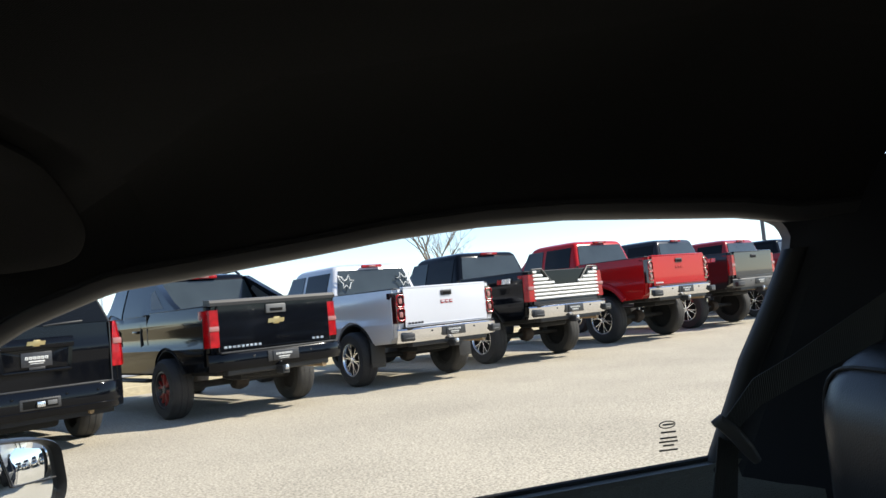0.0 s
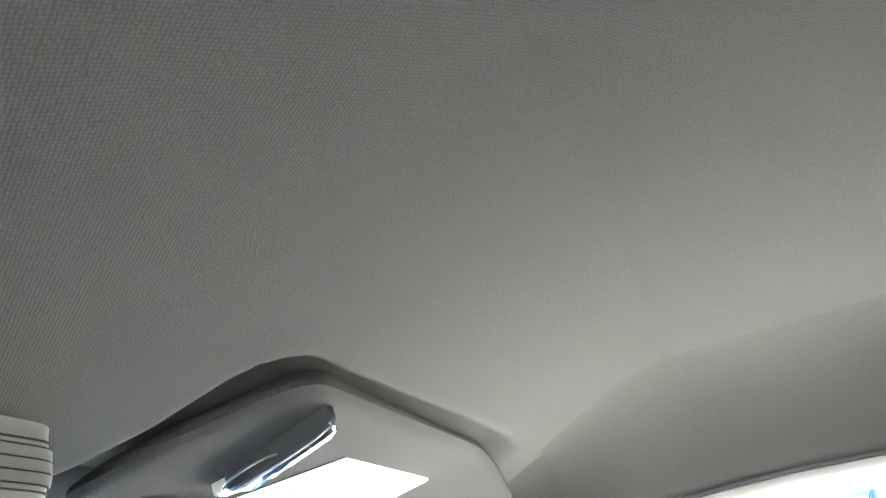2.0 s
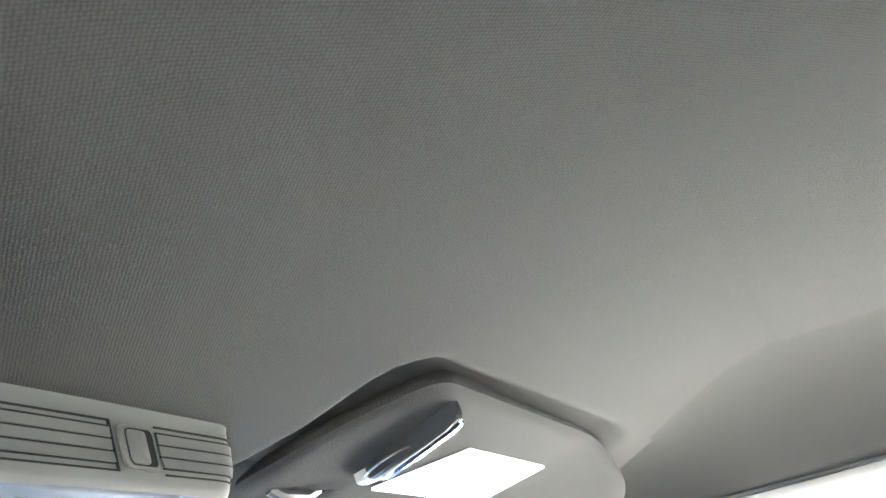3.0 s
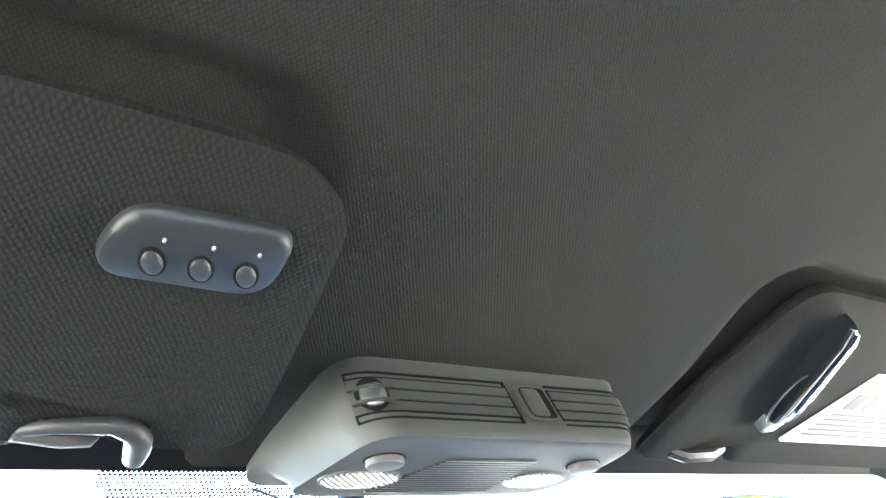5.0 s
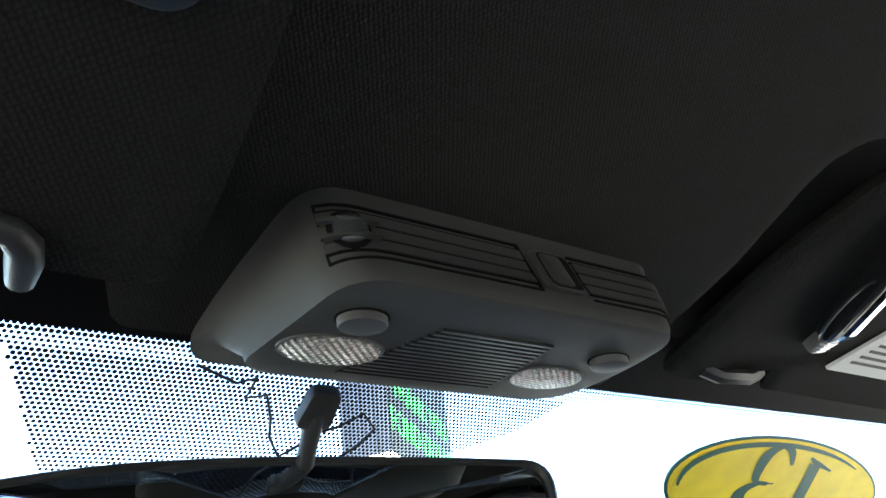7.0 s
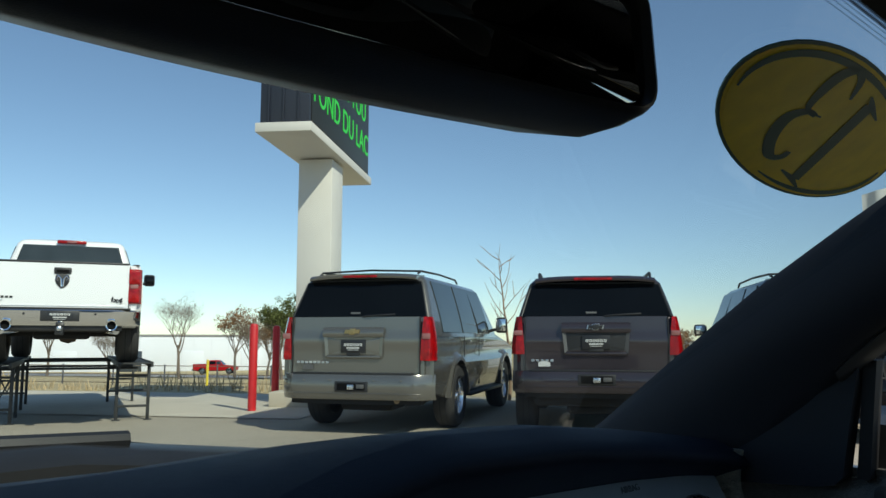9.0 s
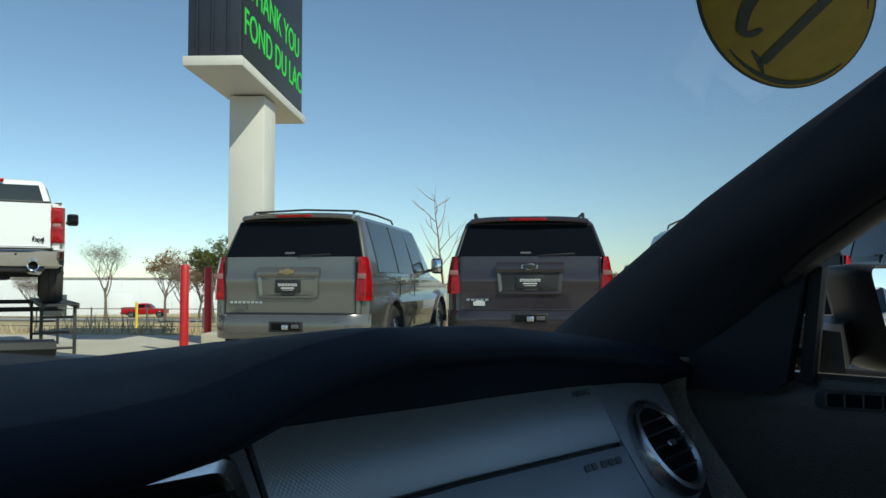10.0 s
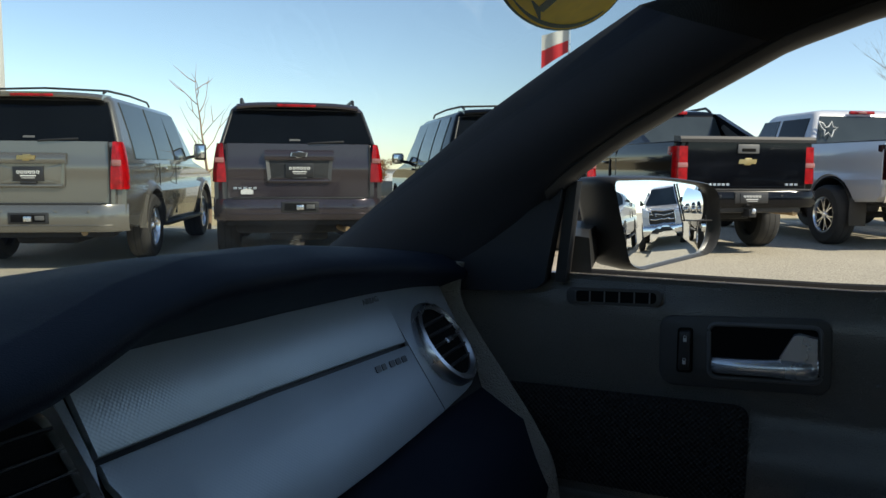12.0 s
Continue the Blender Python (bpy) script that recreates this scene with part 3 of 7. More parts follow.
outl = rounded([(-0.1035, 0.268), (-0.1035, 0.235), (-0.1075, 0.190), (-0.112, 0.150), (-0.135, 0.1345), (-0.205, 0.132), (-0.44, 0.134), (-0.56, 0.16), (-0.585, 0.18), (-0.56, 0.24), (-0.50, 0.268), (-0.182, 0.269), (-0.176, 0.250), (-0.148, 0.248), (-0.1425, 0.267)],
               [0.013, 0.02, 0.03, 0.018, 0.018, 0.02, 0.05, 0.03, 0.02, 0.03, 0.02, 0.004, 0.012, 0.012, 0.004], 5)
visor_body(outl, parent=visor_d, zf=visor_dz)
hook_run = [(-0.186, 0.266, -0.004), (-0.181, 0.2570, -0.001), (-0.174, 0.2520, 0.001), (-0.165, 0.2500, 0.002), (-0.156, 0.2490, 0.002), (-0.150, 0.2500, 0.003), (-0.1462, 0.2540, 0.003), (-0.1450, 0.2600, 0.003), (-0.1445, 0.2670, 0.003)]
part("hook_rim", tube([vis_d(*p) for p in hook_run], [0.0025, 0.0028, 0.0028, 0.0030, 0.0034, 0.0042, 0.0048, 0.0048, 0.0038], 12), "black_plastic", visor_d, "dark plastic rim round the hook recess", smooth=80)
part("recess_floor", slab([(-0.182, 0.266), (-0.176, 0.252), (-0.150, 0.251), (-0.146, 0.266)], lambda a, b, d: vis_d(a, b, d - 0.010), 0.003), "recess_shade", visor_d)
part("hook_bar", tube([vis_d(x, y, d) for x, y, d in ((-0.184, 0.2610, -0.001), (-0.170, 0.2600, 0.001), (-0.161, 0.2595, 0.001), (-0.157, 0.2590, -0.002), (-0.147, 0.2590, -0.002))], [0.0034, 0.0040, 0.0036, 0.0016, 0.0014], 10, 0.6), "console", visor_d, "slim grey hook pin")
pan = rounded([(-0.1825, 0.1800), (-0.1765, 0.1560), (-0.1275, 0.1555), (-0.1285, 0.1815)], [0.012, 0.010, 0.010, 0.012], 8)
panel = part("remote_panel", slab(pan, vis_d, 0.0045, 0.003, 0.0008), "remote_grey", visor_d, "smooth dark grey three-button panel")
for k in range(3):
    cx = -0.1660 + 0.0135 * k
    ov = [(cx + 0.0035 * math.cos(q) + 0.0012 * math.sin(q), 0.1712 + 0.0046 * math.sin(q)) for q in [2 * math.pi * i / 20 for i in range(20)]]
    part("button", slab(ov, vis_d, 0.0064, 0.002, 0.0003), "black_plastic", panel)
    ov = [(cx + 0.0040 * math.cos(q) + 0.0012 * math.sin(q), 0.1712 + 0.0051 * math.sin(q)) for q in [2 * math.pi * i / 20 for i in range(20)]]
    part("button_ring", slab(ov, vis_d, 0.0055, 0.0004), "recess_shade", panel)
    ov = [(cx + 0.001 + 0.0006 * math.cos(q), 0.1630 + 0.0007 * math.sin(q)) for q in [2 * math.pi * i / 10 for i in range(10)]]
    part("indicator", slab(ov, vis_d, 0.0055, 0.0002), "led", panel)

# overhead console
con = thing("overhead_console", pose(0, 0, 0), "grey plastic overhead console with two reading lamps and a slotted front", "overhead console")
low_r = rounded([(-0.066, 0.2275), (0.080, 0.2275), (0.086, 0.262), (0.080, 0.305), (-0.073, 0.305), (-0.069, 0.262)], [0.028, 0.018, 0.02, 0.02, 0.015, 0.03], 6)
mid_r = rounded([(-0.070, 0.2335), (0.086, 0.2335), (0.092, 0.262), (0.084, 0.318), (-0.078, 0.318), (-0.074, 0.268)], [0.028, 0.018, 0.02, 0.02, 0.015, 0.03], 6)
top_r = rounded([(-0.073, 0.2400), (0.088, 0.2400), (0.094, 0.262), (0.086, 0.33), (-0.082, 0.33), (-0.078, 0.272)], [0.028, 0.018, 0.02, 0.02, 0.015, 0.03], 6)


def ring3(outline, zf, grow=1.0):
    return [(x * grow, 0.27 + (y - 0.27) * grow, zf(x, y)) for x, y in outline]


body = part("housing", loft([ring3(top_r, lambda x, y: roof_z(x, y) + 0.006), ring3(top_r, lambda x, y: roof_z(x, y) - 0.003), ring3(mid_r, lambda x, y: min(roof_z(x, y) - 0.006, 1.222)),
                             ring3(low_r, lambda x, y: 1.2095), ring3(low_r, lambda x, y: 1.2055, 0.985), ring3(low_r, lambda x, y: 1.2045, 0.93)]), "console", con, smooth=50)


def con_face(u, w, d=0.0):
    """A point of the console's slotted face: u along its outline from the middle, w up from its lower edge."""
    z = 1.2085 + w
    if z < 1.222:
        r0, r1, f = low_r, mid_r, max(0.0, (z - 1.2095) / 0.0125)
    else:
        r0, r1, f = mid_r, top_r, min(1.0, (z - 1.222) / 0.020)
    pts = [Vector(p).lerp(Vector(q), f) for p, q in zip(r0, r1)]
    pts = [pts[-1]] + pts[:15]
    at, i0 = 0.0, 0
    for i in range(1, len(pts)):
        if pts[i - 1].x <= 0 < pts[i].x:
            i0 = i
    run = [0.0]
    for i in range(1, len(pts)):
        run.append(run[-1] + (pts[i] - pts[i - 1]).length)
    zero = run[i0 - 1] + (run[i0] - run[i0 - 1]) * (-pts[i0 - 1].x) / (pts[i0].x - pts[i0 - 1].x)
    q = max(0.0, min(run[-1] - 1e-6, zero + u))
    i = max(k for k in range(len(run) - 1) if run[k] <= q)
    p = pts[i].lerp(pts[i + 1], (q - run[i]) / (run[i + 1] - run[i]))
    t = (pts[i + 1] - pts[i]).normalized()
    return (p.x + t.y * d, p.y - t.x * d, z)


def face_strip(x0, x1, w0, w1, d, mat, name, n=16, label=""):
    ix = [x0 + (x1 - x0) * i / n for i in range(n + 1)]
    return part(name, loft([[con_face(u, w0, d), con_face(u, w1, d), con_face(u, w1, -0.004), con_face(u, w0, -0.004)] for u in ix]), mat, con, label)


# slots are dark strips on the face, their inner shade painted, not cut
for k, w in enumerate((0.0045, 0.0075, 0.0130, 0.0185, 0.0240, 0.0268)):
    face_strip(-0.071, 0.008, w, w + 0.0008, 0.0008, "recess_shade", "slot")
    face_strip(0.034, 0.118, w, w + 0.0008, 0.0008, "recess_shade", "slot", 24)
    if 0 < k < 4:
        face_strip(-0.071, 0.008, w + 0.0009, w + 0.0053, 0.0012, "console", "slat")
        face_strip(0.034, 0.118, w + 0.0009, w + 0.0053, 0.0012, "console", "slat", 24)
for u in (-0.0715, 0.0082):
    face_strip(u, u + 0.0008, 0.0045, 0.0276, 0.0009, "recess_shade", "slot", 2)
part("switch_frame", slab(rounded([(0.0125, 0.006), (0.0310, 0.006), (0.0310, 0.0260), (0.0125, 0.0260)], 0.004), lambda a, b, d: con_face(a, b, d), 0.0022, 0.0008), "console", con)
part("switch_well_shade", slab(rounded([(0.0145, 0.0075), (0.0295, 0.0075), (0.0295, 0.0245), (0.0145, 0.0245)], 0.003), lambda a, b, d: con_face(a, b, d), 0.0026), "recess_shade", con)
part("switch", slab(rounded([(0.0150, 0.0082), (0.0255, 0.0082), (0.0255, 0.0238), (0.0150, 0.0238)], 0.0025), lambda a, b, d: con_face(a, b, d), 0.0032, 0.0008), "console", con)
def face_disc(r, rz):
    return [(-0.062 + r * math.cos(q), 0.0160 + rz * math.sin(q)) for q in [2 * math.pi * i / 20 for i in range(20)]]


part("sensor_well", slab(face_disc(0.0064, 0.0078), con_face, 0.0020), "recess_shade", con)
part("sensor_dial", slab(face_disc(0.0050, 0.0058), con_face, 0.0036, 0.0014, 0.0008), "satin", con, "small round chrome sensor")
for w in (0.0112, 0.0176):
    face_strip(-0.070, -0.054, w + 0.0004, w + 0.0016, 0.0048, "console", "sensor_guard", 8)
bot = plane_at((0, 0, 1.2045), (1, 0, 0), (0, -1, 0))
for sx, lx, ly, a, b in ((-1, -0.048, 0.2765, 0.0185, 0.0112), (1, 0.050, 0.2775, 0.0178, 0.0105)):
    ov = [(lx + a * math.cos(q), -ly + b * math.sin(q)) for q in [2 * math.pi * i / 32 for i in range(32)]]
    part("lamp_rim", slab([(lx + (u - lx) * 1.06, -ly + (v + ly) * 1.08) for u, v in ov], bot, 0.0008, 0.0003), "dark_plastic", con)
    part("lamp_lens", slab(ov, bot, 0.0013, 0.0005, 0.0004), "lens", con, "clear ribbed reading lamp lens")
    bx, by = (-0.050, 0.2520) if sx < 0 else (0.064, 0.2550)
    part("lamp_button", slab([(bx + 0.0085 * math.cos(q), -by + 0.0068 * math.sin(q)) for q in [2 * math.pi * i / 24 for i in range(24)]], bot, 0.0034, 0.0010, 0.0003), "dark_plastic", con, "round dark push button")
    part("button_gap", slab([(bx + 0.0093 * math.cos(q), -by + 0.0076 * math.sin(q)) for q in [2 * math.pi * i / 24 for i in range(24)]], bot, 0.0004), "recess_shade", con)
for k in range(15):
    yy = 0.2500 + 0.0030 * k
    part("speaker_rib", slab([(-0.020 - 0.0012 * k, -yy), (0.030 + 0.0001 * k, -yy), (0.030 + 0.0001 * k, -yy - 0.0015), (-0.0206 - 0.0012 * k, -yy - 0.0015)], bot, 0.0012), "black_plastic", con, smooth=0)

# rear-view mirror on its stalk
rvm = thing("rear_view_mirror", pose(0, 0, 0), "black framed rear-view mirror on a stalk from the windscreen", "mirror")
mx, my = Vector((0.991, -0.130, 0)).normalized(), Vector((0.0, 0.213, 1)).normalized()
mp = plane_at((-0.0017, 0.3550, 1.1612), mx, my)
face = rounded([(-0.152, 0.022), (-0.140, -0.0215), (-0.07, -0.0262), (0.015, -0.0275), (0.1045, -0.0255), (0.1165, 0.0325), (0.046, 0.0345), (-0.04, 0.0350), (-0.10, 0.0315)], [0.014, 0.012, 0.04, 0.04, 0.014, 0.017, 0.04, 0.04, 0.04], 6)
part("housing", loft([[mp(a * f - 0.017 * (1 - f), b * f - 0.004 * (1 - f), d) for a, b in face] for f, d in ((0.5, -0.040), (0.8, -0.036), (0.955, -0.026), (0.995, -0.014), (1.0, -0.004), (0.988, 0.0), (0.972, 0.0010), (0.958, -0.0002), (0.950, -0.0020))]), "black_plastic", rvm, smooth=60)
part("mirror_glass", slab([(a * 0.952 - 0.017 * 0.048, b * 0.90) for a, b in face], lambda a, b, d: mp(a, b, d - 0.0026), 0.0012, 0.0006), "dim_mirror", rvm, "dark tinted mirror glass")
part("stalk", tube([(-0.010, 0.388, 1.174), (-0.013, 0.374, 1.186), (-0.016, 0.359, 1.198), (-0.018, 0.347, 1.209)], [0.0060, 0.0048, 0.0040, 0.0052], 12), "black_plastic", rvm, "slim black stalk")
part("stalk_shoe", slab(rounded([(-0.025, 0.336), (-0.011, 0.336), (-0.0095, 0.354), (-0.0265, 0.354)], 0.004), lambda a, b, d: shield(a, b, d), 0.006, 0.002), "black_plastic", rvm)


# loose wiring that trails over the top of the windscreen
wire = thing("loose_wire", pose(0, 0, 0), "thin dark wire trailing over the dotted band of the windscreen", "wire")
for nm, pts in (("strand", ((-0.075, 0.331), (-0.058, 0.336), (-0.050, 0.334), (-0.052, 0.342), (-0.043, 0.341), (-0.038, 0.350), (-0.034, 0.360), (-0.027, 0.368), (-0.022, 0.366), (-0.016, 0.358))),
                ("strand", ((-0.016, 0.358), (-0.006, 0.352), (0.004, 0.346), (0.012, 0.352), (0.009, 0.362), (0.000, 0.369), (-0.010, 0.372), (-0.018, 0.380)))):
    part(nm, tube([shield(a, b, 0.003 + 0.0015 * (i % 2)) for i, (a, b) in enumerate(pts)], 0.0007, 6), "seal", wire)

# oval sticker on the windscreen
decal = thing("window_sticker", pose(0, 0, 0), "yellow oval sticker with green number on the windscreen", "sticker")
M["decal_green"] = material("sticker_green", (0.02, 0.11, 0.085), 0.5)
M["decal_yellow"] = material("sticker_yellow", (0.92, 0.72, 0.02), 0.5, vary=0.1, vary_scale=40)
DC = (0.3695, 0.3855)


def oval(a, b, tilt, n=48, cx=0.0, cy=0.0):
    ct, st = math.cos(tilt), math.sin(tilt)
    return [(DC[0] + cx + a * math.cos(q) * ct - b * math.sin(q) * st, DC[1] + cy + a * math.cos(q) * st + b * math.sin(q) * ct) for q in [2 * math.pi * i / n for i in range(n)]]


TILT = radians(7)
part("green_edge", slab(oval(0.139, 0.0415, TILT), lambda a, b, d: shield(a, b, d), 0.0010), "decal_green", decal, smooth=0)
part("yellow_rim", slab(oval(0.1355, 0.0398, TILT), lambda a, b, d: shield(a, b, d), 0.0012), "decal_yellow", decal, smooth=0)
part("yellow_face", slab(oval(0.1325, 0.0387, TILT), lambda a, b, d: shield(a, b, d), 0.0014), "decal_yellow", decal, smooth=0)


def stroke(name, pts, widths, d=0.0018):
    """A flat brush stroke on the windscreen, with a width at each point."""
    L, R = [], []
    for i, p in enumerate(pts):
        p = Vector((p[0], p[1] * 3.0))
        q0, q1 = pts[max(i - 1, 0)], pts[min(i + 1, len(pts) - 1)]
        t = Vector((q1[0] - q0[0], (q1[1] - q0[1]) * 3.0)).normalized()
        n = Vector((-t.y, t.x)) * widths[i] / 2
        L.append((p + n)), R.append((p - n))
    bm = bmesh.new()
    a = [bm.verts.new(shield(v.x, v.y / 3.0, d)) for v in L]
    b = [bm.verts.new(shield(v.x, v.y / 3.0, d)) for v in R]
    for i in range(len(a) - 1):
        bm.faces.new((a[i], a[i + 1], b[i + 1], b[i]))
    return part(name, bm, "decal_green", decal, smooth=0)


def smooth_run(pts, n=5):
    """Points of a smooth curve through the given ones."""
    out = []
    for i in range(len(pts) - 1):
        q = [Vector(pts[max(0, min(len(pts) - 1, i + o))]) for o in (-1, 0, 1, 2)]
        for k in range(n):
            u = k / n
            out.append(tuple(0.5 * (2 * q[1] + (q[2] - q[0]) * u + (2 * q[0] - 5 * q[1] + 4 * q[2] - q[3]) * u * u + (3 * q[1] - q[0] - 3 * q[2] + q[3]) * u ** 3)))
    return out + [tuple(pts[-1])]


# crescents of the inner ring: thick at two ends, thin between
for q0, q1 in ((math.radians(165), math.radians(300)), (math.radians(-12), math.radians(95))):
    run = [q0 + (q1 - q0) * i / 24 for i in range(25)]
    ring = oval(0.1265, 0.0363, TILT, 360)
    stroke("ring_crescent", [ring[int(math.degrees(q)) % 360] for q in run], [0.002 + 0.0095 * math.sin(math.pi * i / 24) for i in range(25)])
# the number, seen from its back
stroke("numeral_one", [(0.3785, 0.3590), (0.4035, 0.4180)], [0.0145, 0.0145])
stroke("numeral_serif", [(0.3675, 0.3545), (0.3800, 0.3590), (0.4040, 0.3645)], [0.003, 0.010, 0.003])
stroke("numeral_serif", [(0.3765, 0.4145), (0.3980, 0.4175), (0.4200, 0.4232)], [0.003, 0.010, 0.003])
run = smooth_run([(0.3512, 0.3613), (0.3400, 0.3512), (0.3260, 0.3470), (0.3165, 0.3525), (0.3170, 0.3640), (0.3250, 0.3755), (0.3460, 0.3765)])
stroke("numeral_three", run, [0.003 + 0.010 * math.sin(math.pi * min(1.0, i / (len(run) - 1) * 1.05)) for i in range(len(run))])
run = smooth_run([(0.3400, 0.3772), (0.3270, 0.3768), (0.3165, 0.3840), (0.3245, 0.3972), (0.3444, 0.4082), (0.3580, 0.4070), (0.3596, 0.4019)])
stroke("numeral_three", run, [0.003 + 0.0115 * math.sin(math.pi * min(1.0, 0.12 + i / (len(run) - 1) * 0.80)) for i in range(len(run))])

# door: inner panel, glass, mirror
DX = 0.705
door = thing("door_1", pose(0, 0, 0), "black grained vinyl passenger door with a silver inside handle", "car door", kind="structure")


def door_x(y, z):
    """Inner face of the door trim."""
    return DX + 0.012 * math.exp(-((z - 0.94) / 0.03) ** 2) - 0.018 * max(0.0, min(1.0, (0.80 - z) / 0.06)) + 0.0


bm = bmesh.new()
dy = [0.66 - 1.16 * i / 58 for i in range(59)]
dz = [0.30, 0.40, 0.50, 0.60, 0.68, 0.73, 0.75, 0.765, 0.775, 0.785, 0.795, 0.805, 0.83, 0.86, 0.89, 0.905, 0.915, 0.923, 0.928]
belt = lambda y: 0.932 + max(0.0, 0.18 - y) * 0.055
gr = [[bm.verts.new((door_x(y, z), y, z + (belt(y) - 0.932) * max(0, (z - 0.8) / 0.13))) for z in dz] + [bm.verts.new((0.712, y, belt(y) + 0.002)), bm.verts.new((0.728, y, belt(y) + 0.002)), bm.verts.new((0.733, y, belt(y) - 0.02)), bm.verts.new((0.78, y, belt(y) - 0.02)), bm.verts.new((0.80, y, 0.30))] for y in dy]
for a, b in zip(gr, gr[1:]):
    for i in range(len(a) - 1):
        bm.faces.new((a[i], a[i + 1], b[i + 1], b[i]))
bm.faces.new(gr[0])
bm.faces.new(gr[-1])
part("door_panel", bm, "vinyl", door)
side_pane = bmesh.new()
wv = []
for y in [0.48 - 0.94 * k / 40 for k in range(41)]:
    zt = interp(-y, [-v for v in EDGE_Y], EDGE_Z) + 0.012
    wv.append((side_pane.verts.new((side_x(belt(y)) + 0.008, y, belt(y) - 0.02)), side_pane.verts.new((side_x(zt) + 0.008, y, zt))))
for (a, b), (c, d) in zip(wv, wv[1:]):
    side_pane.faces.new((a, b, d, c))
pane = part("window_pane", side_pane, "glass", door, smooth=0)
pane.visible_shadow = False
part("belt_seal", tube([(0.730, y, belt(y) + 0.002) for y in [0.49 - 0.95 * k / 20 for k in range(21)]], 0.005, 8), "seal", door)
part("front_channel", loft([[(0.700 + a, 0.492 + b - 0.35 * (z - 0.93) * 0.3, z) for a, b in ((0, 0), (0.02, 0), (0.02, -0.012), (0, -0.012))] for z in (0.925, 0.98, 1.04)]), "seal", door)
# sail panel in the front corner of the window
part("sail_panel", loft([[(x0 - c, y, z) for y, z, c in ((0.66, 0.905, 0.0), (0.53, 0.913, 0.0), (0.512, 0.917, 0.001), (0.502, 0.926, 0.004), (0.492, 0.985, 0.004), (0.480, 1.046, 0.004), (0.486, 1.046, 0.001), (0.60, 0.970, 0.0))] for x0 in (0.694, 0.718)]), "pillar", door, "plain dark corner trim with a rolled edge", smooth=30)
# demister slot
dp = lambda a, b, d: (DX - d, a, b)
slot = part("demister_vent", slab(rounded([(0.479, 0.9005), (0.372, 0.9045), (0.372, 0.9235), (0.479, 0.9200)], 0.009, 8), dp, 0.004, 0.0015), "dark_plastic", door, "narrow black side-window demister vent")
# dark sheet painted as the shade inside the vent
part("vent_hole_shade", slab(rounded([(0.468, 0.9045), (0.378, 0.908), (0.378, 0.9200), (0.468, 0.9168)], 0.005), dp, 0.0044), "recess_shade", slot)
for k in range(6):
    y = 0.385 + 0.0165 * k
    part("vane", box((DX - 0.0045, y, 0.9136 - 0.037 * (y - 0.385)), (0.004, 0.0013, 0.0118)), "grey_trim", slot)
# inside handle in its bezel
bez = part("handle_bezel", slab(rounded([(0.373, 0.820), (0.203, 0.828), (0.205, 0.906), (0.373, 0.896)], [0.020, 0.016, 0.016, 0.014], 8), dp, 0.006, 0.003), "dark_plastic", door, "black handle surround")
# flat dark sheet in place of the shaded hollow behind the handle
part("handle_recess_shade", slab(rounded([(0.319, 0.836), (0.214, 0.841), (0.216, 0.896), (0.321, 0.891)], 0.007), dp, 0.0064), "recess_shade", bez)
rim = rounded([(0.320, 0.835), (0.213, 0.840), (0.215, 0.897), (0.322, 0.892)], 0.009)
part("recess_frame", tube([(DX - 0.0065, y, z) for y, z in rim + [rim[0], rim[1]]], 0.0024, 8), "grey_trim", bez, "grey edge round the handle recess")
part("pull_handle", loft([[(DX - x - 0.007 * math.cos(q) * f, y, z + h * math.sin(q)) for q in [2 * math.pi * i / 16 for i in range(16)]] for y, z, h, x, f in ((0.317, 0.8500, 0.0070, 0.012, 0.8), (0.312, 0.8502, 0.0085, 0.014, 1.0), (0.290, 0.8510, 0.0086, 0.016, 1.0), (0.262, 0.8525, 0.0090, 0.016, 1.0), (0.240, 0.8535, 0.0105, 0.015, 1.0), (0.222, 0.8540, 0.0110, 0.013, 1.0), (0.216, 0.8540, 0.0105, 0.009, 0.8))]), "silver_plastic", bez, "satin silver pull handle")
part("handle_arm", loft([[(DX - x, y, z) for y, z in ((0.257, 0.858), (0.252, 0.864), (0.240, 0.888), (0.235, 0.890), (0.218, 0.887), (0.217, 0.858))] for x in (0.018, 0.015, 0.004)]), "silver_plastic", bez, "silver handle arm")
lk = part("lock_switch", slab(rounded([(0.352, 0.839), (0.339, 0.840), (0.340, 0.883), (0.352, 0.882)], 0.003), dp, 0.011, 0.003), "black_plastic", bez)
part("switch_well_shade", slab(rounded([(0.354, 0.836), (0.337, 0.837), (0.338, 0.886), (0.354, 0.885)], 0.004), dp, 0.0066), "recess_shade", bez)
for z in (0.8485, 0.873):
    part("switch_mark", box((DX - 0.0115, 0.3455, z), (0.001, 0.0035, 0.004), 0.0004), "paper", lk)
    part("switch_mark", tube([(DX - 0.0117, 0.3440, z + 0.002), (DX - 0.0117, 0.3445, z + 0.0045), (DX - 0.0117, 0.3465, z + 0.0045), (DX - 0.0117, 0.3470, z + 0.002)], 0.0004, 5), "paper", lk)
part("lower_insert", slab(rounded([(0.60, 0.70), (0.278, 0.70), (0.278, 0.812), (0.60, 0.806)], [0.0, 0.02, 0.016, 0.0]), lambda a, b, d: (0.6868 - d, a, b), 0.003, 0.001), material("dimpled_door_cloth", (0.018, 0.018, 0.018), 0.75, bump=0.9, bump_scale=240, bump_kind="sidedots", bump_dist=0.001), door, "dimpled black speaker cloth")
part("lower_pocket", slab(rounded([(0.60, 0.42), (-0.4, 0.42), (-0.4, 0.69), (0.60, 0.69)], 0.03), lambda a, b, d: (0.6868 - d, a, b), 0.012, 0.006), "vinyl", door)
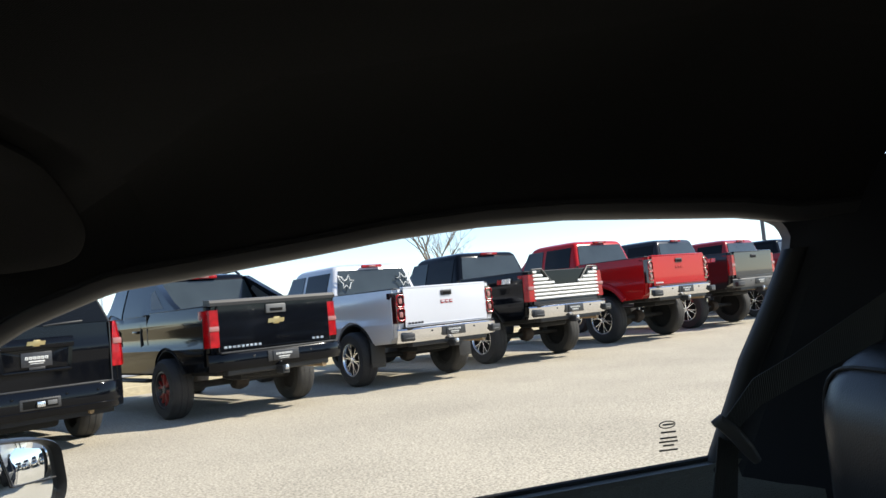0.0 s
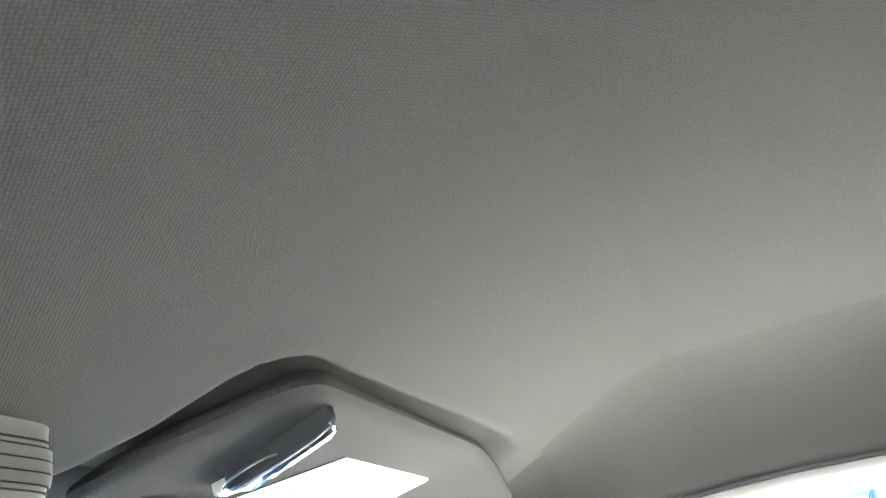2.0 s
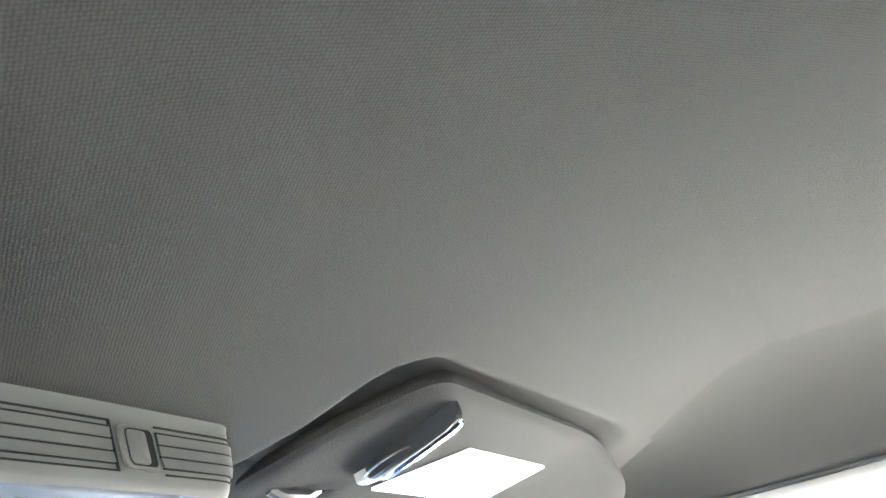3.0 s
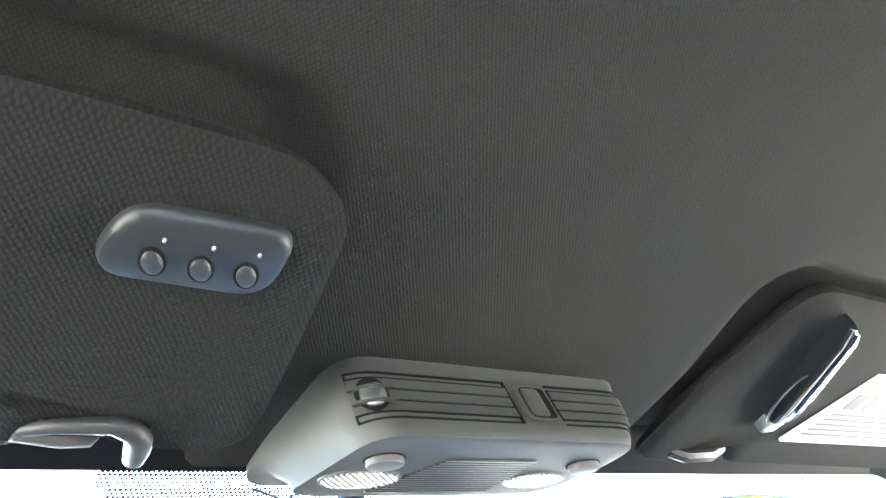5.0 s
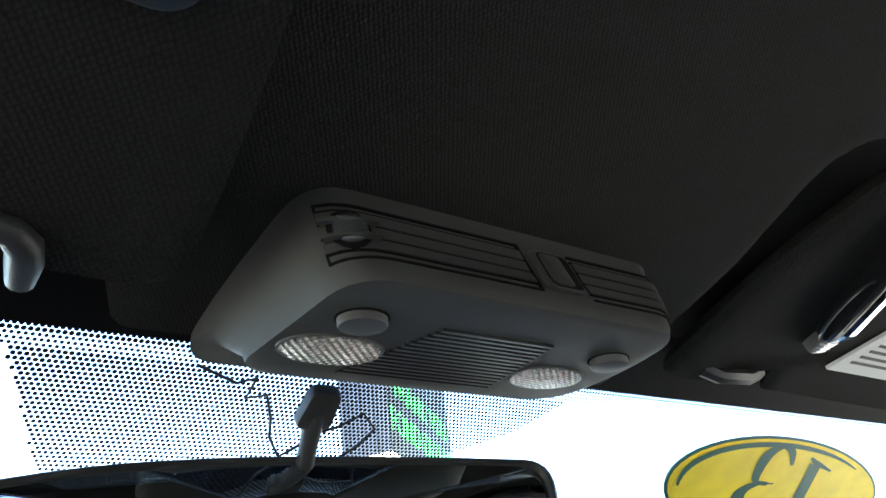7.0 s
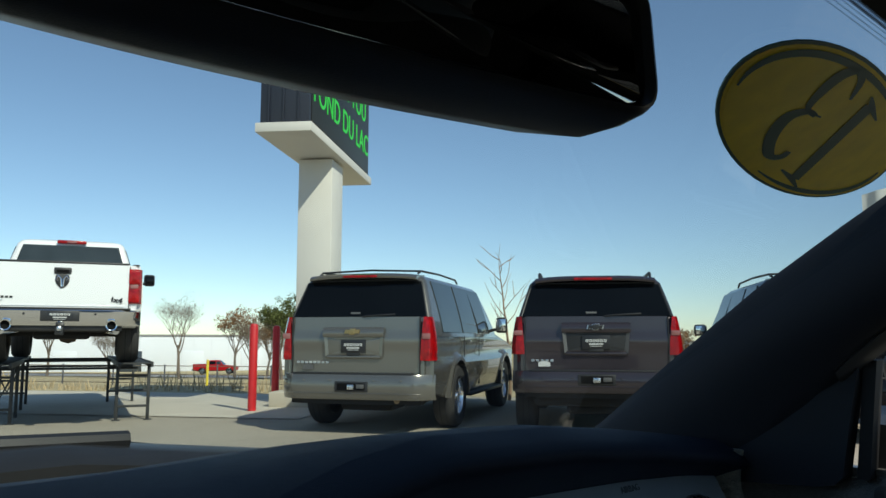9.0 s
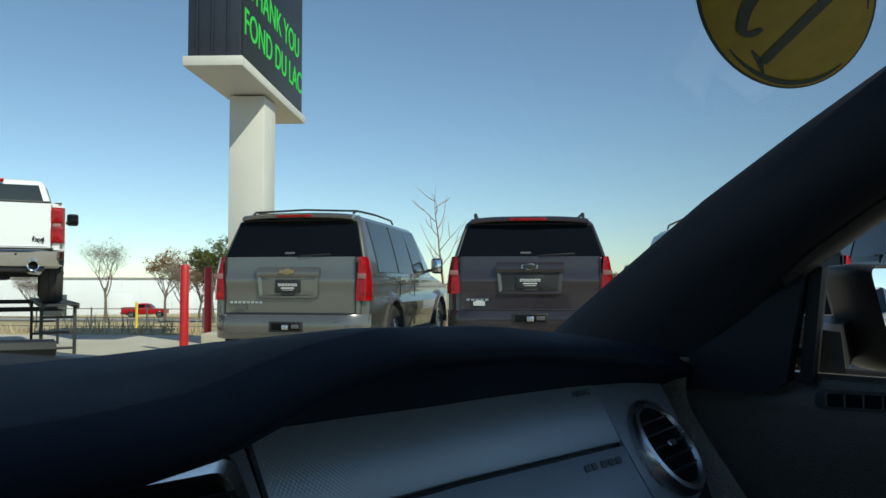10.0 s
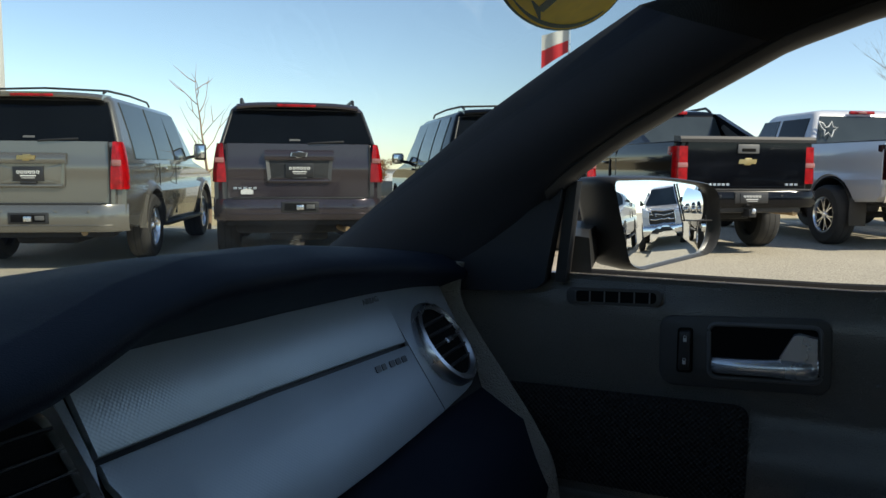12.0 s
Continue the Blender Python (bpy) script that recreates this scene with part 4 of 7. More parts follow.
part("armrest", box((0.655, 0.02, 0.70), (0.09, 0.42, 0.07), 0.02, 3), "vinyl", door)

# driver's door, closing the other side
door2 = thing("door_2", pose(0, 0, 0), "black vinyl driver's door with its window", "car door", kind="structure")
part("door_panel", box((-0.74, 0.05, 0.62), (0.08, 1.2, 0.64), 0.02), "vinyl", door2)
bm = bmesh.new()
wv = []
for y in [0.48 - 0.94 * k / 20 for k in range(21)]:
    zt = interp(-y, [-v for v in EDGE_Y], EDGE_Z) + 0.012
    wv.append((bm.verts.new((-side_x(belt(y)) - 0.008, y, belt(y) - 0.02)), bm.verts.new((-side_x(zt) - 0.008, y, zt))))
for (a, b), (c, d) in zip(wv, wv[1:]):
    bm.faces.new((a, b, d, c))
pane = part("window_pane", bm, "tinted_glass", door2, "clear side glass", smooth=0)


PIL_Z = (0.80, 0.972, 1.02, 1.065, 1.123, 1.150, 1.177, 1.189, 1.197, 1.203, 1.207, 1.212, 1.26)
PIL_Y = (-0.33, -0.387, -0.404, -0.419, -0.446, -0.457, -0.467, -0.468, -0.464, -0.459, -0.452, -0.44, -0.44)


def rear_pillar(sx):
    t = thing("b_pillar_1" if sx > 0 else "b_pillar_2", pose(0, 0, 0), "dark pillar trim with a rubber seal behind the side window", "car trim", kind="structure")
    lp, sl = [], []
    for z, y1 in zip(PIL_Z, PIL_Y):
        x = side_x(z)
        yb = min(y1, interp(z, (0.80, 1.177, 1.26), (-0.33, -0.467, -0.49)))
        lp.append([(sx * a, b, z) for a, b in ((x + 0.006, y1 - 0.004), (x - 0.002, yb - 0.024), (x - 0.008, yb - 0.030), (x - 0.014, yb - 0.075), (x - 0.03, -0.64), (x + 0.05, -0.64), (x + 0.05, y1 - 0.02))])
        sl.append([(sx * (x + a), y1 + b, z) for a, b in ((0.010, 0.0), (0.002, 0.001), (-0.004, -0.004), (-0.006, -0.012), (-0.002, -0.020), (0.008, -0.018))])
    part("pillar_cover", loft(lp), "pillar", t)
    part("seal", loft(sl[:7]), "seal", t, "black rubber window seal", smooth=70)
    return t


rear_pillar(1), rear_pillar(-1)

# passenger seat and belt
seat = thing("passenger_seat", pose(0.37, -0.22, 0.20), "black leather front passenger seat with a rounded headrest", "seat")
part("seat_cushion", box((0, 0.22, 0.16), (0.50, 0.52, 0.18), 0.06, 4), "leather", seat)
part("backrest", box((0, -0.10, 0.42), (0.50, 0.14, 0.54), 0.06, 4, (14, 0, 0)), "leather", seat)
part("headrest", box((0.03, -0.222, 0.776), (0.27, 0.13, 0.24), 0.060, 6), "leather", seat)
ring = rounded([(-0.118, -0.103), (0.118, -0.103), (0.118, 0.103), (-0.118, 0.103)], 0.045, 6)
part("headrest_piping", tube([(0.03 + a, -0.1745, 0.776 + b) for a, b in ring + ring[:1]], 0.0018, 6), "seal", seat, "stitched seam round the headrest")
belt_t = thing("seat_belt", pose(0, 0, 0), "black seat belt webbing with its plastic guide beside the seat", "seat belt")
part("belt_guide", tube([(0.577, -0.328, 1.030), (0.576, -0.333, 1.033), (0.576, -0.345, 1.022), (0.577, -0.357, 1.006), (0.579, -0.365, 0.995)], [0.003, 0.006, 0.0065, 0.006, 0.004], 10), "dark_plastic", belt_t, "dark plastic belt guide")


def webbing(edges):
    """A flat strap between two edges."""
    return loft([[a, b, (b[0] + 0.0016, b[1], b[2]), (a[0] + 0.0016, a[1], a[2])] for a, b in edges])


part("webbing", webbing([((0.60, -0.52, 1.128), (0.60, -0.51, 1.085)), ((0.60, -0.419, 1.078), (0.60, -0.413, 1.049)), ((0.598, -0.38, 1.062), (0.598, -0.384, 1.038)), ((0.588, -0.351, 1.038), (0.591, -0.360, 1.024)), ((0.580, -0.338, 1.030), (0.583, -0.352, 1.015))]), "webbing", belt_t)
part("webbing", webbing([((0.575, -0.331, 1.020), (0.580, -0.350, 1.008)), ((0.575, -0.320, 0.97), (0.580, -0.344, 0.966)), ((0.575, -0.31, 0.85), (0.585, -0.345, 0.84)), ((0.60, -0.33, 0.60), (0.61, -0.37, 0.60))]), "webbing", belt_t)

# ---- dashboard ----
dash = thing("dashboard", pose(0, 0, 0), "black dashboard with grey textured passenger panels and silver-rimmed vents", "dashboard")
X = (-0.72, -0.30, -0.10, 0.02, 0.07, 0.15, 0.22, 0.365, 0.50, 0.60, 0.667, 0.70)
LIP_Y = (0.55, 0.50, 0.50, 0.51, 0.52, 0.545, 0.560, 0.575, 0.583, 0.588, 0.590, 0.60)
CREST = (0.94, 0.960, 0.965, 0.967, 0.970, 0.984, 0.990, 0.984, 0.970, 0.957, 0.947, 0.94)
FAR = (0.95, 0.976, 0.979, 0.980, 0.981, 0.985, 0.987, 0.984, 0.970, 0.957, 0.947, 0.94)
TOPY = (0.58, 0.60, 0.605, 0.608, 0.610, 0.613, 0.616, 0.622, 0.627, 0.630, 0.632, 0.63)
TOPZ = (0.92, 0.938, 0.94, 0.94, 0.94, 0.940, 0.939, 0.934, 0.928, 0.920, 0.910, 0.905)


def dash_ring(x):
    ly, cz, ty, tz, fz = (interp(x, X, v) for v in (LIP_Y, CREST, TOPY, TOPZ, FAR))
    edge = max(0.0, (x - 0.63) / 0.07)
    lipz = cz - 0.012
    return [(x, ty + 0.03, tz - 0.02), (x, ty, tz), (x, ty - 0.012, tz + 0.006), (x, ly + 0.004, lipz - 0.008), (x, ly, lipz - 0.002), (x, ly + 0.002, lipz + 0.004), (x, ly + 0.010, cz - 0.002), (x, ly + 0.03, cz + 0.006), (x, 0.5 * (ly + 0.03 + 0.66), 0.5 * (cz + fz) + 0.006), (x, 0.66, fz + 0.003 - 0.004 * edge),
            (x, 0.742, fz - 0.010), (x, 0.775, min(fz - 0.012, 0.966)), (x, 0.84, 0.920), (x, 0.86, 0.85), (x, 0.70, 0.80)]


part("top_pad", loft([dash_ring(-0.72 + 1.41 * i / 70) for i in range(71)]), "dash_pad", dash, "smooth soft-touch black top pad", smooth=60)
wiper = thing("windscreen_wiper", pose(0, 0, 0), "black windscreen wiper resting at the foot of the glass", "wiper")
part("wiper_blade", tube([(-0.60, 0.93, 0.974), (-0.2, 0.935, 0.980), (0.16, 0.93, 0.968)], 0.008, 8), "black_plastic", wiper)
part("wiper_arm", tube([(-0.25, 0.945, 0.985), (0.10, 0.955, 0.968), (0.32, 0.96, 0.930), (0.36, 0.96, 0.89)], 0.007, 8), "black_plastic", wiper)


def panel_pt(x, w, d=0.0):
    """The passenger panels' slanted face: w is the height above the lower edge."""
    f = (w - 0.0) / 0.11
    y = 0.548 + 0.075 * f + (0.0 if x > 0.3 else -0.012 * ((0.3 - x) / 0.2))
    z = 0.816 + 0.111 * f + (0.012 * (0.525 - x) / 0.39)
    d -= 0.005
    return (x, y - d * 0.83, z + d * 0.56)


def panel(name, pts, thick, mat, label=""):
    n = 16
    (x0a, x1a, wa), (x0b, x1b, wb) = pts
    loops = []
    for i in range(n + 1):
        f = i / n
        lp = []
        for x0, x1, w, d in ((x0a, x1a, wa, 0), (x0a, x1a, wa, thick - 0.001), (x0a, x1a, wa + 0.001, thick), (x0b, x1b, wb - 0.001, thick), (x0b, x1b, wb, thick - 0.001), (x0b, x1b, wb, 0)):
            lp.append(panel_pt(x0 + (x1 - x0) * f, w, d))
        loops.append(lp)
    return part(name, loft(loops), mat, dash, label)


panel("upper_panel", ((0.140, 0.5235, 0.0640), (0.142, 0.529, 0.112)), 0.005, "dash_panel", "grey dotted upper airbag panel")


def swept_panel(name, xs, low, high, thick, label):
    """A panel whose lower and upper edges follow curves along the dashboard."""
    loops = []
    for x in xs:
        a, b = low(x), high(x)
        loops.append([panel_pt(x, w, d) for w, d in ((a, 0), (a, thick - 0.001), (a + 0.001, thick), (b - 0.001, thick), (b, thick - 0.001), (b, 0))])
    return part(name, loft(loops), "dash_panel", dash, label)


LOW_X, LOW_W = (0.139, 0.149, 0.180, 0.190, 0.201, 0.273, 0.322, 0.383, 0.463, 0.5245), (0.050, 0.028, -0.004, -0.0125, -0.0161, -0.0147, -0.0132, -0.0103, -0.0050, -0.0005)
END_X, END_W = (0.5275, 0.590, 0.610, 0.622, 0.632, 0.640, 0.650, 0.659), (-0.0002, 0.0055, 0.009, 0.014, 0.022, 0.034, 0.062, 0.10)
swept_panel("lower_panel", [0.139 + 0.3845 * i / 40 for i in range(41)], lambda x: interp(x, LOW_X, LOW_W), lambda x: 0.0605, 0.005, "grey dotted lower glovebox panel")
swept_panel("end_panel", [0.5275 + 0.1315 * i / 30 for i in range(31)], lambda x: interp(x, END_X, END_W), lambda x: 0.112, 0.004, "plain grey panel round the end vent")
swept_panel("centre_panel", [-0.30 + 0.4365 * i / 30 for i in range(31)], lambda x: interp(x, (-0.30, 0.09, 0.13, 0.1365), (-0.03, -0.03, 0.03, 0.06)), lambda x: 0.112, 0.004, "grey panel round the centre vent")
part("dash_core", loft([[(x, 0.60 + 0.04, 0.95), (x, 0.555, 0.80), (x, 0.50, 0.70), (x, 0.55, 0.45), (x, 0.80, 0.45), (x, 0.80, 0.95)] for x in (-0.70, 0.66)]), "black_plastic", dash)
part("knee_roll", loft([[(x, 0.505 + a, 0.735 + b) for a, b in ((0.06, 0.075), (0.0, 0.045), (-0.035, -0.02), (-0.02, -0.12), (0.06, -0.2))] for x in (-0.70, 0.50, 0.60, 0.655)], closed=True), "dash_pad", dash)
# end cap that sweeps down beside the door
cap = []
CAP = ((0.668, 0.597, 0.945), (0.679, 0.606, 0.902), (0.676, 0.58, 0.86), (0.660, 0.538, 0.815), (0.640, 0.495, 0.77), (0.628, 0.468, 0.72), (0.628, 0.46, 0.60))
for k in range(37):
    f = k / 6
    i = min(5, int(f))
    u = f - i
    q = [Vector(CAP[max(0, min(6, i + o))]) for o in (-1, 0, 1, 2)]
    p = 0.5 * (2 * q[1] + (q[2] - q[0]) * u + (2 * q[0] - 5 * q[1] + 4 * q[2] - q[3]) * u * u + (3 * q[1] - q[0] - 3 * q[2] + q[3]) * u ** 3)
    cap.append([(p.x + a, p.y + b, p.z) for a, b in ((-0.009, 0.012), (-0.008, 0.002), (-0.004, -0.004), (0.002, -0.005), (0.008, 0.001), (0.014, 0.05), (-0.014, 0.06))])
part("end_cap", loft(cap), "end_strip", dash, "grained end strip beside the door")

# round end vent
vent = part("end_vent", lathe([(0.040, -0.006), (0.040, 0.002), (0.0435, 0.0055), (0.048, 0.0042), (0.050, 0.0), (0.050, -0.008)], 48, "y"), "satin", dash, "round vent with a silver rim")
VN = Matrix.Translation((0.592, 0.580, 0.868)) @ Euler((radians(-37), 0, radians(5))).to_matrix().to_4x4() @ Matrix.Rotation(math.pi, 4, "Z")
vent.matrix_local = VN
# solid dark disc, painted shade instead of a deep duct
part("vent_hole_shade", lathe([(0.0, -0.006), (0.0405, -0.006), (0.0405, -0.0004), (0.0, -0.0004)], 32, "y"), "recess_shade", vent)
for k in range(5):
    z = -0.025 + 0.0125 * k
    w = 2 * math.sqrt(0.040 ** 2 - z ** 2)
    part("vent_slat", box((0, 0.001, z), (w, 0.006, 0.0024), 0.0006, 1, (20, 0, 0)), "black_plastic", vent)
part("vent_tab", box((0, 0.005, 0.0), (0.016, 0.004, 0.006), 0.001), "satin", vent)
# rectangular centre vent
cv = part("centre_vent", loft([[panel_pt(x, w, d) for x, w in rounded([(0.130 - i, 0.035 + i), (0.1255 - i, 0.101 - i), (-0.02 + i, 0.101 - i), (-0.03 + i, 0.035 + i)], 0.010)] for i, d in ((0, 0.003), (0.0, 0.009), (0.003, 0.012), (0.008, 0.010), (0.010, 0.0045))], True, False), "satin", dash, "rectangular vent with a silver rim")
# dark plate behind the slats gives the duct's shade by colour
part("vent_hole_shade", slab(rounded([(0.122, 0.043), (0.118, 0.094), (-0.012, 0.094), (-0.022, 0.043)], 0.006), lambda a, b, d: panel_pt(a, b, d), 0.0052), "recess_shade", cv)
for k in range(4):
    w = 0.050 + 0.011 * k
    part("vent_slat", loft([[panel_pt(x, w + a, b) for a, b in ((0, 0.005), (0.002, 0.005), (0.001, 0.010), (0, 0.010))] for x in (-0.018, 0.119)]), "black_plastic", cv)
# raised name badge and airbag lettering
pm = Matrix(((1, 0, 0, 0.482), (0, 0.56, -0.83, 0.5815), (0, 0.83, 0.56, 0.8745), (0, 0, 0, 1)))
M["badge_grey"] = material("badge_grey", (0.09, 0.095, 0.10), 0.4)
for k, (a, w) in enumerate(((0.452, 0.009), (0.4625, 0.007), (0.478, 0.009), (0.490, 0.009), (0.502, 0.009))):
    part("badge_bar", slab(rounded([(a - w / 2, 0.0485), (a + w / 2, 0.0485), (a + w / 2 + 0.001, 0.0535), (a - w / 2 + 0.001, 0.0535)], 0.0015), lambda u, w2, d: panel_pt(u, w2, d + 0.005), 0.001), "badge_grey", dash)

text_mesh("airbag_lettering", "AIRBAG", 0.0085, "badge_grey", dash, Matrix(((1, 0, 0, 0.500), (0, 0.56, -0.83, panel_pt(0.5, 0.105, 0.0062)[1]), (0, 0.83, 0.56, panel_pt(0.5, 0.105, 0.0062)[2]), (0, 0, 0, 1))), 0.0003)

# door mirror: convex glass in a black shell
dm = thing("door_mirror", pose(0, 0, 0), "black door mirror with a convex silvered glass", "mirror")
gc, gx = Vector((0.888, 0.404, 0.986)), Vector((0.155, -0.088, 0.0)).normalized()
gz = Vector((0, 0, 1.0))
gn = gx.cross(gz).normalized()                    # towards the driver
if gn.y > 0:
    gn = -gn
gz = (gz - gn * 0.035).normalized()
shape = rounded([(-0.099, 0.054), (-0.070, -0.050), (-0.046, -0.058), (0.090, -0.045), (0.109, -0.020), (0.103, 0.036), (0.080, 0.047), (0.0, 0.055)], [0.014, 0.014, 0.02, 0.02, 0.02, 0.02, 0.02, 0.05], 5)
R_GLASS = 1.3


def glass_pt(a, b, d=0.0):
    sag = R_GLASS - math.sqrt(R_GLASS ** 2 - a * a - b * b)
    return tuple(gc + gx * a + gz * b + gn * (d - sag))


bm = bmesh.new()
rings = [[bm.verts.new(glass_pt(a * f, b * f)) for a, b in shape] for f in (1.0, 0.8, 0.6, 0.4, 0.2)]
k = len(shape)
for r0, r1 in zip(rings, rings[1:]):
    for i in range(k):
        bm.faces.new((r0[i], r0[(i + 1) % k], r1[(i + 1) % k], r1[i]))
cv0 = bm.verts.new(glass_pt(0, 0))
for i in range(k):
    bm.faces.new((rings[-1][i], rings[-1][(i + 1) % k], cv0))
glass_ob = part("mirror_glass", bm, "mirror", dm, "convex silvered glass", smooth=80)
loops = []
for f, d in ((0.97, -0.012), (0.995, 0.002), (1.035, 0.007), (1.065, 0.002), (1.09, -0.020), (1.06, -0.055), (0.85, -0.078), (0.4, -0.088)):
    loops.append([tuple(gc + gx * a * f + gz * b * f + gn * d) for a, b in shape])
part("shell", loft(loops, True, True), "black_plastic", dm, "black plastic mirror shell", smooth=60)
part("mirror_foot", loft([[(0.725, 0.50, 0.925), (0.725, 0.455, 0.925), (0.725, 0.460, 0.975), (0.725, 0.490, 0.978)], [(0.80, 0.515, 0.930), (0.80, 0.475, 0.930), (0.80, 0.480, 0.978), (0.80, 0.505, 0.980)], [(0.86, 0.53, 0.945), (0.86, 0.48, 0.945), (0.86, 0.48, 0.985), (0.86, 0.52, 0.985)]]), "black_plastic", dm)
# small round wide-angle inset in the outer upper corner
bm = bmesh.new()
ins = [(0.040, 0.000), (0.103, -0.002), (0.097, 0.034), (0.024, 0.049)]
R2 = 0.12
c0 = Vector((0.066, 0.020))
gridn = 8
vv = []
for j in range(gridn + 1):
    row_v = []
    for i in range(gridn + 1):
        u, v = i / gridn, j / gridn
        p = (Vector(ins[0]) * (1 - u) + Vector(ins[1]) * u) * (1 - v) + (Vector(ins[3]) * (1 - u) + Vector(ins[2]) * u) * v
        r2 = (p - c0).length_squared
        row_v.append(bm.verts.new(glass_pt(p.x, p.y, 0.0035 - (R2 - math.sqrt(R2 * R2 - r2)))))
    vv.append(row_v)
for j in range(gridn):
    for i in range(gridn):
        bm.faces.new((vv[j][i], vv[j][i + 1], vv[j + 1][i + 1], vv[j + 1][i]))
part("wide_angle_inset", bm, "mirror", glass_ob, "small wide-angle inset glass", smooth=80)
bp = [glass_pt(a, b, 0.002) for a, b in ins]
part("inset_rim", tube([bp[3], bp[0], bp[1]], 0.0012, 6), "black_plastic", glass_ob)
# maker's mark etched in the side glass, as plain bars
M["etch"] = material("etched_mark", (0.05, 0.05, 0.05), 0.6)
mark = thing("glass_mark", pose(0, 0, 0), "small dark etched mark on the side window glass", "glass mark")
gp = lambda a, b, d: (side_x(b) + 0.006 - d, a, b)
part("mark_oval", tube([gp(-0.340 + 0.0085 * math.cos(q), 1.010 + 0.0036 * math.sin(q), 0.0) for q in [2 * math.pi * i / 24 for i in range(25)]], 0.0006, 6), "etch", mark)
for k, (wd, z) in enumerate(((0.012, 1.010), (0.016, 1.002), (0.018, 0.996), (0.020, 0.992), (0.012, 0.988), (0.020, 0.983))):
    part("mark_bar", slab([(-0.341 - wd / 2, z - 0.0008), (-0.341 + wd / 2, z - 0.0008), (-0.341 + wd / 2, z + 0.0010), (-0.341 - wd / 2, z + 0.0010)], gp, 0.0004), "etch", mark, smooth=0)

# ---- vehicles: x to the right, y ahead from the rear end, z up from the ground ----
M["tyre"] = material("tyre_rubber", (0.030, 0.029, 0.028), 0.8, vary=0.15, vary_scale=10, bump=0.4, bump_scale=80, bump_dist=0.003)
M["under"] = material("dark_underside", (0.012, 0.012, 0.012), 0.9, vary=0.2, vary_scale=6)
M["trim_black"] = material("black_trim", (0.02, 0.02, 0.021), 0.5, vary=0.1)
M["alloy"] = material("alloy_rim", (0.75, 0.75, 0.76), 0.16, metal=1.0, vary=0.05)
M["dark_rim"] = material("black_rim", (0.03, 0.03, 0.032), 0.3, metal=0.5)
M["red_rim"] = material("red_accent_rim", (0.30, 0.015, 0.015), 0.35)
M["tail_red"] = material("tail_light_red", (0.30, 0.003, 0.005), 0.15, spec=0.3, coat=0.25, vary=0.45, vary_scale=16, bump=0.6, bump_scale=70, bump_dist=0.004)
M["tail_clear"] = material("tail_light_clear", (0.32, 0.13, 0.12), 0.15, coat=0.3)
M["smoked"] = material("smoked_lens", (0.03, 0.006, 0.006), 0.1, coat=0.8)
M["privacy"] = material("privacy_glass", (0.004, 0.005, 0.006), 0.03, spec=0.22, vary=0.2, vary_scale=1.5)
M["clear_window"] = material("car_window_glass", (0.034, 0.044, 0.048), 0.03, spec=0.5, vary=0.3, vary_scale=1.2)
M["lamp_white"] = material("head_lamp", (0.75, 0.76, 0.78), 0.1, coat=0.8)
M["plate_black"] = material("dealer_plate", (0.02, 0.02, 0.022), 0.4)
M["gold"] = material("gold_badge", (0.42, 0.32, 0.15), 0.38, metal=0.8)
M["rust"] = material("rusty_steel", (0.045, 0.030, 0.020), 0.8, vary=0.3, vary_scale=20, bump=0.4, bump_scale=90)
M["copper_pipe"] = material("tan_steel", (0.28, 0.19, 0.10), 0.55, metal=0.4, vary=0.2, vary_scale=15)


def paint(name, color, metal=0.0, rough=0.28, coat=0.7):
    return material(name, color, rough, metal=metal, spec=0.15, coat=coat, coat_rough=0.04, vary=0.02, vary_scale=1.2)


PAINT = {"suburban": paint("pewter_paint", (0.20, 0.192, 0.172), 0.65, 0.25, 0.9), "tahoe": paint("brown_grey_paint", (0.058, 0.047, 0.054), 0.5, 0.25, 0.9),
         "black": paint("black_paint", (0.0025, 0.003, 0.0045), rough=0.10, coat=0.14), "silver": paint("silver_paint", (0.62, 0.62, 0.65), 0.2), "white": paint("white_paint", (0.80, 0.80, 0.80)),
         "red": paint("red_paint", (0.42, 0.006, 0.008), coat=0.4), "darkred": paint("dark_red_paint", (0.28, 0.012, 0.016)), "charcoal": paint("charcoal_paint", (0.014, 0.014, 0.017), 0.3), "navy": paint("dark_blue_paint", (0.02, 0.03, 0.05), 0.3)}


def arc(cy, r, z0, n=12):
    """The rim of a wheel arch, from its rear foot to its front foot."""
    a0 = math.asin(max(-1, min(1, (z0 - CZ) / r)))
    return [(cy - r * math.cos(a0 + (math.pi - 2 * a0) * k / n), CZ + r * math.sin(a0 + (math.pi - 2 * a0) * k / n)) for k in range(n + 1)]


CZ = 0.4


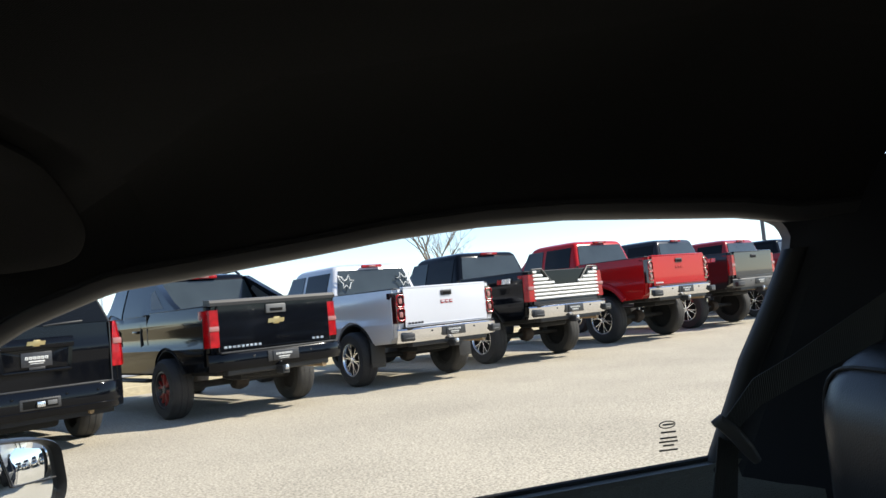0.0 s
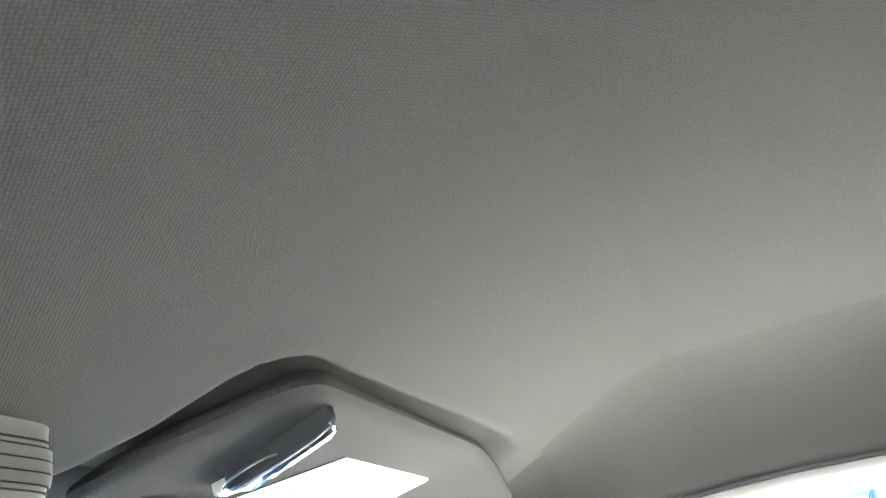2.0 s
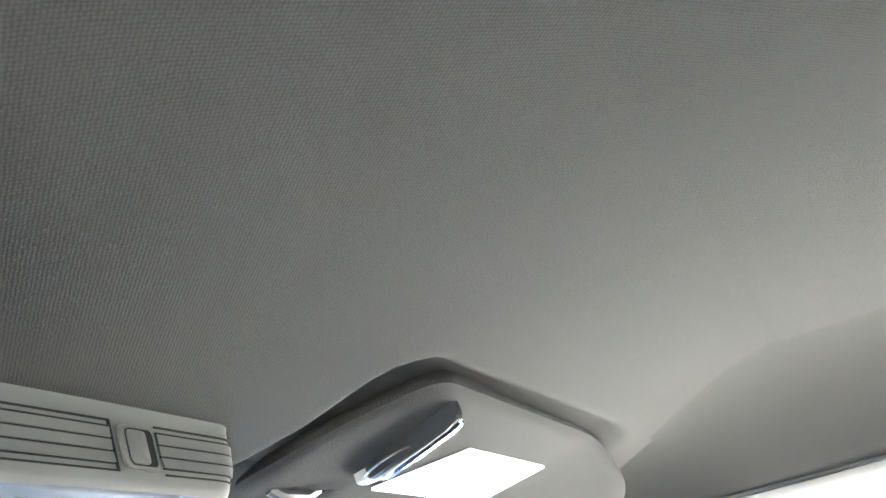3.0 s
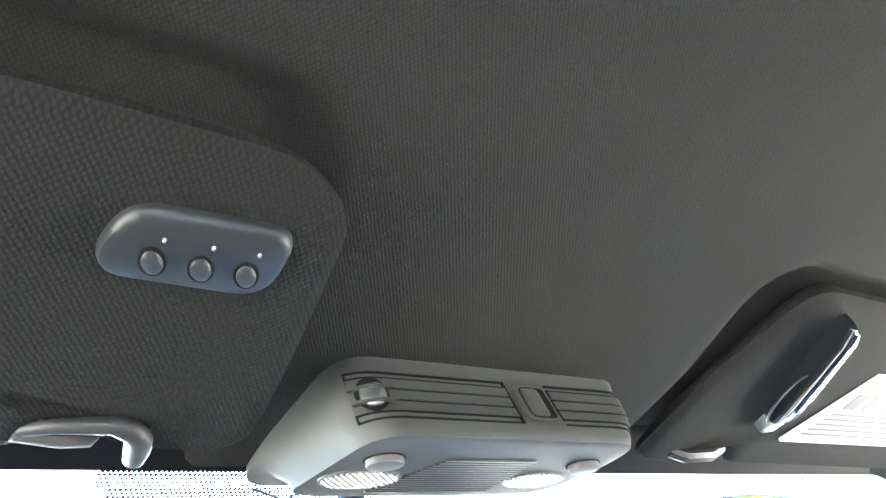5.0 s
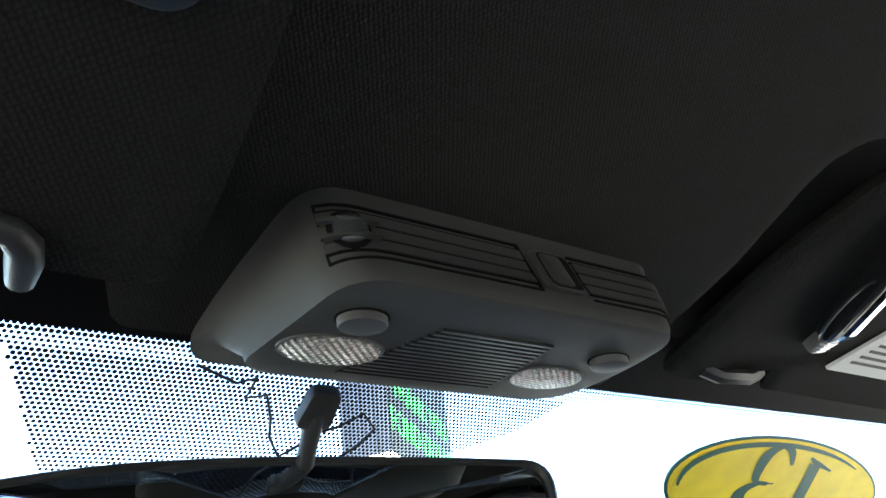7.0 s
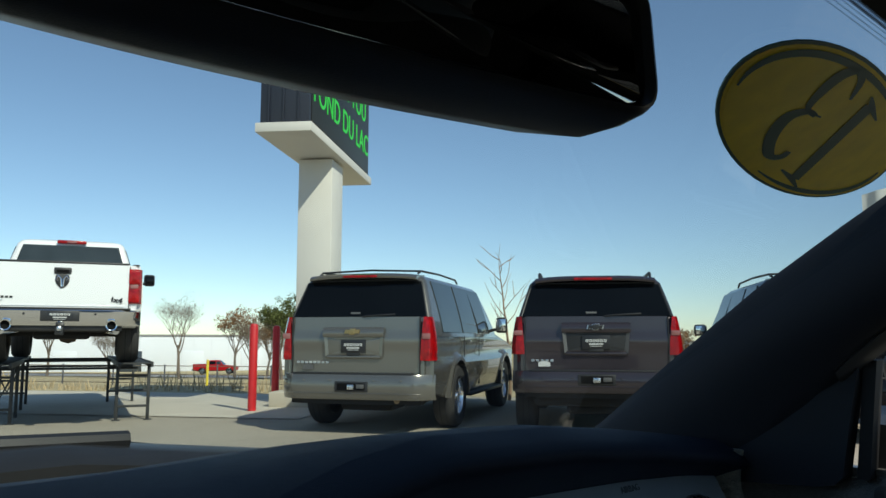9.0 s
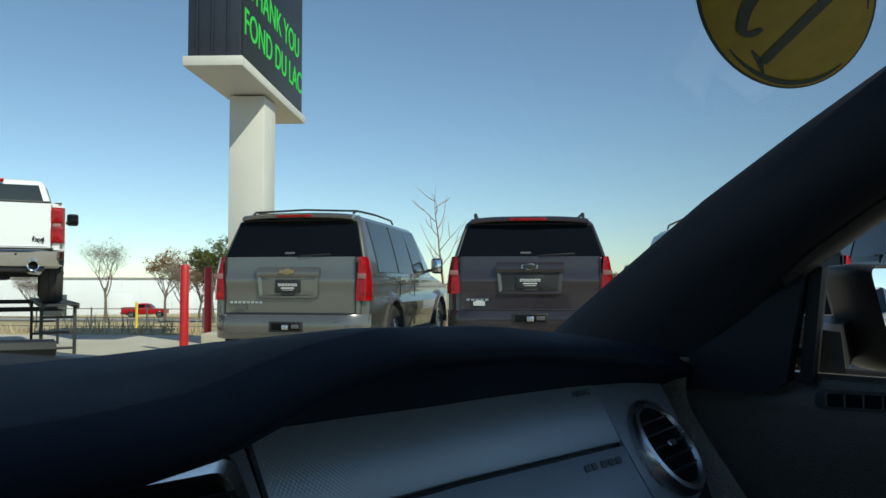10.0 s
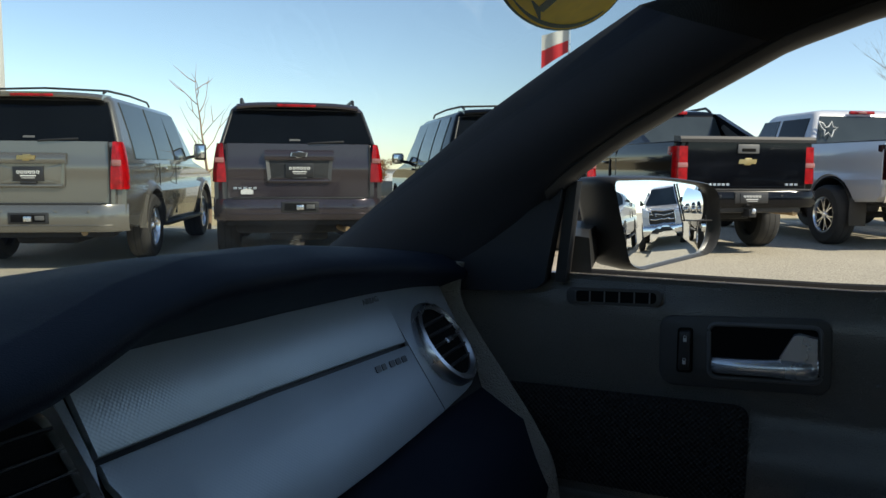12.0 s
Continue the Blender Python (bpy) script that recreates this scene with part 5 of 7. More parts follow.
def prism(outline, half, pinch=None, bevel=0.03, rear_bevel=0.0, cuts=()):
    """A side view (y, z) carried across the car's width; pinch(x, y, z) shapes it in plan."""
    bm = bmesh.new()
    a = [bm.verts.new((-half, y, z)) for y, z in outline]
    b = [bm.verts.new((half, y, z)) for y, z in outline]
    k = len(outline)
    fa, fb = bm.faces.new(a), bm.faces.new(list(reversed(b)))
    for i in range(k):
        bm.faces.new((a[i], b[i], b[(i + 1) % k], a[(i + 1) % k]))
    edges = list(fa.edges) + list(fb.edges)
    if rear_bevel:
        big = [e for e in edges if all(v.co.y < 0.12 for v in e.verts)]
        small = [e for e in edges if e not in big]
        bmesh.ops.bevel(bm, geom=big, offset=rear_bevel, segments=3, affect="EDGES", clamp_overlap=True)
        small = [e for e in small if e.is_valid]
        bmesh.ops.bevel(bm, geom=small, offset=bevel, segments=2, affect="EDGES", clamp_overlap=True)
    else:
        bmesh.ops.bevel(bm, geom=edges, offset=bevel, segments=2, affect="EDGES", clamp_overlap=True)
    for zc in cuts:
        bmesh.ops.bisect_plane(bm, geom=bm.verts[:] + bm.edges[:] + bm.faces[:], plane_co=(0, 0, zc), plane_no=(0, 0, 1))
    if pinch:
        for v in bm.verts:
            v.co.x = v.co.x * pinch(v.co.y, v.co.z)
    return bm


class House:
    """The glazed upper part: a tapering box between a lower and an upper rectangle."""

    def __init__(self, y0, y1, ty0, ty1, z0, z1, w0, w1, crown=0.03, wf=None):
        self.y0, self.y1, self.ty0, self.ty1, self.z0, self.z1, self.w0, self.w1 = y0, y1, ty0, ty1, z0, z1, w0, w1
        self.crown = crown

    def quad(self, t):
        f = t
        w = self.w0 + (self.w1 - self.w0) * (f ** 1.25)
        return w, self.y0 + (self.ty0 - self.y0) * f, self.y1 + (self.ty1 - self.y1) * f, self.z0 + (self.z1 - self.z0) * f

    def mesh(self):
        loops = []
        for t, inset in ((0, 0), (0.25, 0), (0.5, 0), (0.75, 0), (0.90, 0.0), (0.97, 0.03), (1.0, 0.09)):
            w, ya, yb, z = self.quad(t)
            w, ya, yb = w - inset, ya + inset, yb - inset
            lp = rounded([(-w, ya), (w, ya), (w, yb), (-w, yb)], [0.10, 0.10, 0.16, 0.16], 4)
            loops.append([(x, y, z) for x, y in lp])
        w, ya, yb, z = self.quad(1.0)
        lp = rounded([(-w * 0.6, ya + 0.3), (w * 0.6, ya + 0.3), (w * 0.6, yb - 0.3), (-w * 0.6, yb - 0.3)], 0.1, 4)
        loops.append([(x, y, z + self.crown) for x, y in lp])
        return loft(loops)

    def rear(self, s, t, d=0.0):
        w, ya, yb, z = self.quad(t)
        return (w * s, ya - d, z + d * 0.2)

    def front(self, s, t, d=0.0):
        w, ya, yb, z = self.quad(t)
        return (w * s, yb + d, z + d * 0.4)

    def side(self, sx, y, t, d=0.0):
        w, ya, yb, z = self.quad(t)
        return (sx * (w + d), y, z + d * 0.2)


def grid_patch(fn, s0, s1, t0, t1, ns=6, nt=4, thick=0.008):
    """A pane that follows a surface fn(s, t, d), with its own edge."""
    bm = bmesh.new()
    S = [s0 + (s1 - s0) * i / ns for i in range(ns + 1)]
    top = [[bm.verts.new(fn(s, t0(s) + (t1(s) - t0(s)) * j / nt, thick)) for s in S] for j in range(nt + 1)]
    bot = [[bm.verts.new(fn(s, t0(s) + (t1(s) - t0(s)) * j / nt, -0.02)) for s in S] for j in range(nt + 1)]
    for j in range(nt):
        for i in range(ns):
            bm.faces.new((top[j][i], top[j][i + 1], top[j + 1][i + 1], top[j + 1][i]))
    for i in range(ns):
        bm.faces.new((top[0][i], top[0][i + 1], bot[0][i + 1], bot[0][i]))
        bm.faces.new((top[nt][i], top[nt][i + 1], bot[nt][i + 1], bot[nt][i]))
    for j in range(nt):
        bm.faces.new((top[j][0], top[j + 1][0], bot[j + 1][0], bot[j][0]))
        bm.faces.new((top[j][ns], top[j + 1][ns], bot[j + 1][ns], bot[j][ns]))
    return bm


def flat(v):
    return lambda s: v


def wheel(parent, x, y, r, rim="alloy", accent=None, w=0.27, spokes=6):
    sx = 1 if x > 0 else -1
    h = w / 2
    ri = r * 0.60
    t = part("wheel", lathe([(ri, -h + 0.02), (ri + 0.02, -h), (r * 0.90, -h), (r - 0.012, -h + 0.03), (r, -h + 0.06), (r, h - 0.06), (r - 0.012, h - 0.03), (r * 0.90, h), (ri + 0.02, h), (ri, h - 0.02), (ri, -h + 0.02)], 36, "x", False), "tyre", parent)
    t.matrix_local = Matrix.Translation((x, y, r))
    for k in range(5):
        a = -h + 0.06 + (w - 0.12) * k / 4
        if k in (1, 3):
            part("tread_groove", lathe([(r - 0.004, a - 0.006), (r + 0.0015, a - 0.005), (r + 0.0015, a + 0.005), (r - 0.004, a + 0.006)], 36, "x"), "under", t)
    o = sx * (h - 0.03)
    part("rim", lathe([(ri + 0.004, o - sx * 0.14), (ri + 0.004, o + sx * 0.02), (ri - 0.015, o + sx * 0.022), (ri - 0.03, o - sx * 0.01), (ri - 0.035, o - sx * 0.14)], 36, "x"), rim, t)
    part("wheel_dish", lathe([(0.001, o - sx * 0.07), (ri - 0.02, o - sx * 0.07), (ri - 0.02, o - sx * 0.075), (0.001, o - sx * 0.075)], 24, "x"), "under", t)
    for k in range(spokes):
        for side in (-0.13, 0.13):
            q = 2 * math.pi * k / spokes + 0.3
            c, s = math.cos(q), math.sin(q)
            bm = loft([[(o - sx * 0.005 + b, c * rr - s * (a + f), s * rr + c * (a + f)) for a, b in ((-ww, -sx * 0.03), (-ww * 0.8, 0), (ww * 0.8, 0), (ww, -sx * 0.03))] for rr, ww, f in ((0.05, 0.012, side * 0.05), (ri * 0.55, 0.011, side * 0.13), (ri - 0.012, 0.017, side * 0.42))])
            part("spoke", bm, accent or rim, t)
    for k in range(6):
        q = 2 * math.pi * k / 6
        part("lug_nut", lathe([(0.001, o + sx * 0.012), (0.008, o + sx * 0.010), (0.009, o - sx * 0.01)], 6, "x"), "chrome", t).location = (0, 0.035 * math.cos(q), 0.035 * math.sin(q))
    part("hub", lathe([(0.001, o + sx * 0.008), (0.05, o + sx * 0.006), (0.062, o - sx * 0.02), (0.062, o - sx * 0.06)], 20, "x"), rim, t)
    return t


def plate(parent, x, y, z, w=0.32, h=0.16):
    p = part("number_plate", box((x, y, z), (w, 0.012, h), 0.004), "plate_black", parent, "black dealer plate with white lettering bars")
    for k in range(6):
        part("plate_bar", box((x + w * 0.128 * (k - 2.5), y - 0.0075, z + 0.018), (w * 0.098, 0.003, h * 0.20), 0.001, 1, (0, 12, 0)), "paper", p)
        part("plate_bar", box((x + w * 0.128 * (k - 2.5), y - 0.0095, z + 0.018), (w * 0.034, 0.003, h * 0.11), 0.001, 1, (0, 12, 0)), "plate_black", p)
    part("plate_bar", box((x, y - 0.0075, z - 0.020), (w * 0.52, 0.003, h * 0.09)), "paper", p)
    part("plate_bar", box((x, y - 0.0075, z - 0.044), (w * 0.44, 0.003, h * 0.04)), "paper", p)
    return p


def bow_badge(parent, x, y, z, w, mat):
    """A plain cross-shaped maker's badge."""
    o = [(-0.5, 0.12), (-0.20, 0.12), (-0.17, 0.19), (0.22, 0.19), (0.20, 0.12), (0.5, 0.12), (0.44, -0.12), (0.17, -0.12), (0.14, -0.19), (-0.22, -0.19), (-0.20, -0.12), (-0.56, -0.12)]
    pl = plane_at((x, y, z), (1, 0, 0), (0, 0, 1))
    return part("badge", slab([(a * w, b * w) for a, b in o], pl, 0.012, 0.003), mat, parent)


def letters(parent, x0, x1, y, z, h, n, mat="satin", name="badge_bar"):
    """A maker's name as plain bars."""
    w = (x1 - x0) / n
    for k in range(n):
        part(name, box((x0 + w * (k + 0.5), y, z), (w * 0.72, 0.006, h), 0.002, 1), mat, parent)


def tail_lamp(parent, sx, half, z0, z1, w, kind, depth=0.20, y0=-0.015, shrink=0.06, slope=0.05):
    """A lamp cluster that wraps the rear corner."""
    loops = []
    n = 6
    for k in range(n + 1):
        z = z0 + (z1 - z0) * k / n
        lean = slope * max(0, z - 1.0)
        xo = half - shrink * max(0, (z - 1.05) / 0.4) ** 1.5
        xi = half - w * (1 - 0.24 * (k / n) ** 1.5 * (slope > 0))
        pts = [(xi, y0), (xo - 0.05, y0 + 0.005), (xo - 0.005, y0 + 0.06), (xo + 0.006, y0 + depth * 0.6), (xo + 0.004, y0 + depth), (xi, y0 + depth)]
        loops.append([(sx * a, b + lean, z) for a, b in pts])
    base = part("tail_lamp", loft(loops), "smoked" if kind == "ring" else "tail_red", parent, "red tail lamp cluster")
    zc, hh = (z0 + z1) / 2, z1 - z0
    if kind == "chevy":
        part("reverse_lens", box((sx * (half - w * 0.53), y0 - 0.001 + slope * max(0, zc - 1.0), zc + 0.03 * (slope > 0)), (w * 0.66, 0.014, hh * 0.13), 0.006), "tail_clear", base)
    elif kind == "ring":
        for zz in (zc + hh * 0.22, zc - hh * 0.22):
            pl = plane_at((sx * (half - w * 0.5), y0 - 0.006, zz), (1, 0, 0), (0, 0, 1))
            ov = rounded([(-w * 0.33, -hh * 0.19), (w * 0.33, -hh * 0.19), (w * 0.33, hh * 0.19), (-w * 0.33, hh * 0.19)], w * 0.2)
            part("lamp_ring", tube([pl(a, b, 0) for a, b in ov] + [pl(*ov[0], 0)], 0.012, 6), "tail_red", base)
            part("lamp_core", slab([(a * 0.45, b * 0.45) for a, b in ov], pl, 0.006, 0.002), "tail_clear", base)
    else:
        for f in (-0.26, 0.26):
            pl = plane_at((sx * (half - w * 0.5), y0 - 0.004, zc + f * hh), (1, 0, 0), (0, 0, 1))
            part("lens_panel", slab(rounded([(-w * 0.36, -hh * 0.2), (w * 0.36, -hh * 0.2), (w * 0.36, hh * 0.2), (-w * 0.36, hh * 0.2)], 0.02), pl, 0.012, 0.004), "tail_red", base)
        part("reverse_lens", box((sx * (half - w * 0.5), y0 - 0.004, zc), (w * 0.5, 0.02, hh * 0.10), 0.004), "tail_clear", base)
    return base


def side_mirror(parent, sx, x, y, z, mat, big=1.0, face="mirror"):
    m = part("wing_mirror", box((sx * (x + 0.14), y, z + 0.05 * (big - 1)), (0.19, 0.10, 0.17 * big), 0.045, 3), mat, parent)
    part("mirror_arm", tube([(sx * (x - 0.05), y + 0.03, z - 0.06), (sx * (x + 0.09), y + 0.01, z - 0.04)], 0.025, 8), "trim_black", m)
    part("mirror_face", box((sx * (x + 0.14), y - 0.052, z + 0.05 * (big - 1)), (0.15, 0.006, 0.13 * big), 0.003), face, m)
    return m


def bumper(parent, half, z0, z1, mat, y0=-0.10, corner=0.16, label="", lean=0.0):
    loops = []
    for k, (y, z) in enumerate(((0.10, z0), (0.02 + lean, z0), (lean, z0 + 0.03), (-0.01 + 0.4 * lean, (z0 + z1) / 2), (-0.4 * lean, z1 - 0.020), (0.012, z1), (0.12, z1))):
        lp = []
        for i in range(17):
            f = -1 + 2 * i / 16
            x = half * f
            back = corner * max(0.0, (abs(f) - 0.72) / 0.28) ** 2
            lp.append((x, y0 + y + back, z))
        loops.append(lp)
    bm = loft(loops, closed=False)
    bmesh.ops.holes_fill(bm, edges=bm.edges)
    return part("bumper", bm, mat, parent, label)


def underbody(parent, length, half, z0, z1):
    part("chassis", box((0, length / 2, (z0 + z1) / 2), (half * 1.5, length * 0.9, z1 - z0), 0.05), "under", parent)
    part("rear_axle", tube([(-half * 0.85, 1.25, CZ), (half * 0.85, 1.25, CZ)], 0.05, 10), "under", parent)
    part("differential", lathe([(0.02, -0.14), (0.12, -0.10), (0.15, 0), (0.12, 0.10), (0.02, 0.14)], 16, "x"), "rust", parent).matrix_local = Matrix.Translation((0.05, 1.25, CZ))
    part("spare_carrier", box((0, 0.7, z0 - 0.04), (0.7, 0.6, 0.12), 0.05), "under", parent)


def suv(m, col, label, w=1.0, length=5.2, roof=1.92, wheel_r=0.40, wheelbase=3.0, rails="bars", trim=None, badge="gold", group="parked row", lamp="chevy", name_bars=0, panel_col=None, arch_flare=False, up=0.0, tow_mirrors=False):
    """A full-size estate wagon seen mostly from behind."""
    t = thing("suv", m, label, "suv", group)
    col = PAINT[col]
    ra = 1.22
    fa = ra + wheelbase
    zb, zs = 0.42, 1.22
    ol = [(0.0, 0.55), (0.02, zs), (length - 1.75, zs + 0.02), (length - 1.2, 1.16), (length - 0.15, 1.02), (length, 0.85), (length, 0.45)]
    arch_f, arch_r = arc(fa, wheel_r + 0.08, zb), arc(ra, wheel_r + 0.08, zb)
    ol += [(length - 0.15, zb)] + list(reversed(arch_f)) + list(reversed(arch_r)) + [(0.15, 0.50)]
    part("body", prism(ol, w, lambda y, z: (1 - 0.035 * max(0, (z - 0.9) / 0.3) ** 2 - 0.02 * max(0, (0.8 - z) / 0.3) ** 2) * (1 - 0.05 * max(0, (0.35 - y) / 0.35) ** 2) * (1 - 0.09 * max(0, (y - length + 0.9) / 0.9) ** 2), 0.03, 0.08, (0.6, 0.72, 0.84, 0.95, 1.04, 1.12)), col, t, smooth=32)
    h = House(0.03, length - 1.60, 0.34, length - 2.35, zs - 0.03, roof - 0.04, w * 0.965, w * 0.76)
    part("cabin", h.mesh(), col, t, smooth=55)
    # glazing
    T = lambda z: (z - h.z0) / (h.z1 - h.z0)
    tb, tt = T(1.43), T(roof - 0.115)
    part("rear_window", grid_patch(h.rear, -0.945, 0.945, lambda s: tb, lambda s: tt - 0.02 * s * s, 8, 4, 0.012), "privacy", t, "dark tinted rear window")
    sw = T(1.245), T(roof - 0.115)
    cuts = (0.52, 1.58, 2.50, 3.32) if length > 5.4 else (0.58, 1.25, 2.15, 2.95)
    for sx in (-1, 1):
        for k, (ya, yb) in enumerate(zip(cuts, cuts[1:])):
            fn = lambda s, tq, d, sx=sx: h.side(sx, s + 0.22 * (tq - 0.5) * (0 if k < 2 else -1.0), tq, d)
            part("side_window", grid_patch(fn, ya + 0.04, yb - 0.04, flat(sw[0]), flat(sw[1]), 4, 4, 0.010), "clear_window", t)
            if k:
                part("door_handle", box((sx * (w * 0.985 + 0.015), ya + 0.22, 1.13), (0.035, 0.20, 0.035), 0.012), col, t)
                part("door_gap", box((sx * w * 0.988, ya, 0.85), (0.012, 0.008, 0.7)), "trim_black", t)
    part("windscreen", grid_patch(h.front, -0.88, 0.88, flat(0.08), flat(0.93), 6, 4, 0.012), "clear_window", t)
    # tailgate
    gz = 0.80 if up else 0.745
    gate = part("tailgate", grid_patch(lambda s, z, d: (s, -0.012 + 0.012 * (s / w) ** 2 * 4 + 0.05 * max(0, z - 1.2) - 0.014 * math.exp(-((z - 1.13) / 0.07) ** 2) - d, z), -w * 0.815, w * 0.815, flat(gz), flat(1.425), 12, 14, 0.010), panel_col or col, t, "tailgate with a recessed plate panel")
    rc = plane_at((0, -0.030, 1.10 + up), (1, 0, 0), (0, 0, 1))
    part("plate_recess", slab(rounded([(-0.37, -0.185), (0.37, -0.185), (0.395, 0.20), (-0.395, 0.20)], 0.03), rc, 0.010, 0.006), panel_col or col, gate)
    part("recess_floor", slab(rounded([(-0.325, -0.125), (0.325, -0.125), (0.345, 0.075), (-0.345, 0.075)], 0.02), rc, 0.012, 0.002), col if trim is None else trim, gate, "sunken panel behind the plate")
    for sx in (-1, 1):
        part("recess_cheek", loft([[(sx * a, -0.030 - d, 1.10 + up + b) for a, b, d in ((0.325, -0.125, 0.011), (0.362, -0.16, 0.022), (0.388, 0.12, 0.030), (0.345, 0.075, 0.011))], [(sx * a, -0.028, 1.10 + up + b) for a, b in ((0.325, -0.125), (0.362, -0.16), (0.388, 0.12), (0.345, 0.075))]]), "grey_trim" if trim else col, gate)
    part("handle_strip", loft([[(x, -0.030 - d - 0.004 * (1 - (x / 0.4) ** 2), 1.10 + up + b) for b, d in ((0.078, 0.008), (0.082, 0.036), (0.100, 0.046), (0.160, 0.042), (0.192, 0.020), (0.196, 0.006))] for x in (-0.395, -0.37, -0.2, 0.0, 0.2, 0.37, 0.395)]), panel_col or col, gate, smooth=50)
    part("sill_strip", box((0, -0.046, 1.10 + up - 0.160), (0.70, 0.03, 0.030), 0.010), panel_col or col, gate)
    part("latch_pull", box((0, -0.056, 1.10 + up - 0.128), (0.17, 0.02, 0.03), 0.008), "trim_black", gate)
    plate(gate, 0, -0.056, 1.068 + up)
    bow_badge(gate, 0, -0.082, 1.245 + up, 0.19, "satin" if badge == "chrome" else badge)
    if badge == "chrome":
        bow_badge(gate, 0, -0.088, 1.245 + up, 0.165, "trim_black")
    if name_bars:
        letters(gate, -w * 0.76, -w * 0.76 + 0.055 * name_bars, -0.018, 0.872 + up * 0.7, 0.028, name_bars, "satin")
        part("dealer_mark", slab(rounded([(-0.07, -0.03), (0.07, -0.03), (0.07, 0.02), (0.0, 0.035), (-0.07, 0.02)], 0.01), plane_at((-w * 0.60, -0.020, 0.815 + up), (1, 0, 0), (0, 0, 1)), 0.002), "paper" if up else "grey_trim", gate)
    # black gasket round the glass, pillars' inner glimpses of light
    part("glass_gasket", tube([h.rear(sq * 0.955, tq, 0.006) for sq, tq in ((-1, tb - 0.005), (-1, tt - 0.03), (-0.8, tt), (0.8, tt), (1, tt - 0.03), (1, tb - 0.005))], 0.013, 6), "trim_black", t)
    part("glass_label", slab([(-0.07, -0.018), (0.07, -0.018), (0.07, 0.012), (-0.07, 0.012)], lambda a, b, d: h.rear(-0.05 + a / w, tb + 0.06 + b, 0.014 + d), 0.001), "grey_trim", t)
    part("wiper", tube([(0.10, -0.005, 1.425), (0.16, -0.03, 1.435), (0.52, -0.008, 1.455)], 0.012, 6), "trim_black", t)
    part("gate_gap", box((0, -0.004, gz - 0.008), (w * 1.66, 0.03, 0.018)), "trim_black", t)
    for sx in (-1, 1):
        part("gate_gap", box((sx * w * 0.823, 0.004, (gz + 1.42) / 2), (0.011, 0.03, 1.42 - gz)), "trim_black", t)
    for sx in (-1, 1):
        tail_lamp(t, sx, w * 0.985, 0.90 + 1.5 * up, 1.425, 0.155, lamp)
        wheel(t, sx * (w - 0.125), ra, wheel_r)
        wheel(t, sx * (w - 0.15), fa, wheel_r)
        side_mirror(t, sx, w * 0.96, length - 1.95, 1.36 if tow_mirrors else 1.30, "trim_black", 1.5 if tow_mirrors else 1.0)
        part("running_board", box((sx * (w - 0.02), (ra + fa) / 2, 0.40), (0.16, wheelbase - 1.0, 0.05), 0.02), "trim_black", t)
        if arch_flare:
            for ya in (ra, fa):
                part("arch_flare", loft([[(sx * (w * 0.955), ya + (y - ya) * f, CZ + (z - CZ) * f) for f in (1.0,)] + [(sx * (w + 0.028), ya + (y - ya) * 1.0, CZ + (z - CZ) * 1.0), (sx * (w + 0.026), ya + (y - ya) * 1.10, CZ + (z - CZ) * 1.10), (sx * (w * 0.965), ya + (y - ya) * 1.24, CZ + (z - CZ) * 1.24)] for y, z in arc(ya, wheel_r + 0.07, zb, 18)]), col, t, smooth=40)
        if rails == "bars":
            part("roof_rail", tube([(sx * w * 0.66, 0.45, roof - 0.02), (sx * w * 0.67, 0.55, roof + 0.018), (sx * w * 0.68, 1.4, roof + 0.035), (sx * w * 0.67, 2.3, roof + 0.025), (sx * w * 0.66, 2.45, roof - 0.02)], 0.014, 8), "trim_black", t)
        elif rails == "fins":
            part("roof_rail", tube([(sx * w * 0.66, 0.30, roof - 0.05), (sx * w * 0.66, 0.42, roof + 0.010), (sx * w * 0.67, 1.4, roof + 0.030), (sx * w * 0.67, 2.4, roof - 0.01)], [0.014, 0.022, 0.018, 0.014], 8), "trim_black", t)
        for xs in (0.62, 0.28):
            part("parking_sensor", lathe([(0.001, -0.006), (0.014, -0.004), (0.016, 0.004), (0.001, 0.004)], 12, "y"), col, t).matrix_local = Matrix.Translation((sx * w * xs, -0.110, gz - 0.085))
    if rails == "bars":
        part("cross_bar", tube([(-w * 0.67, 0.56, roof + 0.018), (0, 0.54, roof + 0.040), (w * 0.67, 0.56, roof + 0.018)], 0.013, 8), "trim_black", t)
    part("spoiler", loft([[(x, y + 0.06 * (abs(x) / w) ** 2, z - 0.03 * (abs(x) / (0.71 * w)) ** 4) for y, z in ((0.19, roof - 0.085), (0.18, roof - 0.062), (0.23, roof - 0.025), (0.55, roof - 0.005), (0.50, roof - 0.09))] for x in [w * 0.71 * (-1 + 2 * i / 10) for i in range(11)]]), col, t)
    part("brake_lamp", box((-0.02, 0.19, roof - 0.066), (0.46, 0.03, 0.034), 0.012), "tail_red", t)
    b0 = 0.43 + 2 * up
    bumper(t, w * 0.985, b0, gz - 0.012, col, corner=0.22)
    part("step_pad", box((0, -0.035, gz - 0.004), (w * 1.5, 0.12, 0.02), 0.006), "trim_black", t)
    part("bumper_crease", tube([(w * 0.97 * f, -0.106 + 0.22 * max(0.0, (abs(f) - 0.72) / 0.28) ** 2, b0 + 0.075) for f in [-1 + 2 * i / 16 for i in range(17)]], 0.007, 6), col, t)
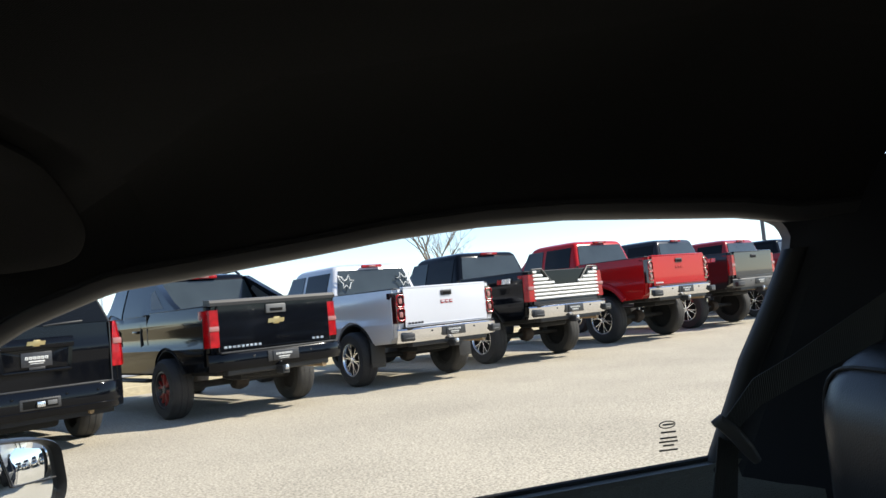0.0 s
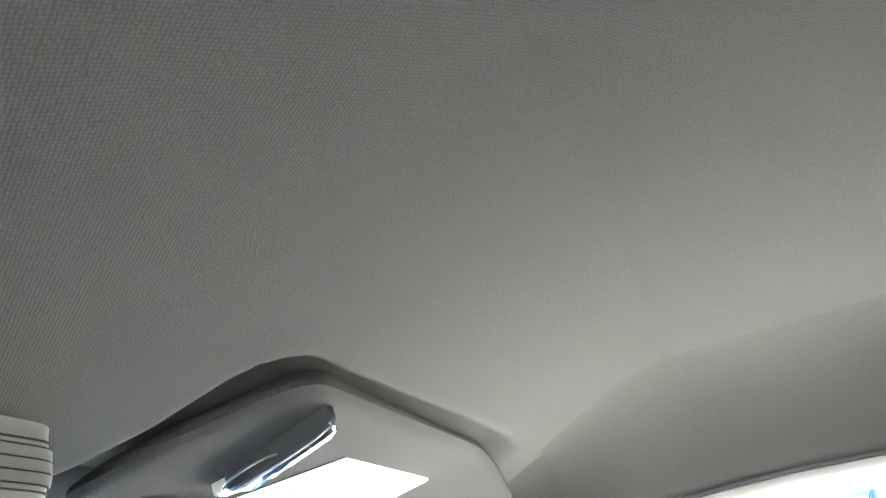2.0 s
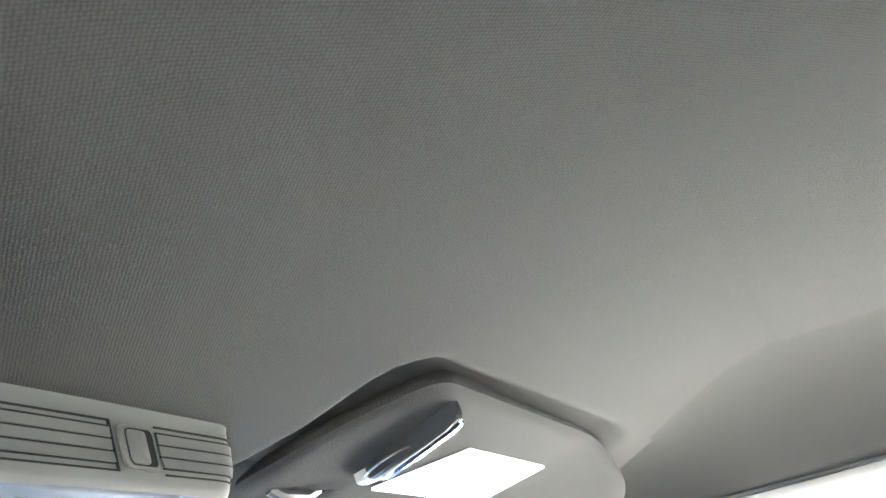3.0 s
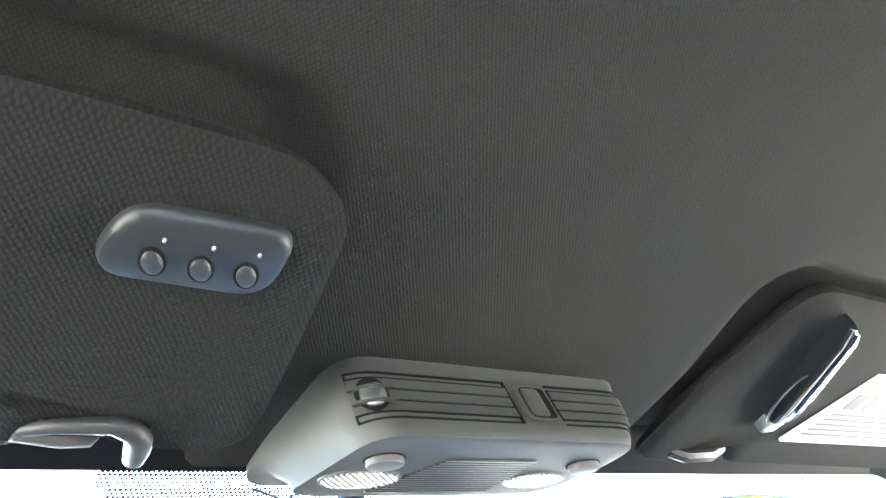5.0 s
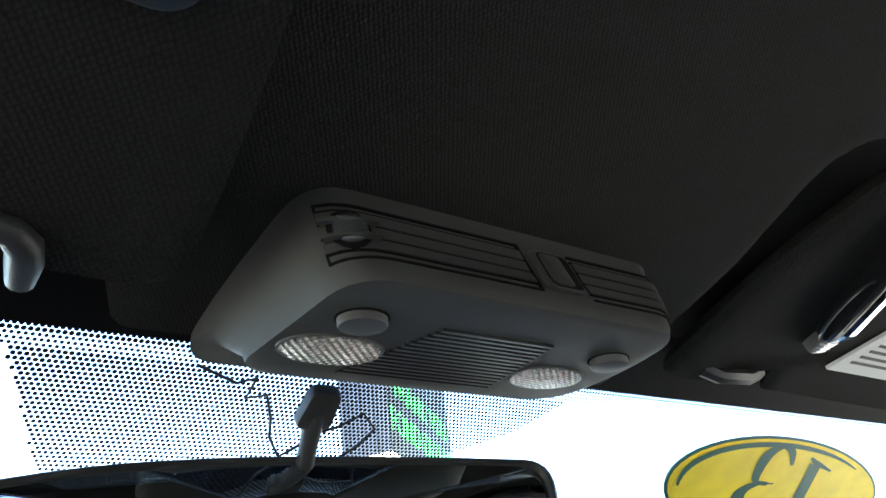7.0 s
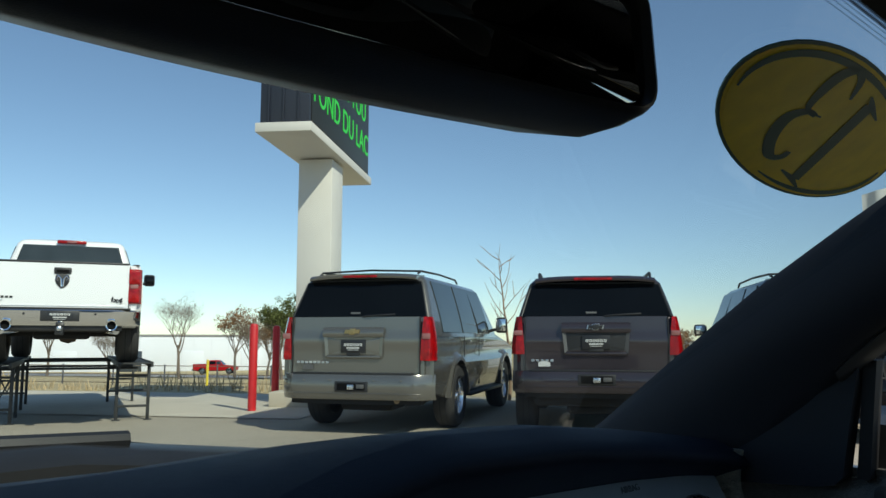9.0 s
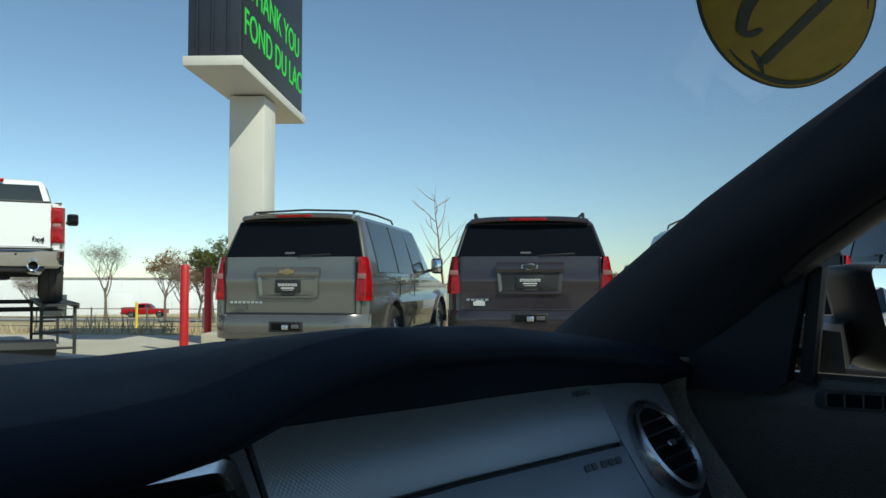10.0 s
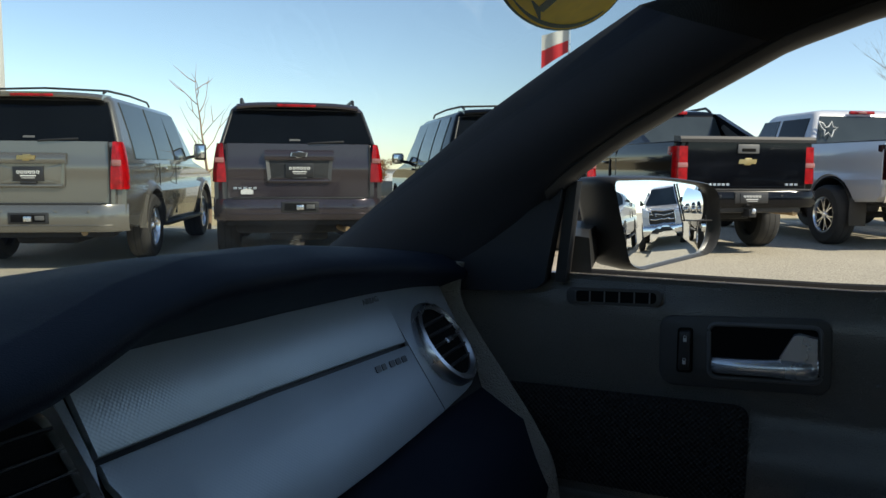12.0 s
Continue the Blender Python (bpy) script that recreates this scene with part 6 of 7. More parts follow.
    part("lower_valance", loft([[(x, -0.05 + 0.16 * (abs(x) / w) ** 4, b0 + 0.03), (x, -0.03 + 0.16 * (abs(x) / w) ** 4, b0 - 0.06), (x, 0.2, b0 - 0.05), (x, 0.2, b0 + 0.03)] for x in [w * 0.84 * (-1 + 2 * i / 10) for i in range(11)]]), "under", t)
    hz = b0 + 0.155
    hc = part("hitch_cover", box((0, -0.105, hz), (0.43, 0.03, 0.125), 0.02), "trim_black", t)
    part("hitch_opening_shade", box((0, -0.119, hz), (0.36, 0.008, 0.085), 0.006), "recess_shade", hc)
    part("hitch", box((0.0, -0.13, hz - 0.004), (0.085, 0.03, 0.06), 0.008), "satin", hc)
    part("wire_socket", box((0.12, -0.125, hz + 0.004), (0.10, 0.012, 0.05), 0.01), "grey_trim", hc)
    underbody(t, length, w, 0.36, 0.56)
    part("exhaust", tube([(0.42, 0.5, 0.44), (0.52, 0.05, 0.42), (0.56, -0.04, 0.42)], 0.035, 10), "copper_pipe", t)
    return t


def pickup(m, col, label, w=1.0, lift=0.0, wheel_r=0.41, tail_col=None, lamp="chevy", bump="chrome", style="", group="parked row", cab_col=None, length=5.85, rim="alloy", accent=None, badge=None, stickers=False, front=False, tow_mirrors=False, name_bars=0, flares=False, bars_mat="satin", mud=False):
    """A crew-cab pickup truck with an open bed."""
    global CZ
    CZ = wheel_r
    t = thing("pickup_truck", m, label, "pickup truck", group)
    pc = PAINT[col]
    tc = PAINT[tail_col] if tail_col else pc
    ra, fa = 1.25, 4.85
    zb, bed0, bed1 = 0.52 + lift, 0.85 + lift, 1.36 + lift
    r_arch = wheel_r + 0.09 + lift * 0.35
    ol = [(0.05, 0.66 + lift), (0.0, bed0), (0.01, bed1), (1.90, bed1 + 0.005), (1.93, 1.27 + lift), (4.10, 1.27 + lift), (4.75, 1.24 + lift), (length - 0.10, 1.12 + lift), (length, 1.0 + lift), (length, 0.60 + lift), (length - 0.1, zb)]
    ol += list(reversed(arc(fa, r_arch, zb))) + list(reversed(arc(ra, r_arch, zb))) + [(0.25, zb + 0.02)]
    zc0 = lift + 0.98
    side = lambda y, z: (1 - 0.045 * max(0, (z - zc0) / 0.38) ** 2 - 0.03 * max(0, (zc0 - z) / 0.4) ** 2 + (0.022 if flares == "body" else 0.012) * math.exp(-((y - ra) / 0.55) ** 2 - ((z - wheel_r - 0.3) / 0.25) ** 2)) * (1 - 0.06 * max(0, (y - length + 0.8) / 0.8) ** 2)
    part("body", prism(ol, w, side, 0.03, 0.07, [lift + q for q in (0.64, 0.74, 0.84, 0.93, 1.02, 1.10, 1.18, 1.24, 1.30)]), pc, t, smooth=34)
    part("bed_liner", box((0, 0.98, bed1 + 0.008), (2 * w - 0.34, 1.74, 0.02), 0.006), "trim_black", t)
    for sx in (-1, 1):
        part("bed_rail", box((sx * (w - 0.10), 0.97, bed1 + 0.010), (0.09, 1.84, 0.02), 0.008), "trim_black", t)
        part("cab_gap", box((sx * (w * 0.955), 1.915, 1.08 + lift), (0.06, 0.016, 0.56)), "trim_black", t)
        tail_lamp(t, sx, w * 0.985, bed1 - 0.52, bed1 - 0.05, 0.20, lamp, 0.22, -0.022, 0.012, 0.0)
        wheel(t, sx * (w - 0.14 + 0.08 * (lift > 0.05)), ra, wheel_r, rim, accent, 0.29)
        wheel(t, sx * (w - 0.14 + 0.08 * (lift > 0.05)), fa, wheel_r, rim, accent, 0.29)
        side_mirror(t, sx, w * 0.94 + (0.16 if tow_mirrors else 0.0), 3.95, 1.42 + lift, "trim_black", 1.25 if tow_mirrors else 1.0, "privacy" if tow_mirrors else "mirror")
        if flares:
            part("arch_flare", tube([(sx * (w + 0.0), y, z) for y, z in arc(ra, r_arch + 0.02, zb + 0.02)], 0.065, 8), pc if flares == "paint" else "trim_black", t)
        part("running_board", box((sx * (w - 0.02), 3.0, 0.46 + lift * 0.6), (0.14, 2.2, 0.05), 0.02), "trim_black", t)
        if mud:
            part("mud_flap", box((sx * (w - 0.12), ra - wheel_r - 0.09, 0.44 + lift * 0.5), (0.26, 0.015, 0.40), 0.005), "trim_black", t)
        part("wheel_well", loft([[(sx * a, ra + (y - ra) * 0.985, wheel_r + (z - wheel_r) * 0.985) for a in (w - 0.34, w - 0.012)] + [(sx * a, ra + (y - ra) * 0.95, wheel_r + (z - wheel_r) * 0.95) for a in (w - 0.012, w - 0.34)] for y, z in arc(ra, r_arch, zb, 14)]), "under", t)
    h = House(1.95, 4.15, 2.14, 3.50, 1.24 + lift, 1.91 + lift, w * 0.93, w * 0.74)
    part("cab", h.mesh(), PAINT[cab_col] if cab_col else pc, t, smooth=55)
    rw = part("rear_window", grid_patch(h.rear, -0.88, 0.88, flat(0.14), flat(0.86), 8, 4, 0.012), "clear_window" if style != "dark" else "privacy", t, "tinted cab rear window")
    for sx in (-1, 1):
        for ya, yb in ((2.20, 3.05), (3.10, 3.85)):
            part("side_window", grid_patch(lambda s, tq, d, sx=sx, yb=yb: h.side(sx, s - 0.25 * tq * (yb > 3.5) * (s - ya) / (yb - ya), tq, d), ya, yb - 0.05, flat(0.16), flat(0.82), 4, 4, 0.010), "privacy" if yb < 3.5 else "clear_window", t)
            part("door_handle", box((sx * (w * side(ya, 1.12 + lift) + 0.004), ya + 0.12, 1.12 + lift), (0.035, 0.20, 0.04), 0.012), "chrome" if badge == "gmc" else pc, t)
            part("door_gap", loft([[(sx * (w * side(ya - 0.06, z) + a), ya - 0.06 + b, z) for a, b in ((0.0022, -0.004), (0.0022, 0.004), (-0.02, 0.004), (-0.02, -0.004))] for z in [0.57 + lift + 0.066 * k for k in range(11)]]), "trim_black", t)
    part("windscreen", grid_patch(h.front, -0.88, 0.88, flat(0.08), flat(0.93), 6, 4, 0.012), "clear_window", t)
    bl = part("brake_lamp", box((0, 2.08, 1.875 + lift), (0.42, 0.05, 0.055), 0.015), "tail_red", t)
    part("cargo_lens", box((0.0, 2.052, 1.875 + lift), (0.14, 0.012, 0.03), 0.004), "tail_clear", bl)
    # tailgate
    hw = w - 0.185
    if style == "louvre":
        gate = part("tailgate", box((0, 0.03, bed0 - 0.04), (2 * hw, 0.06, 0.12), 0.012), "trim_black", t, "louvred tailgate with a notched top")
        n = 8
        for k in range(n):
            z = bed0 + 0.0 + (bed1 - bed0 + 0.02) * (k + 0.5) / n
            cut = 0.0 if k < 4 else 0.30 + 0.14 * (k - 4)
            for sx in ((-1, 1) if cut else (0,)):
                x0, x1 = (-hw, hw) if not sx else ((sx * hw, sx * cut) if sx > 0 else (-hw, -cut))
                part("louvre", box(((x0 + x1) / 2, -0.005, z), (abs(x1 - x0), 0.05, 0.042), 0.010, 2, (-25, 0, 0)), "paper", gate, "white louvre slat")
        part("gate_frame", tube([(-hw, 0.0, bed0), (-hw, 0.0, bed1 + 0.04), (-0.72 * hw, 0.0, bed1 + 0.04), (-0.30, 0.0, bed0 + 0.24), (0.30, 0.0, bed0 + 0.24), (0.72 * hw, 0.0, bed1 + 0.04), (hw, 0.0, bed1 + 0.04), (hw, 0.0, bed0)], 0.022, 8), "trim_black", gate)
    else:
        gate = part("tailgate", grid_patch(lambda s, z, d: (s, -0.008 + 0.02 * max(0, (abs(z - bed1 + 0.26) - 0.2)) - d, z), -hw, hw, flat(bed0 - 0.13), flat(bed1 + 0.015), 8, 8, 0.016), tc, t, "tailgate with a handle in its middle")
        part("gate_cap", box((0, 0.02, bed1 + 0.012), (2 * hw, 0.10, 0.03), 0.010), "trim_black" if style in ("avalanche", "white") else tc, gate)
        wide = style == "avalanche"
        part("gate_handle", box((0, -0.032, bed1 - 0.08 - 0.02 * (not wide)), (0.30 if wide else 0.21, 0.03, 0.12 if wide else 0.085), 0.016), "grey_trim" if style == "avalanche" else "trim_black", gate)
        part("handle_slot_shade", box((0, -0.048, bed1 - 0.095 - 0.01 * (not wide)), (0.19 if wide else 0.15, 0.012, 0.04), 0.006), "recess_shade", gate)
        part("gate_crease", box((0, -0.026, bed0 - 0.05), (2 * hw * 0.96, 0.012, 0.012), 0.004), tc, gate)
    zc = bed1 - 0.24
    if badge == "bow":
        bow_badge(gate, 0, -0.030, zc, 0.24, "gold")
    elif badge == "gmc":
        letters(gate, -0.13, 0.13, -0.030, zc, 0.052, 3, "tail_red")
        letters(gate, -0.12, 0.14, -0.0335, zc + 0.004, 0.022, 3, tc, "badge_inset")
    elif badge == "ram":
        text_mesh("drive_lettering", "4x4", 0.115, "trim_black", gate, Matrix(((1, 0.25, 0, 0.66), (0, 0, -1, -0.030), (0, 0.8, 0, bed0 + 0.035), (0, 0, 0, 1))), 0.003, bold=0.004)
        letters(gate, -0.86, -0.56, -0.030, bed0 + 0.055, 0.028, 6, "trim_black")
        part("badge_bar", box((-0.77, -0.030, bed0 + 0.015), (0.18, 0.006, 0.014), 0.002, 1), "satin", gate)
        for sx in (-1, 1):
            part("exhaust_tip", lathe([(0.052, 0.02), (0.056, -0.03), (0.070, -0.035), (0.072, 0.14), (0.052, 0.14), (0.052, 0.02)], 20, "y", False), "chrome", t).matrix_local = Matrix.Translation((sx * 0.62, -0.15, 0.545 + lift))
            part("pipe_mouth", lathe([(0.001, 0.0), (0.053, 0.0), (0.053, 0.01), (0.001, 0.01)], 16, "y"), "recess_shade", t).matrix_local = Matrix.Translation((sx * 0.62, -0.13, 0.545 + lift))
        shield_b = part("badge", slab(rounded([(-0.085, 0.085), (0.085, 0.085), (0.085, -0.03), (0.0, -0.115), (-0.085, -0.03)], 0.05, 6), plane_at((0, -0.024, zc + 0.01), (1, 0, 0), (0, 0, 1)), 0.016, 0.005), "trim_black", gate, "dark and chrome shield badge")
        for sx in (-1, 1):
            part("badge_curl", tube([(sx * 0.012, -0.046, zc - 0.07), (sx * 0.018, -0.046, zc + 0.03), (sx * 0.050, -0.046, zc + 0.072), (sx * 0.072, -0.046, zc + 0.035), (sx * 0.055, -0.046, zc + 0.0), (sx * 0.042, -0.046, zc + 0.025)], [0.012, 0.014, 0.014, 0.013, 0.011, 0.006], 8), "chrome", shield_b)
        part("roof_fin", loft([[(x * (1 - f), 3.0 + 0.16 * f - 0.20 * q * (1 - 0.7 * f), 1.90 + lift + 0.09 * f) for x, q in ((-0.03, 0), (0.03, 0), (0.012, 1), (-0.012, 1))] for f in (0.0, 0.5, 0.95)]), "trim_black", t)
    if name_bars:
        letters(gate, -hw + 0.04, -hw + 0.04 + 0.060 * name_bars, -0.030, bed0 - 0.02, 0.030, name_bars, bars_mat)
    for sx in (-1, 1):
        part("gate_gap", box((sx * (hw + 0.008), -0.0, bed1 - 0.30), (0.012, 0.03, 0.56)), "trim_black", t)
    if style == "avalanche":
        ztop = 1.87 + lift
        sx_at = lambda z, a: w * (0.945 - 0.17 * (z - bed1) / (ztop - bed1)) - a
        for sx in (-1, 1):
            sail = part("sail_pillar", loft([[(sx * sx_at(z, a), y, z) for y, z in ((0.98, bed1), (1.06, bed1 + 0.045), (1.30, bed1 + 0.13), (2.10, ztop), (2.24, ztop), (2.24, bed1))] for a in (0.0, 0.09)]), pc, t, "sloping black sail pillar behind the cab")
            for a in (0.092, -0.004):
                part("pillar_trim", loft([[(sx * sx_at(z, a + q), y, z) for y, z in ((1.42, bed1 + 0.06), (1.92, bed1 + 0.34), (2.02, bed1 + 0.30), (1.86, bed1 + 0.06))] for q in (0.0, 0.006)]), "grey_trim", sail, "grey plastic triangle")
            part("roof_rail", tube([(sx * 0.66, 2.2, 1.90 + lift), (sx * 0.66, 2.35, 1.97 + lift), (sx * 0.66, 3.6, 1.96 + lift)], 0.02, 8), "trim_black", t)
        part("gate_spoiler", loft([[(x, y, bed1 + z) for y, z in ((-0.05, 0.0), (-0.055, 0.04), (-0.03, 0.075), (0.14, 0.085), (0.14, 0.0))] for x in (-w * 0.93, -w * 0.5, 0, w * 0.5, w * 0.93)]), "trim_black", gate, "black grained tailgate cap")
        part("bed_cover", box((0, 1.0, bed1 - 0.02), (2 * w - 0.2, 1.75, 0.04), 0.01), "trim_black", t)
        letters(gate, 0.52, 0.72, -0.030, bed0 - 0.02, 0.03, 3, "satin")
    if style == "louvre" or (col == "charcoal" and not front):
        for k, mt in enumerate(("tail_red", "satin", "satin")):
            part("side_decal", loft([[(-w * 0.985 - a, y, z) for y, z in ((0.75 - 0.13 * k, bed1 - 0.17), (0.64 - 0.13 * k, bed1 - 0.17), (0.62 - 0.13 * k, bed1 - 0.08), (0.73 - 0.13 * k, bed1 - 0.08))] for a in (-0.02, 0.012)]), mt, t)
    if stickers:
        for sx in (-1, 1):
            o = [(-0.16, 0.13), (-0.09, 0.10), (-0.05, 0.03), (0.0, 0.05), (0.06, 0.13), (0.07, 0.04), (0.15, 0.03), (0.08, -0.01), (0.03, -0.12), (-0.02, -0.05), (-0.09, -0.10), (-0.07, -0.02), (-0.12, 0.03), (-0.16, 0.13)]
            pl = plane_at((sx * 0.60, 1.985, 1.60 + lift), (1, 0, 0), (0, 0.25, 1))
            part("window_decal", tube([pl(-a * sx, b, 0.012) for a, b in o], 0.011, 6), "paper", rw, "white outline bird sticker")
    # bumper
    bm_mat = {"chrome": "chrome", "body": pc, "grey": "grey_trim"}[bump]
    b = bumper(t, w * 0.98, 0.60 + lift - 0.06, 0.80 + lift - 0.05, bm_mat, -0.14, corner=0.12, lean=0.0 if bump == "body" else 0.022)
    for sx in (-1, 1):
        if bump != "body" and badge != "ram":
            foot = part("corner_step", box((sx * w * 0.865, -0.125, 0.625 + lift), (w * 0.21, 0.10, 0.115), 0.02, 2, (0, 0, sx * 12)), "trim_black", b, "black step cut into the bumper's corner")
            part("step_grip", box((sx * w * 0.855, -0.178, 0.610 + lift), (w * 0.15, 0.012, 0.014), 0.003, 1, (0, 0, sx * 12)), "grey_trim", foot)
        part("parking_sensor", lathe([(0.001, -0.006), (0.014, -0.004), (0.016, 0.004), (0.001, 0.004)], 12, "y"), "trim_black", b).matrix_local = Matrix.Translation((sx * w * 0.42, -0.148, 0.69 + lift))
    part("valance", box((0, 0.02, 0.515 + lift), (w * 1.5, 0.16, 0.09), 0.02), "trim_black", b)
    part("step_pad", box((0, -0.05, 0.765 + lift), (w * 1.7, 0.16, 0.02), 0.006), "trim_black", b)
    part("plate_recess", box((0, -0.145, 0.665 + lift), (0.46, 0.03, 0.14), 0.01), "trim_black", b)
    plate(b, 0, -0.165, 0.665 + lift, 0.32, 0.13)
    part("hitch", box((0.0, -0.10, 0.47 + lift), (0.10, 0.20, 0.10), 0.01), "trim_black", t)
    part("tow_ball", box((0.0, -0.20, 0.50 + lift), (0.06, 0.06, 0.07), 0.02), "satin", t)
    part("exhaust", tube([(0.55, 0.8, 0.50 + lift), (0.62, 0.2, 0.48 + lift), (0.68, -0.05, 0.47 + lift)], 0.045, 10), "chrome" if badge == "ram" else "copper_pipe", t)
    if badge == "ram":
        part("exhaust", tube([(-0.55, 0.8, 0.50 + lift), (-0.62, 0.2, 0.48 + lift), (-0.68, -0.05, 0.47 + lift)], 0.045, 10), "chrome", t)
    underbody(t, length, w, 0.46 + lift, 0.70 + lift)
    if front:
        part("grille", box((0, length + 0.01, 0.92 + lift), (1.25, 0.06, 0.34), 0.04), "trim_black", t)
        part("grille_frame", tube([(x, length + 0.04, z + lift) for x, z in rounded([(-0.64, 0.74), (0.64, 0.74), (0.60, 1.10), (-0.60, 1.10)], 0.08) + [(-0.64, 0.90)]], 0.022, 8), "chrome", t)
        for z in (0.86, 0.98):
            part("grille_bar", box((0, length + 0.045, z + lift), (1.15, 0.03, 0.025), 0.008), "chrome", t)
        for sx in (-1, 1):
            part("head_lamp", box((sx * 0.78, length - 0.06, 0.98 + lift), (0.30, 0.16, 0.20), 0.04), "lamp_white", t)
            part("fog_lamp", box((sx * 0.72, length + 0.06, 0.56 + lift), (0.16, 0.05, 0.09), 0.02), "lamp_white", t)
        part("front_bumper", box((0, length + 0.02, 0.60 + lift), (1.92, 0.22, 0.24), 0.05, 3), "chrome", t)
        part("lower_grille", box((0, length + 0.12, 0.57 + lift), (0.95, 0.04, 0.12), 0.02), "trim_black", t)
        part("bonnet_ridge", loft([[(sx * 0.62, y, z + lift), (sx * 0.50, y, z + 0.045 + lift), (-sx * 0.50, y, z + 0.045 + lift), (-sx * 0.62, y, z + lift)] for sx, y, z in ((1, 4.2, 1.235), (1, 4.8, 1.225), (1, 5.6, 1.13))], closed=True), pc, t)
    CZ = 0.4
    return t

# ---- the lot: a row of parked cars, seen in its own axes ----
ROW_AZ, ROW_D = radians(52.97), 9.408
GROUND = -0.10
ROW_N = Vector((math.sin(ROW_AZ), math.cos(ROW_AZ), 0))
ROW_R = Vector((math.cos(ROW_AZ), -math.sin(ROW_AZ), 0))


def in_row(u, v, z=0.0, turn=0.0):
    """A pose in the row's axes: u along it to the right, v away from the camera."""
    p = ROW_R * (u - 0.037) + ROW_N * (ROW_D + v)
    return pose(p.x, p.y, GROUND + z, 0, 0, -math.degrees(ROW_AZ) + turn)


M["asphalt"] = material("pale_asphalt", (0.37, 0.33, 0.26), 0.9, vary=0.10, vary_scale=0.5, bump=0.3, bump_scale=110, bump_dist=0.003, speck=0.42, speck_scale=48)
M["concrete"] = material("concrete_slab", (0.55, 0.50, 0.41), 0.85, vary=0.10, vary_scale=0.8, bump=0.3, bump_scale=80, bump_dist=0.003, speck=0.1, speck_scale=60)
M["meadow"] = material("dry_grass", (0.46, 0.37, 0.21), 0.95, vary=0.25, vary_scale=0.12, bump=0.8, bump_scale=6, bump_dist=0.05, speck=0.3, speck_scale=8)
M["far_road"] = material("far_road", (0.30, 0.29, 0.28), 0.9, vary=0.05)


def fall(v):
    """The land drops away behind the row."""
    return interp(v, (-400, 9.0, 14.0, 40.0, 90.0, 400.0, 2500.0), (0, 0, -0.5, -2.0, -3.4, -4.0, -6.0))


ground = thing("ground", pose(0, 0, 0), "pale worn asphalt of the car lot with dry grass beyond", "ground", kind="structure")


def strip(name, v0s, us, mat, dz=0.0):
    bm = bmesh.new()
    rows_v = []
    for v in v0s:
        rows_v.append([bm.verts.new(in_row(u, v, fall(v) + dz).translation) for u in us])
    for a, b in zip(rows_v, rows_v[1:]):
        for i in range(len(us) - 1):
            bm.faces.new((a[i], a[i + 1], b[i + 1], b[i]))
    return part(name, bm, mat, ground, smooth=60)


U = [-2500, -600, -200, -80, -40, -20, 0, 20, 40, 80, 200, 600, 2500]
strip("asphalt_sheet", [-2500, -300, -60, -10, 0, 5, 6.6], U, "asphalt")
strip("grass_sheet", [6.6, 9.0, 11.5, 14, 20, 30, 40, 60, 90, 150, 400, 2500], U, "meadow")
strip("road_sheet", [62, 66, 72], [-300, -100, 0, 100, 300], "far_road", 0.06)
strip("slab", [1.6, 4.0, 6.4], [-22, -14, -9, -4.2], "concrete", 0.012)

# the row, from the far left
ram = pickup(pose(3.13, 10.62, GROUND + 0.83, 0, 0, -20.3) @ Matrix.Scale(0.95, 4), "white", "white pickup truck raised on a steel display ramp", badge="ram", style="white", lamp="ram", bump="chrome", lift=-0.03, wheel_r=0.42, name_bars=0, tow_mirrors=True)
suv(in_row(-2.90, -0.02, 0.0, -5.5), "suburban", "pewter grey long estate wagon with roof bars", 1.01, 5.65, 2.005, 0.41, 3.30, "bars", badge="gold", name_bars=8, arch_flare=True, tow_mirrors=True)
suv(in_row(0.0, 0.0), "tahoe", "dark grey-brown estate wagon parked in the row", 1.0, 5.18, 1.945, 0.40, 2.95, "fins", trim="trim_black", badge="chrome", name_bars=5, up=0.055)
suv(in_row(2.74, 0.0), "black", "black estate wagon with roof bars in the row", 1.0, 5.13, 1.92, 0.40, 2.95, "bars", badge="gold", name_bars=5)
def sized(u, v, turn, k):
    """A pose in the row for a vehicle of its own size and turn."""
    return in_row(u, v, 0.0, turn) @ Matrix.Scale(k, 4)


pickup(sized(5.84, 0.05, -2, 1.04), "black", "black pickup truck with sail pillars and red-spoked wheels", badge="bow", style="avalanche", bump="body", rim="dark_rim", accent="red_rim", lift=0.09, name_bars=9, length=5.62)
pickup(sized(9.07, 0.0, -6, 1.05), "silver", "silver pickup truck with white bird stickers on its rear window", badge="gmc", lamp="ring", bump="chrome", stickers=True, lift=0.13, wheel_r=0.44, name_bars=5, bars_mat="trim_black", mud=True)
pickup(sized(12.35, 0.0, -7, 1.08), "black", "black pickup truck with a white louvred tailgate", badge=None, style="louvre", bump="chrome", lift=0.23, wheel_r=0.46)
pickup(sized(16.45, -0.1, -8, 1.12), "red", "bright red lifted pickup truck with wide wheel arches", badge="gmc", lamp="ring", bump="chrome", lift=0.33, wheel_r=0.49, flares="paint", name_bars=4)
pickup(sized(20.5, 0.0, -5, 1.12), "charcoal", "charcoal lifted pickup truck parked in the row", badge=None, bump="grey", lift=0.34, wheel_r=0.47)
pickup(sized(24.6, 0.0, -5, 1.12), "darkred", "dark red pickup truck parked in the row", badge=None, bump="chrome", lift=0.30, wheel_r=0.46)
pickup(sized(28.4, 0.0, -5, 1.12), "black", "black pickup truck at the far end of the row", badge=None, bump="chrome", lift=0.30, wheel_r=0.45)


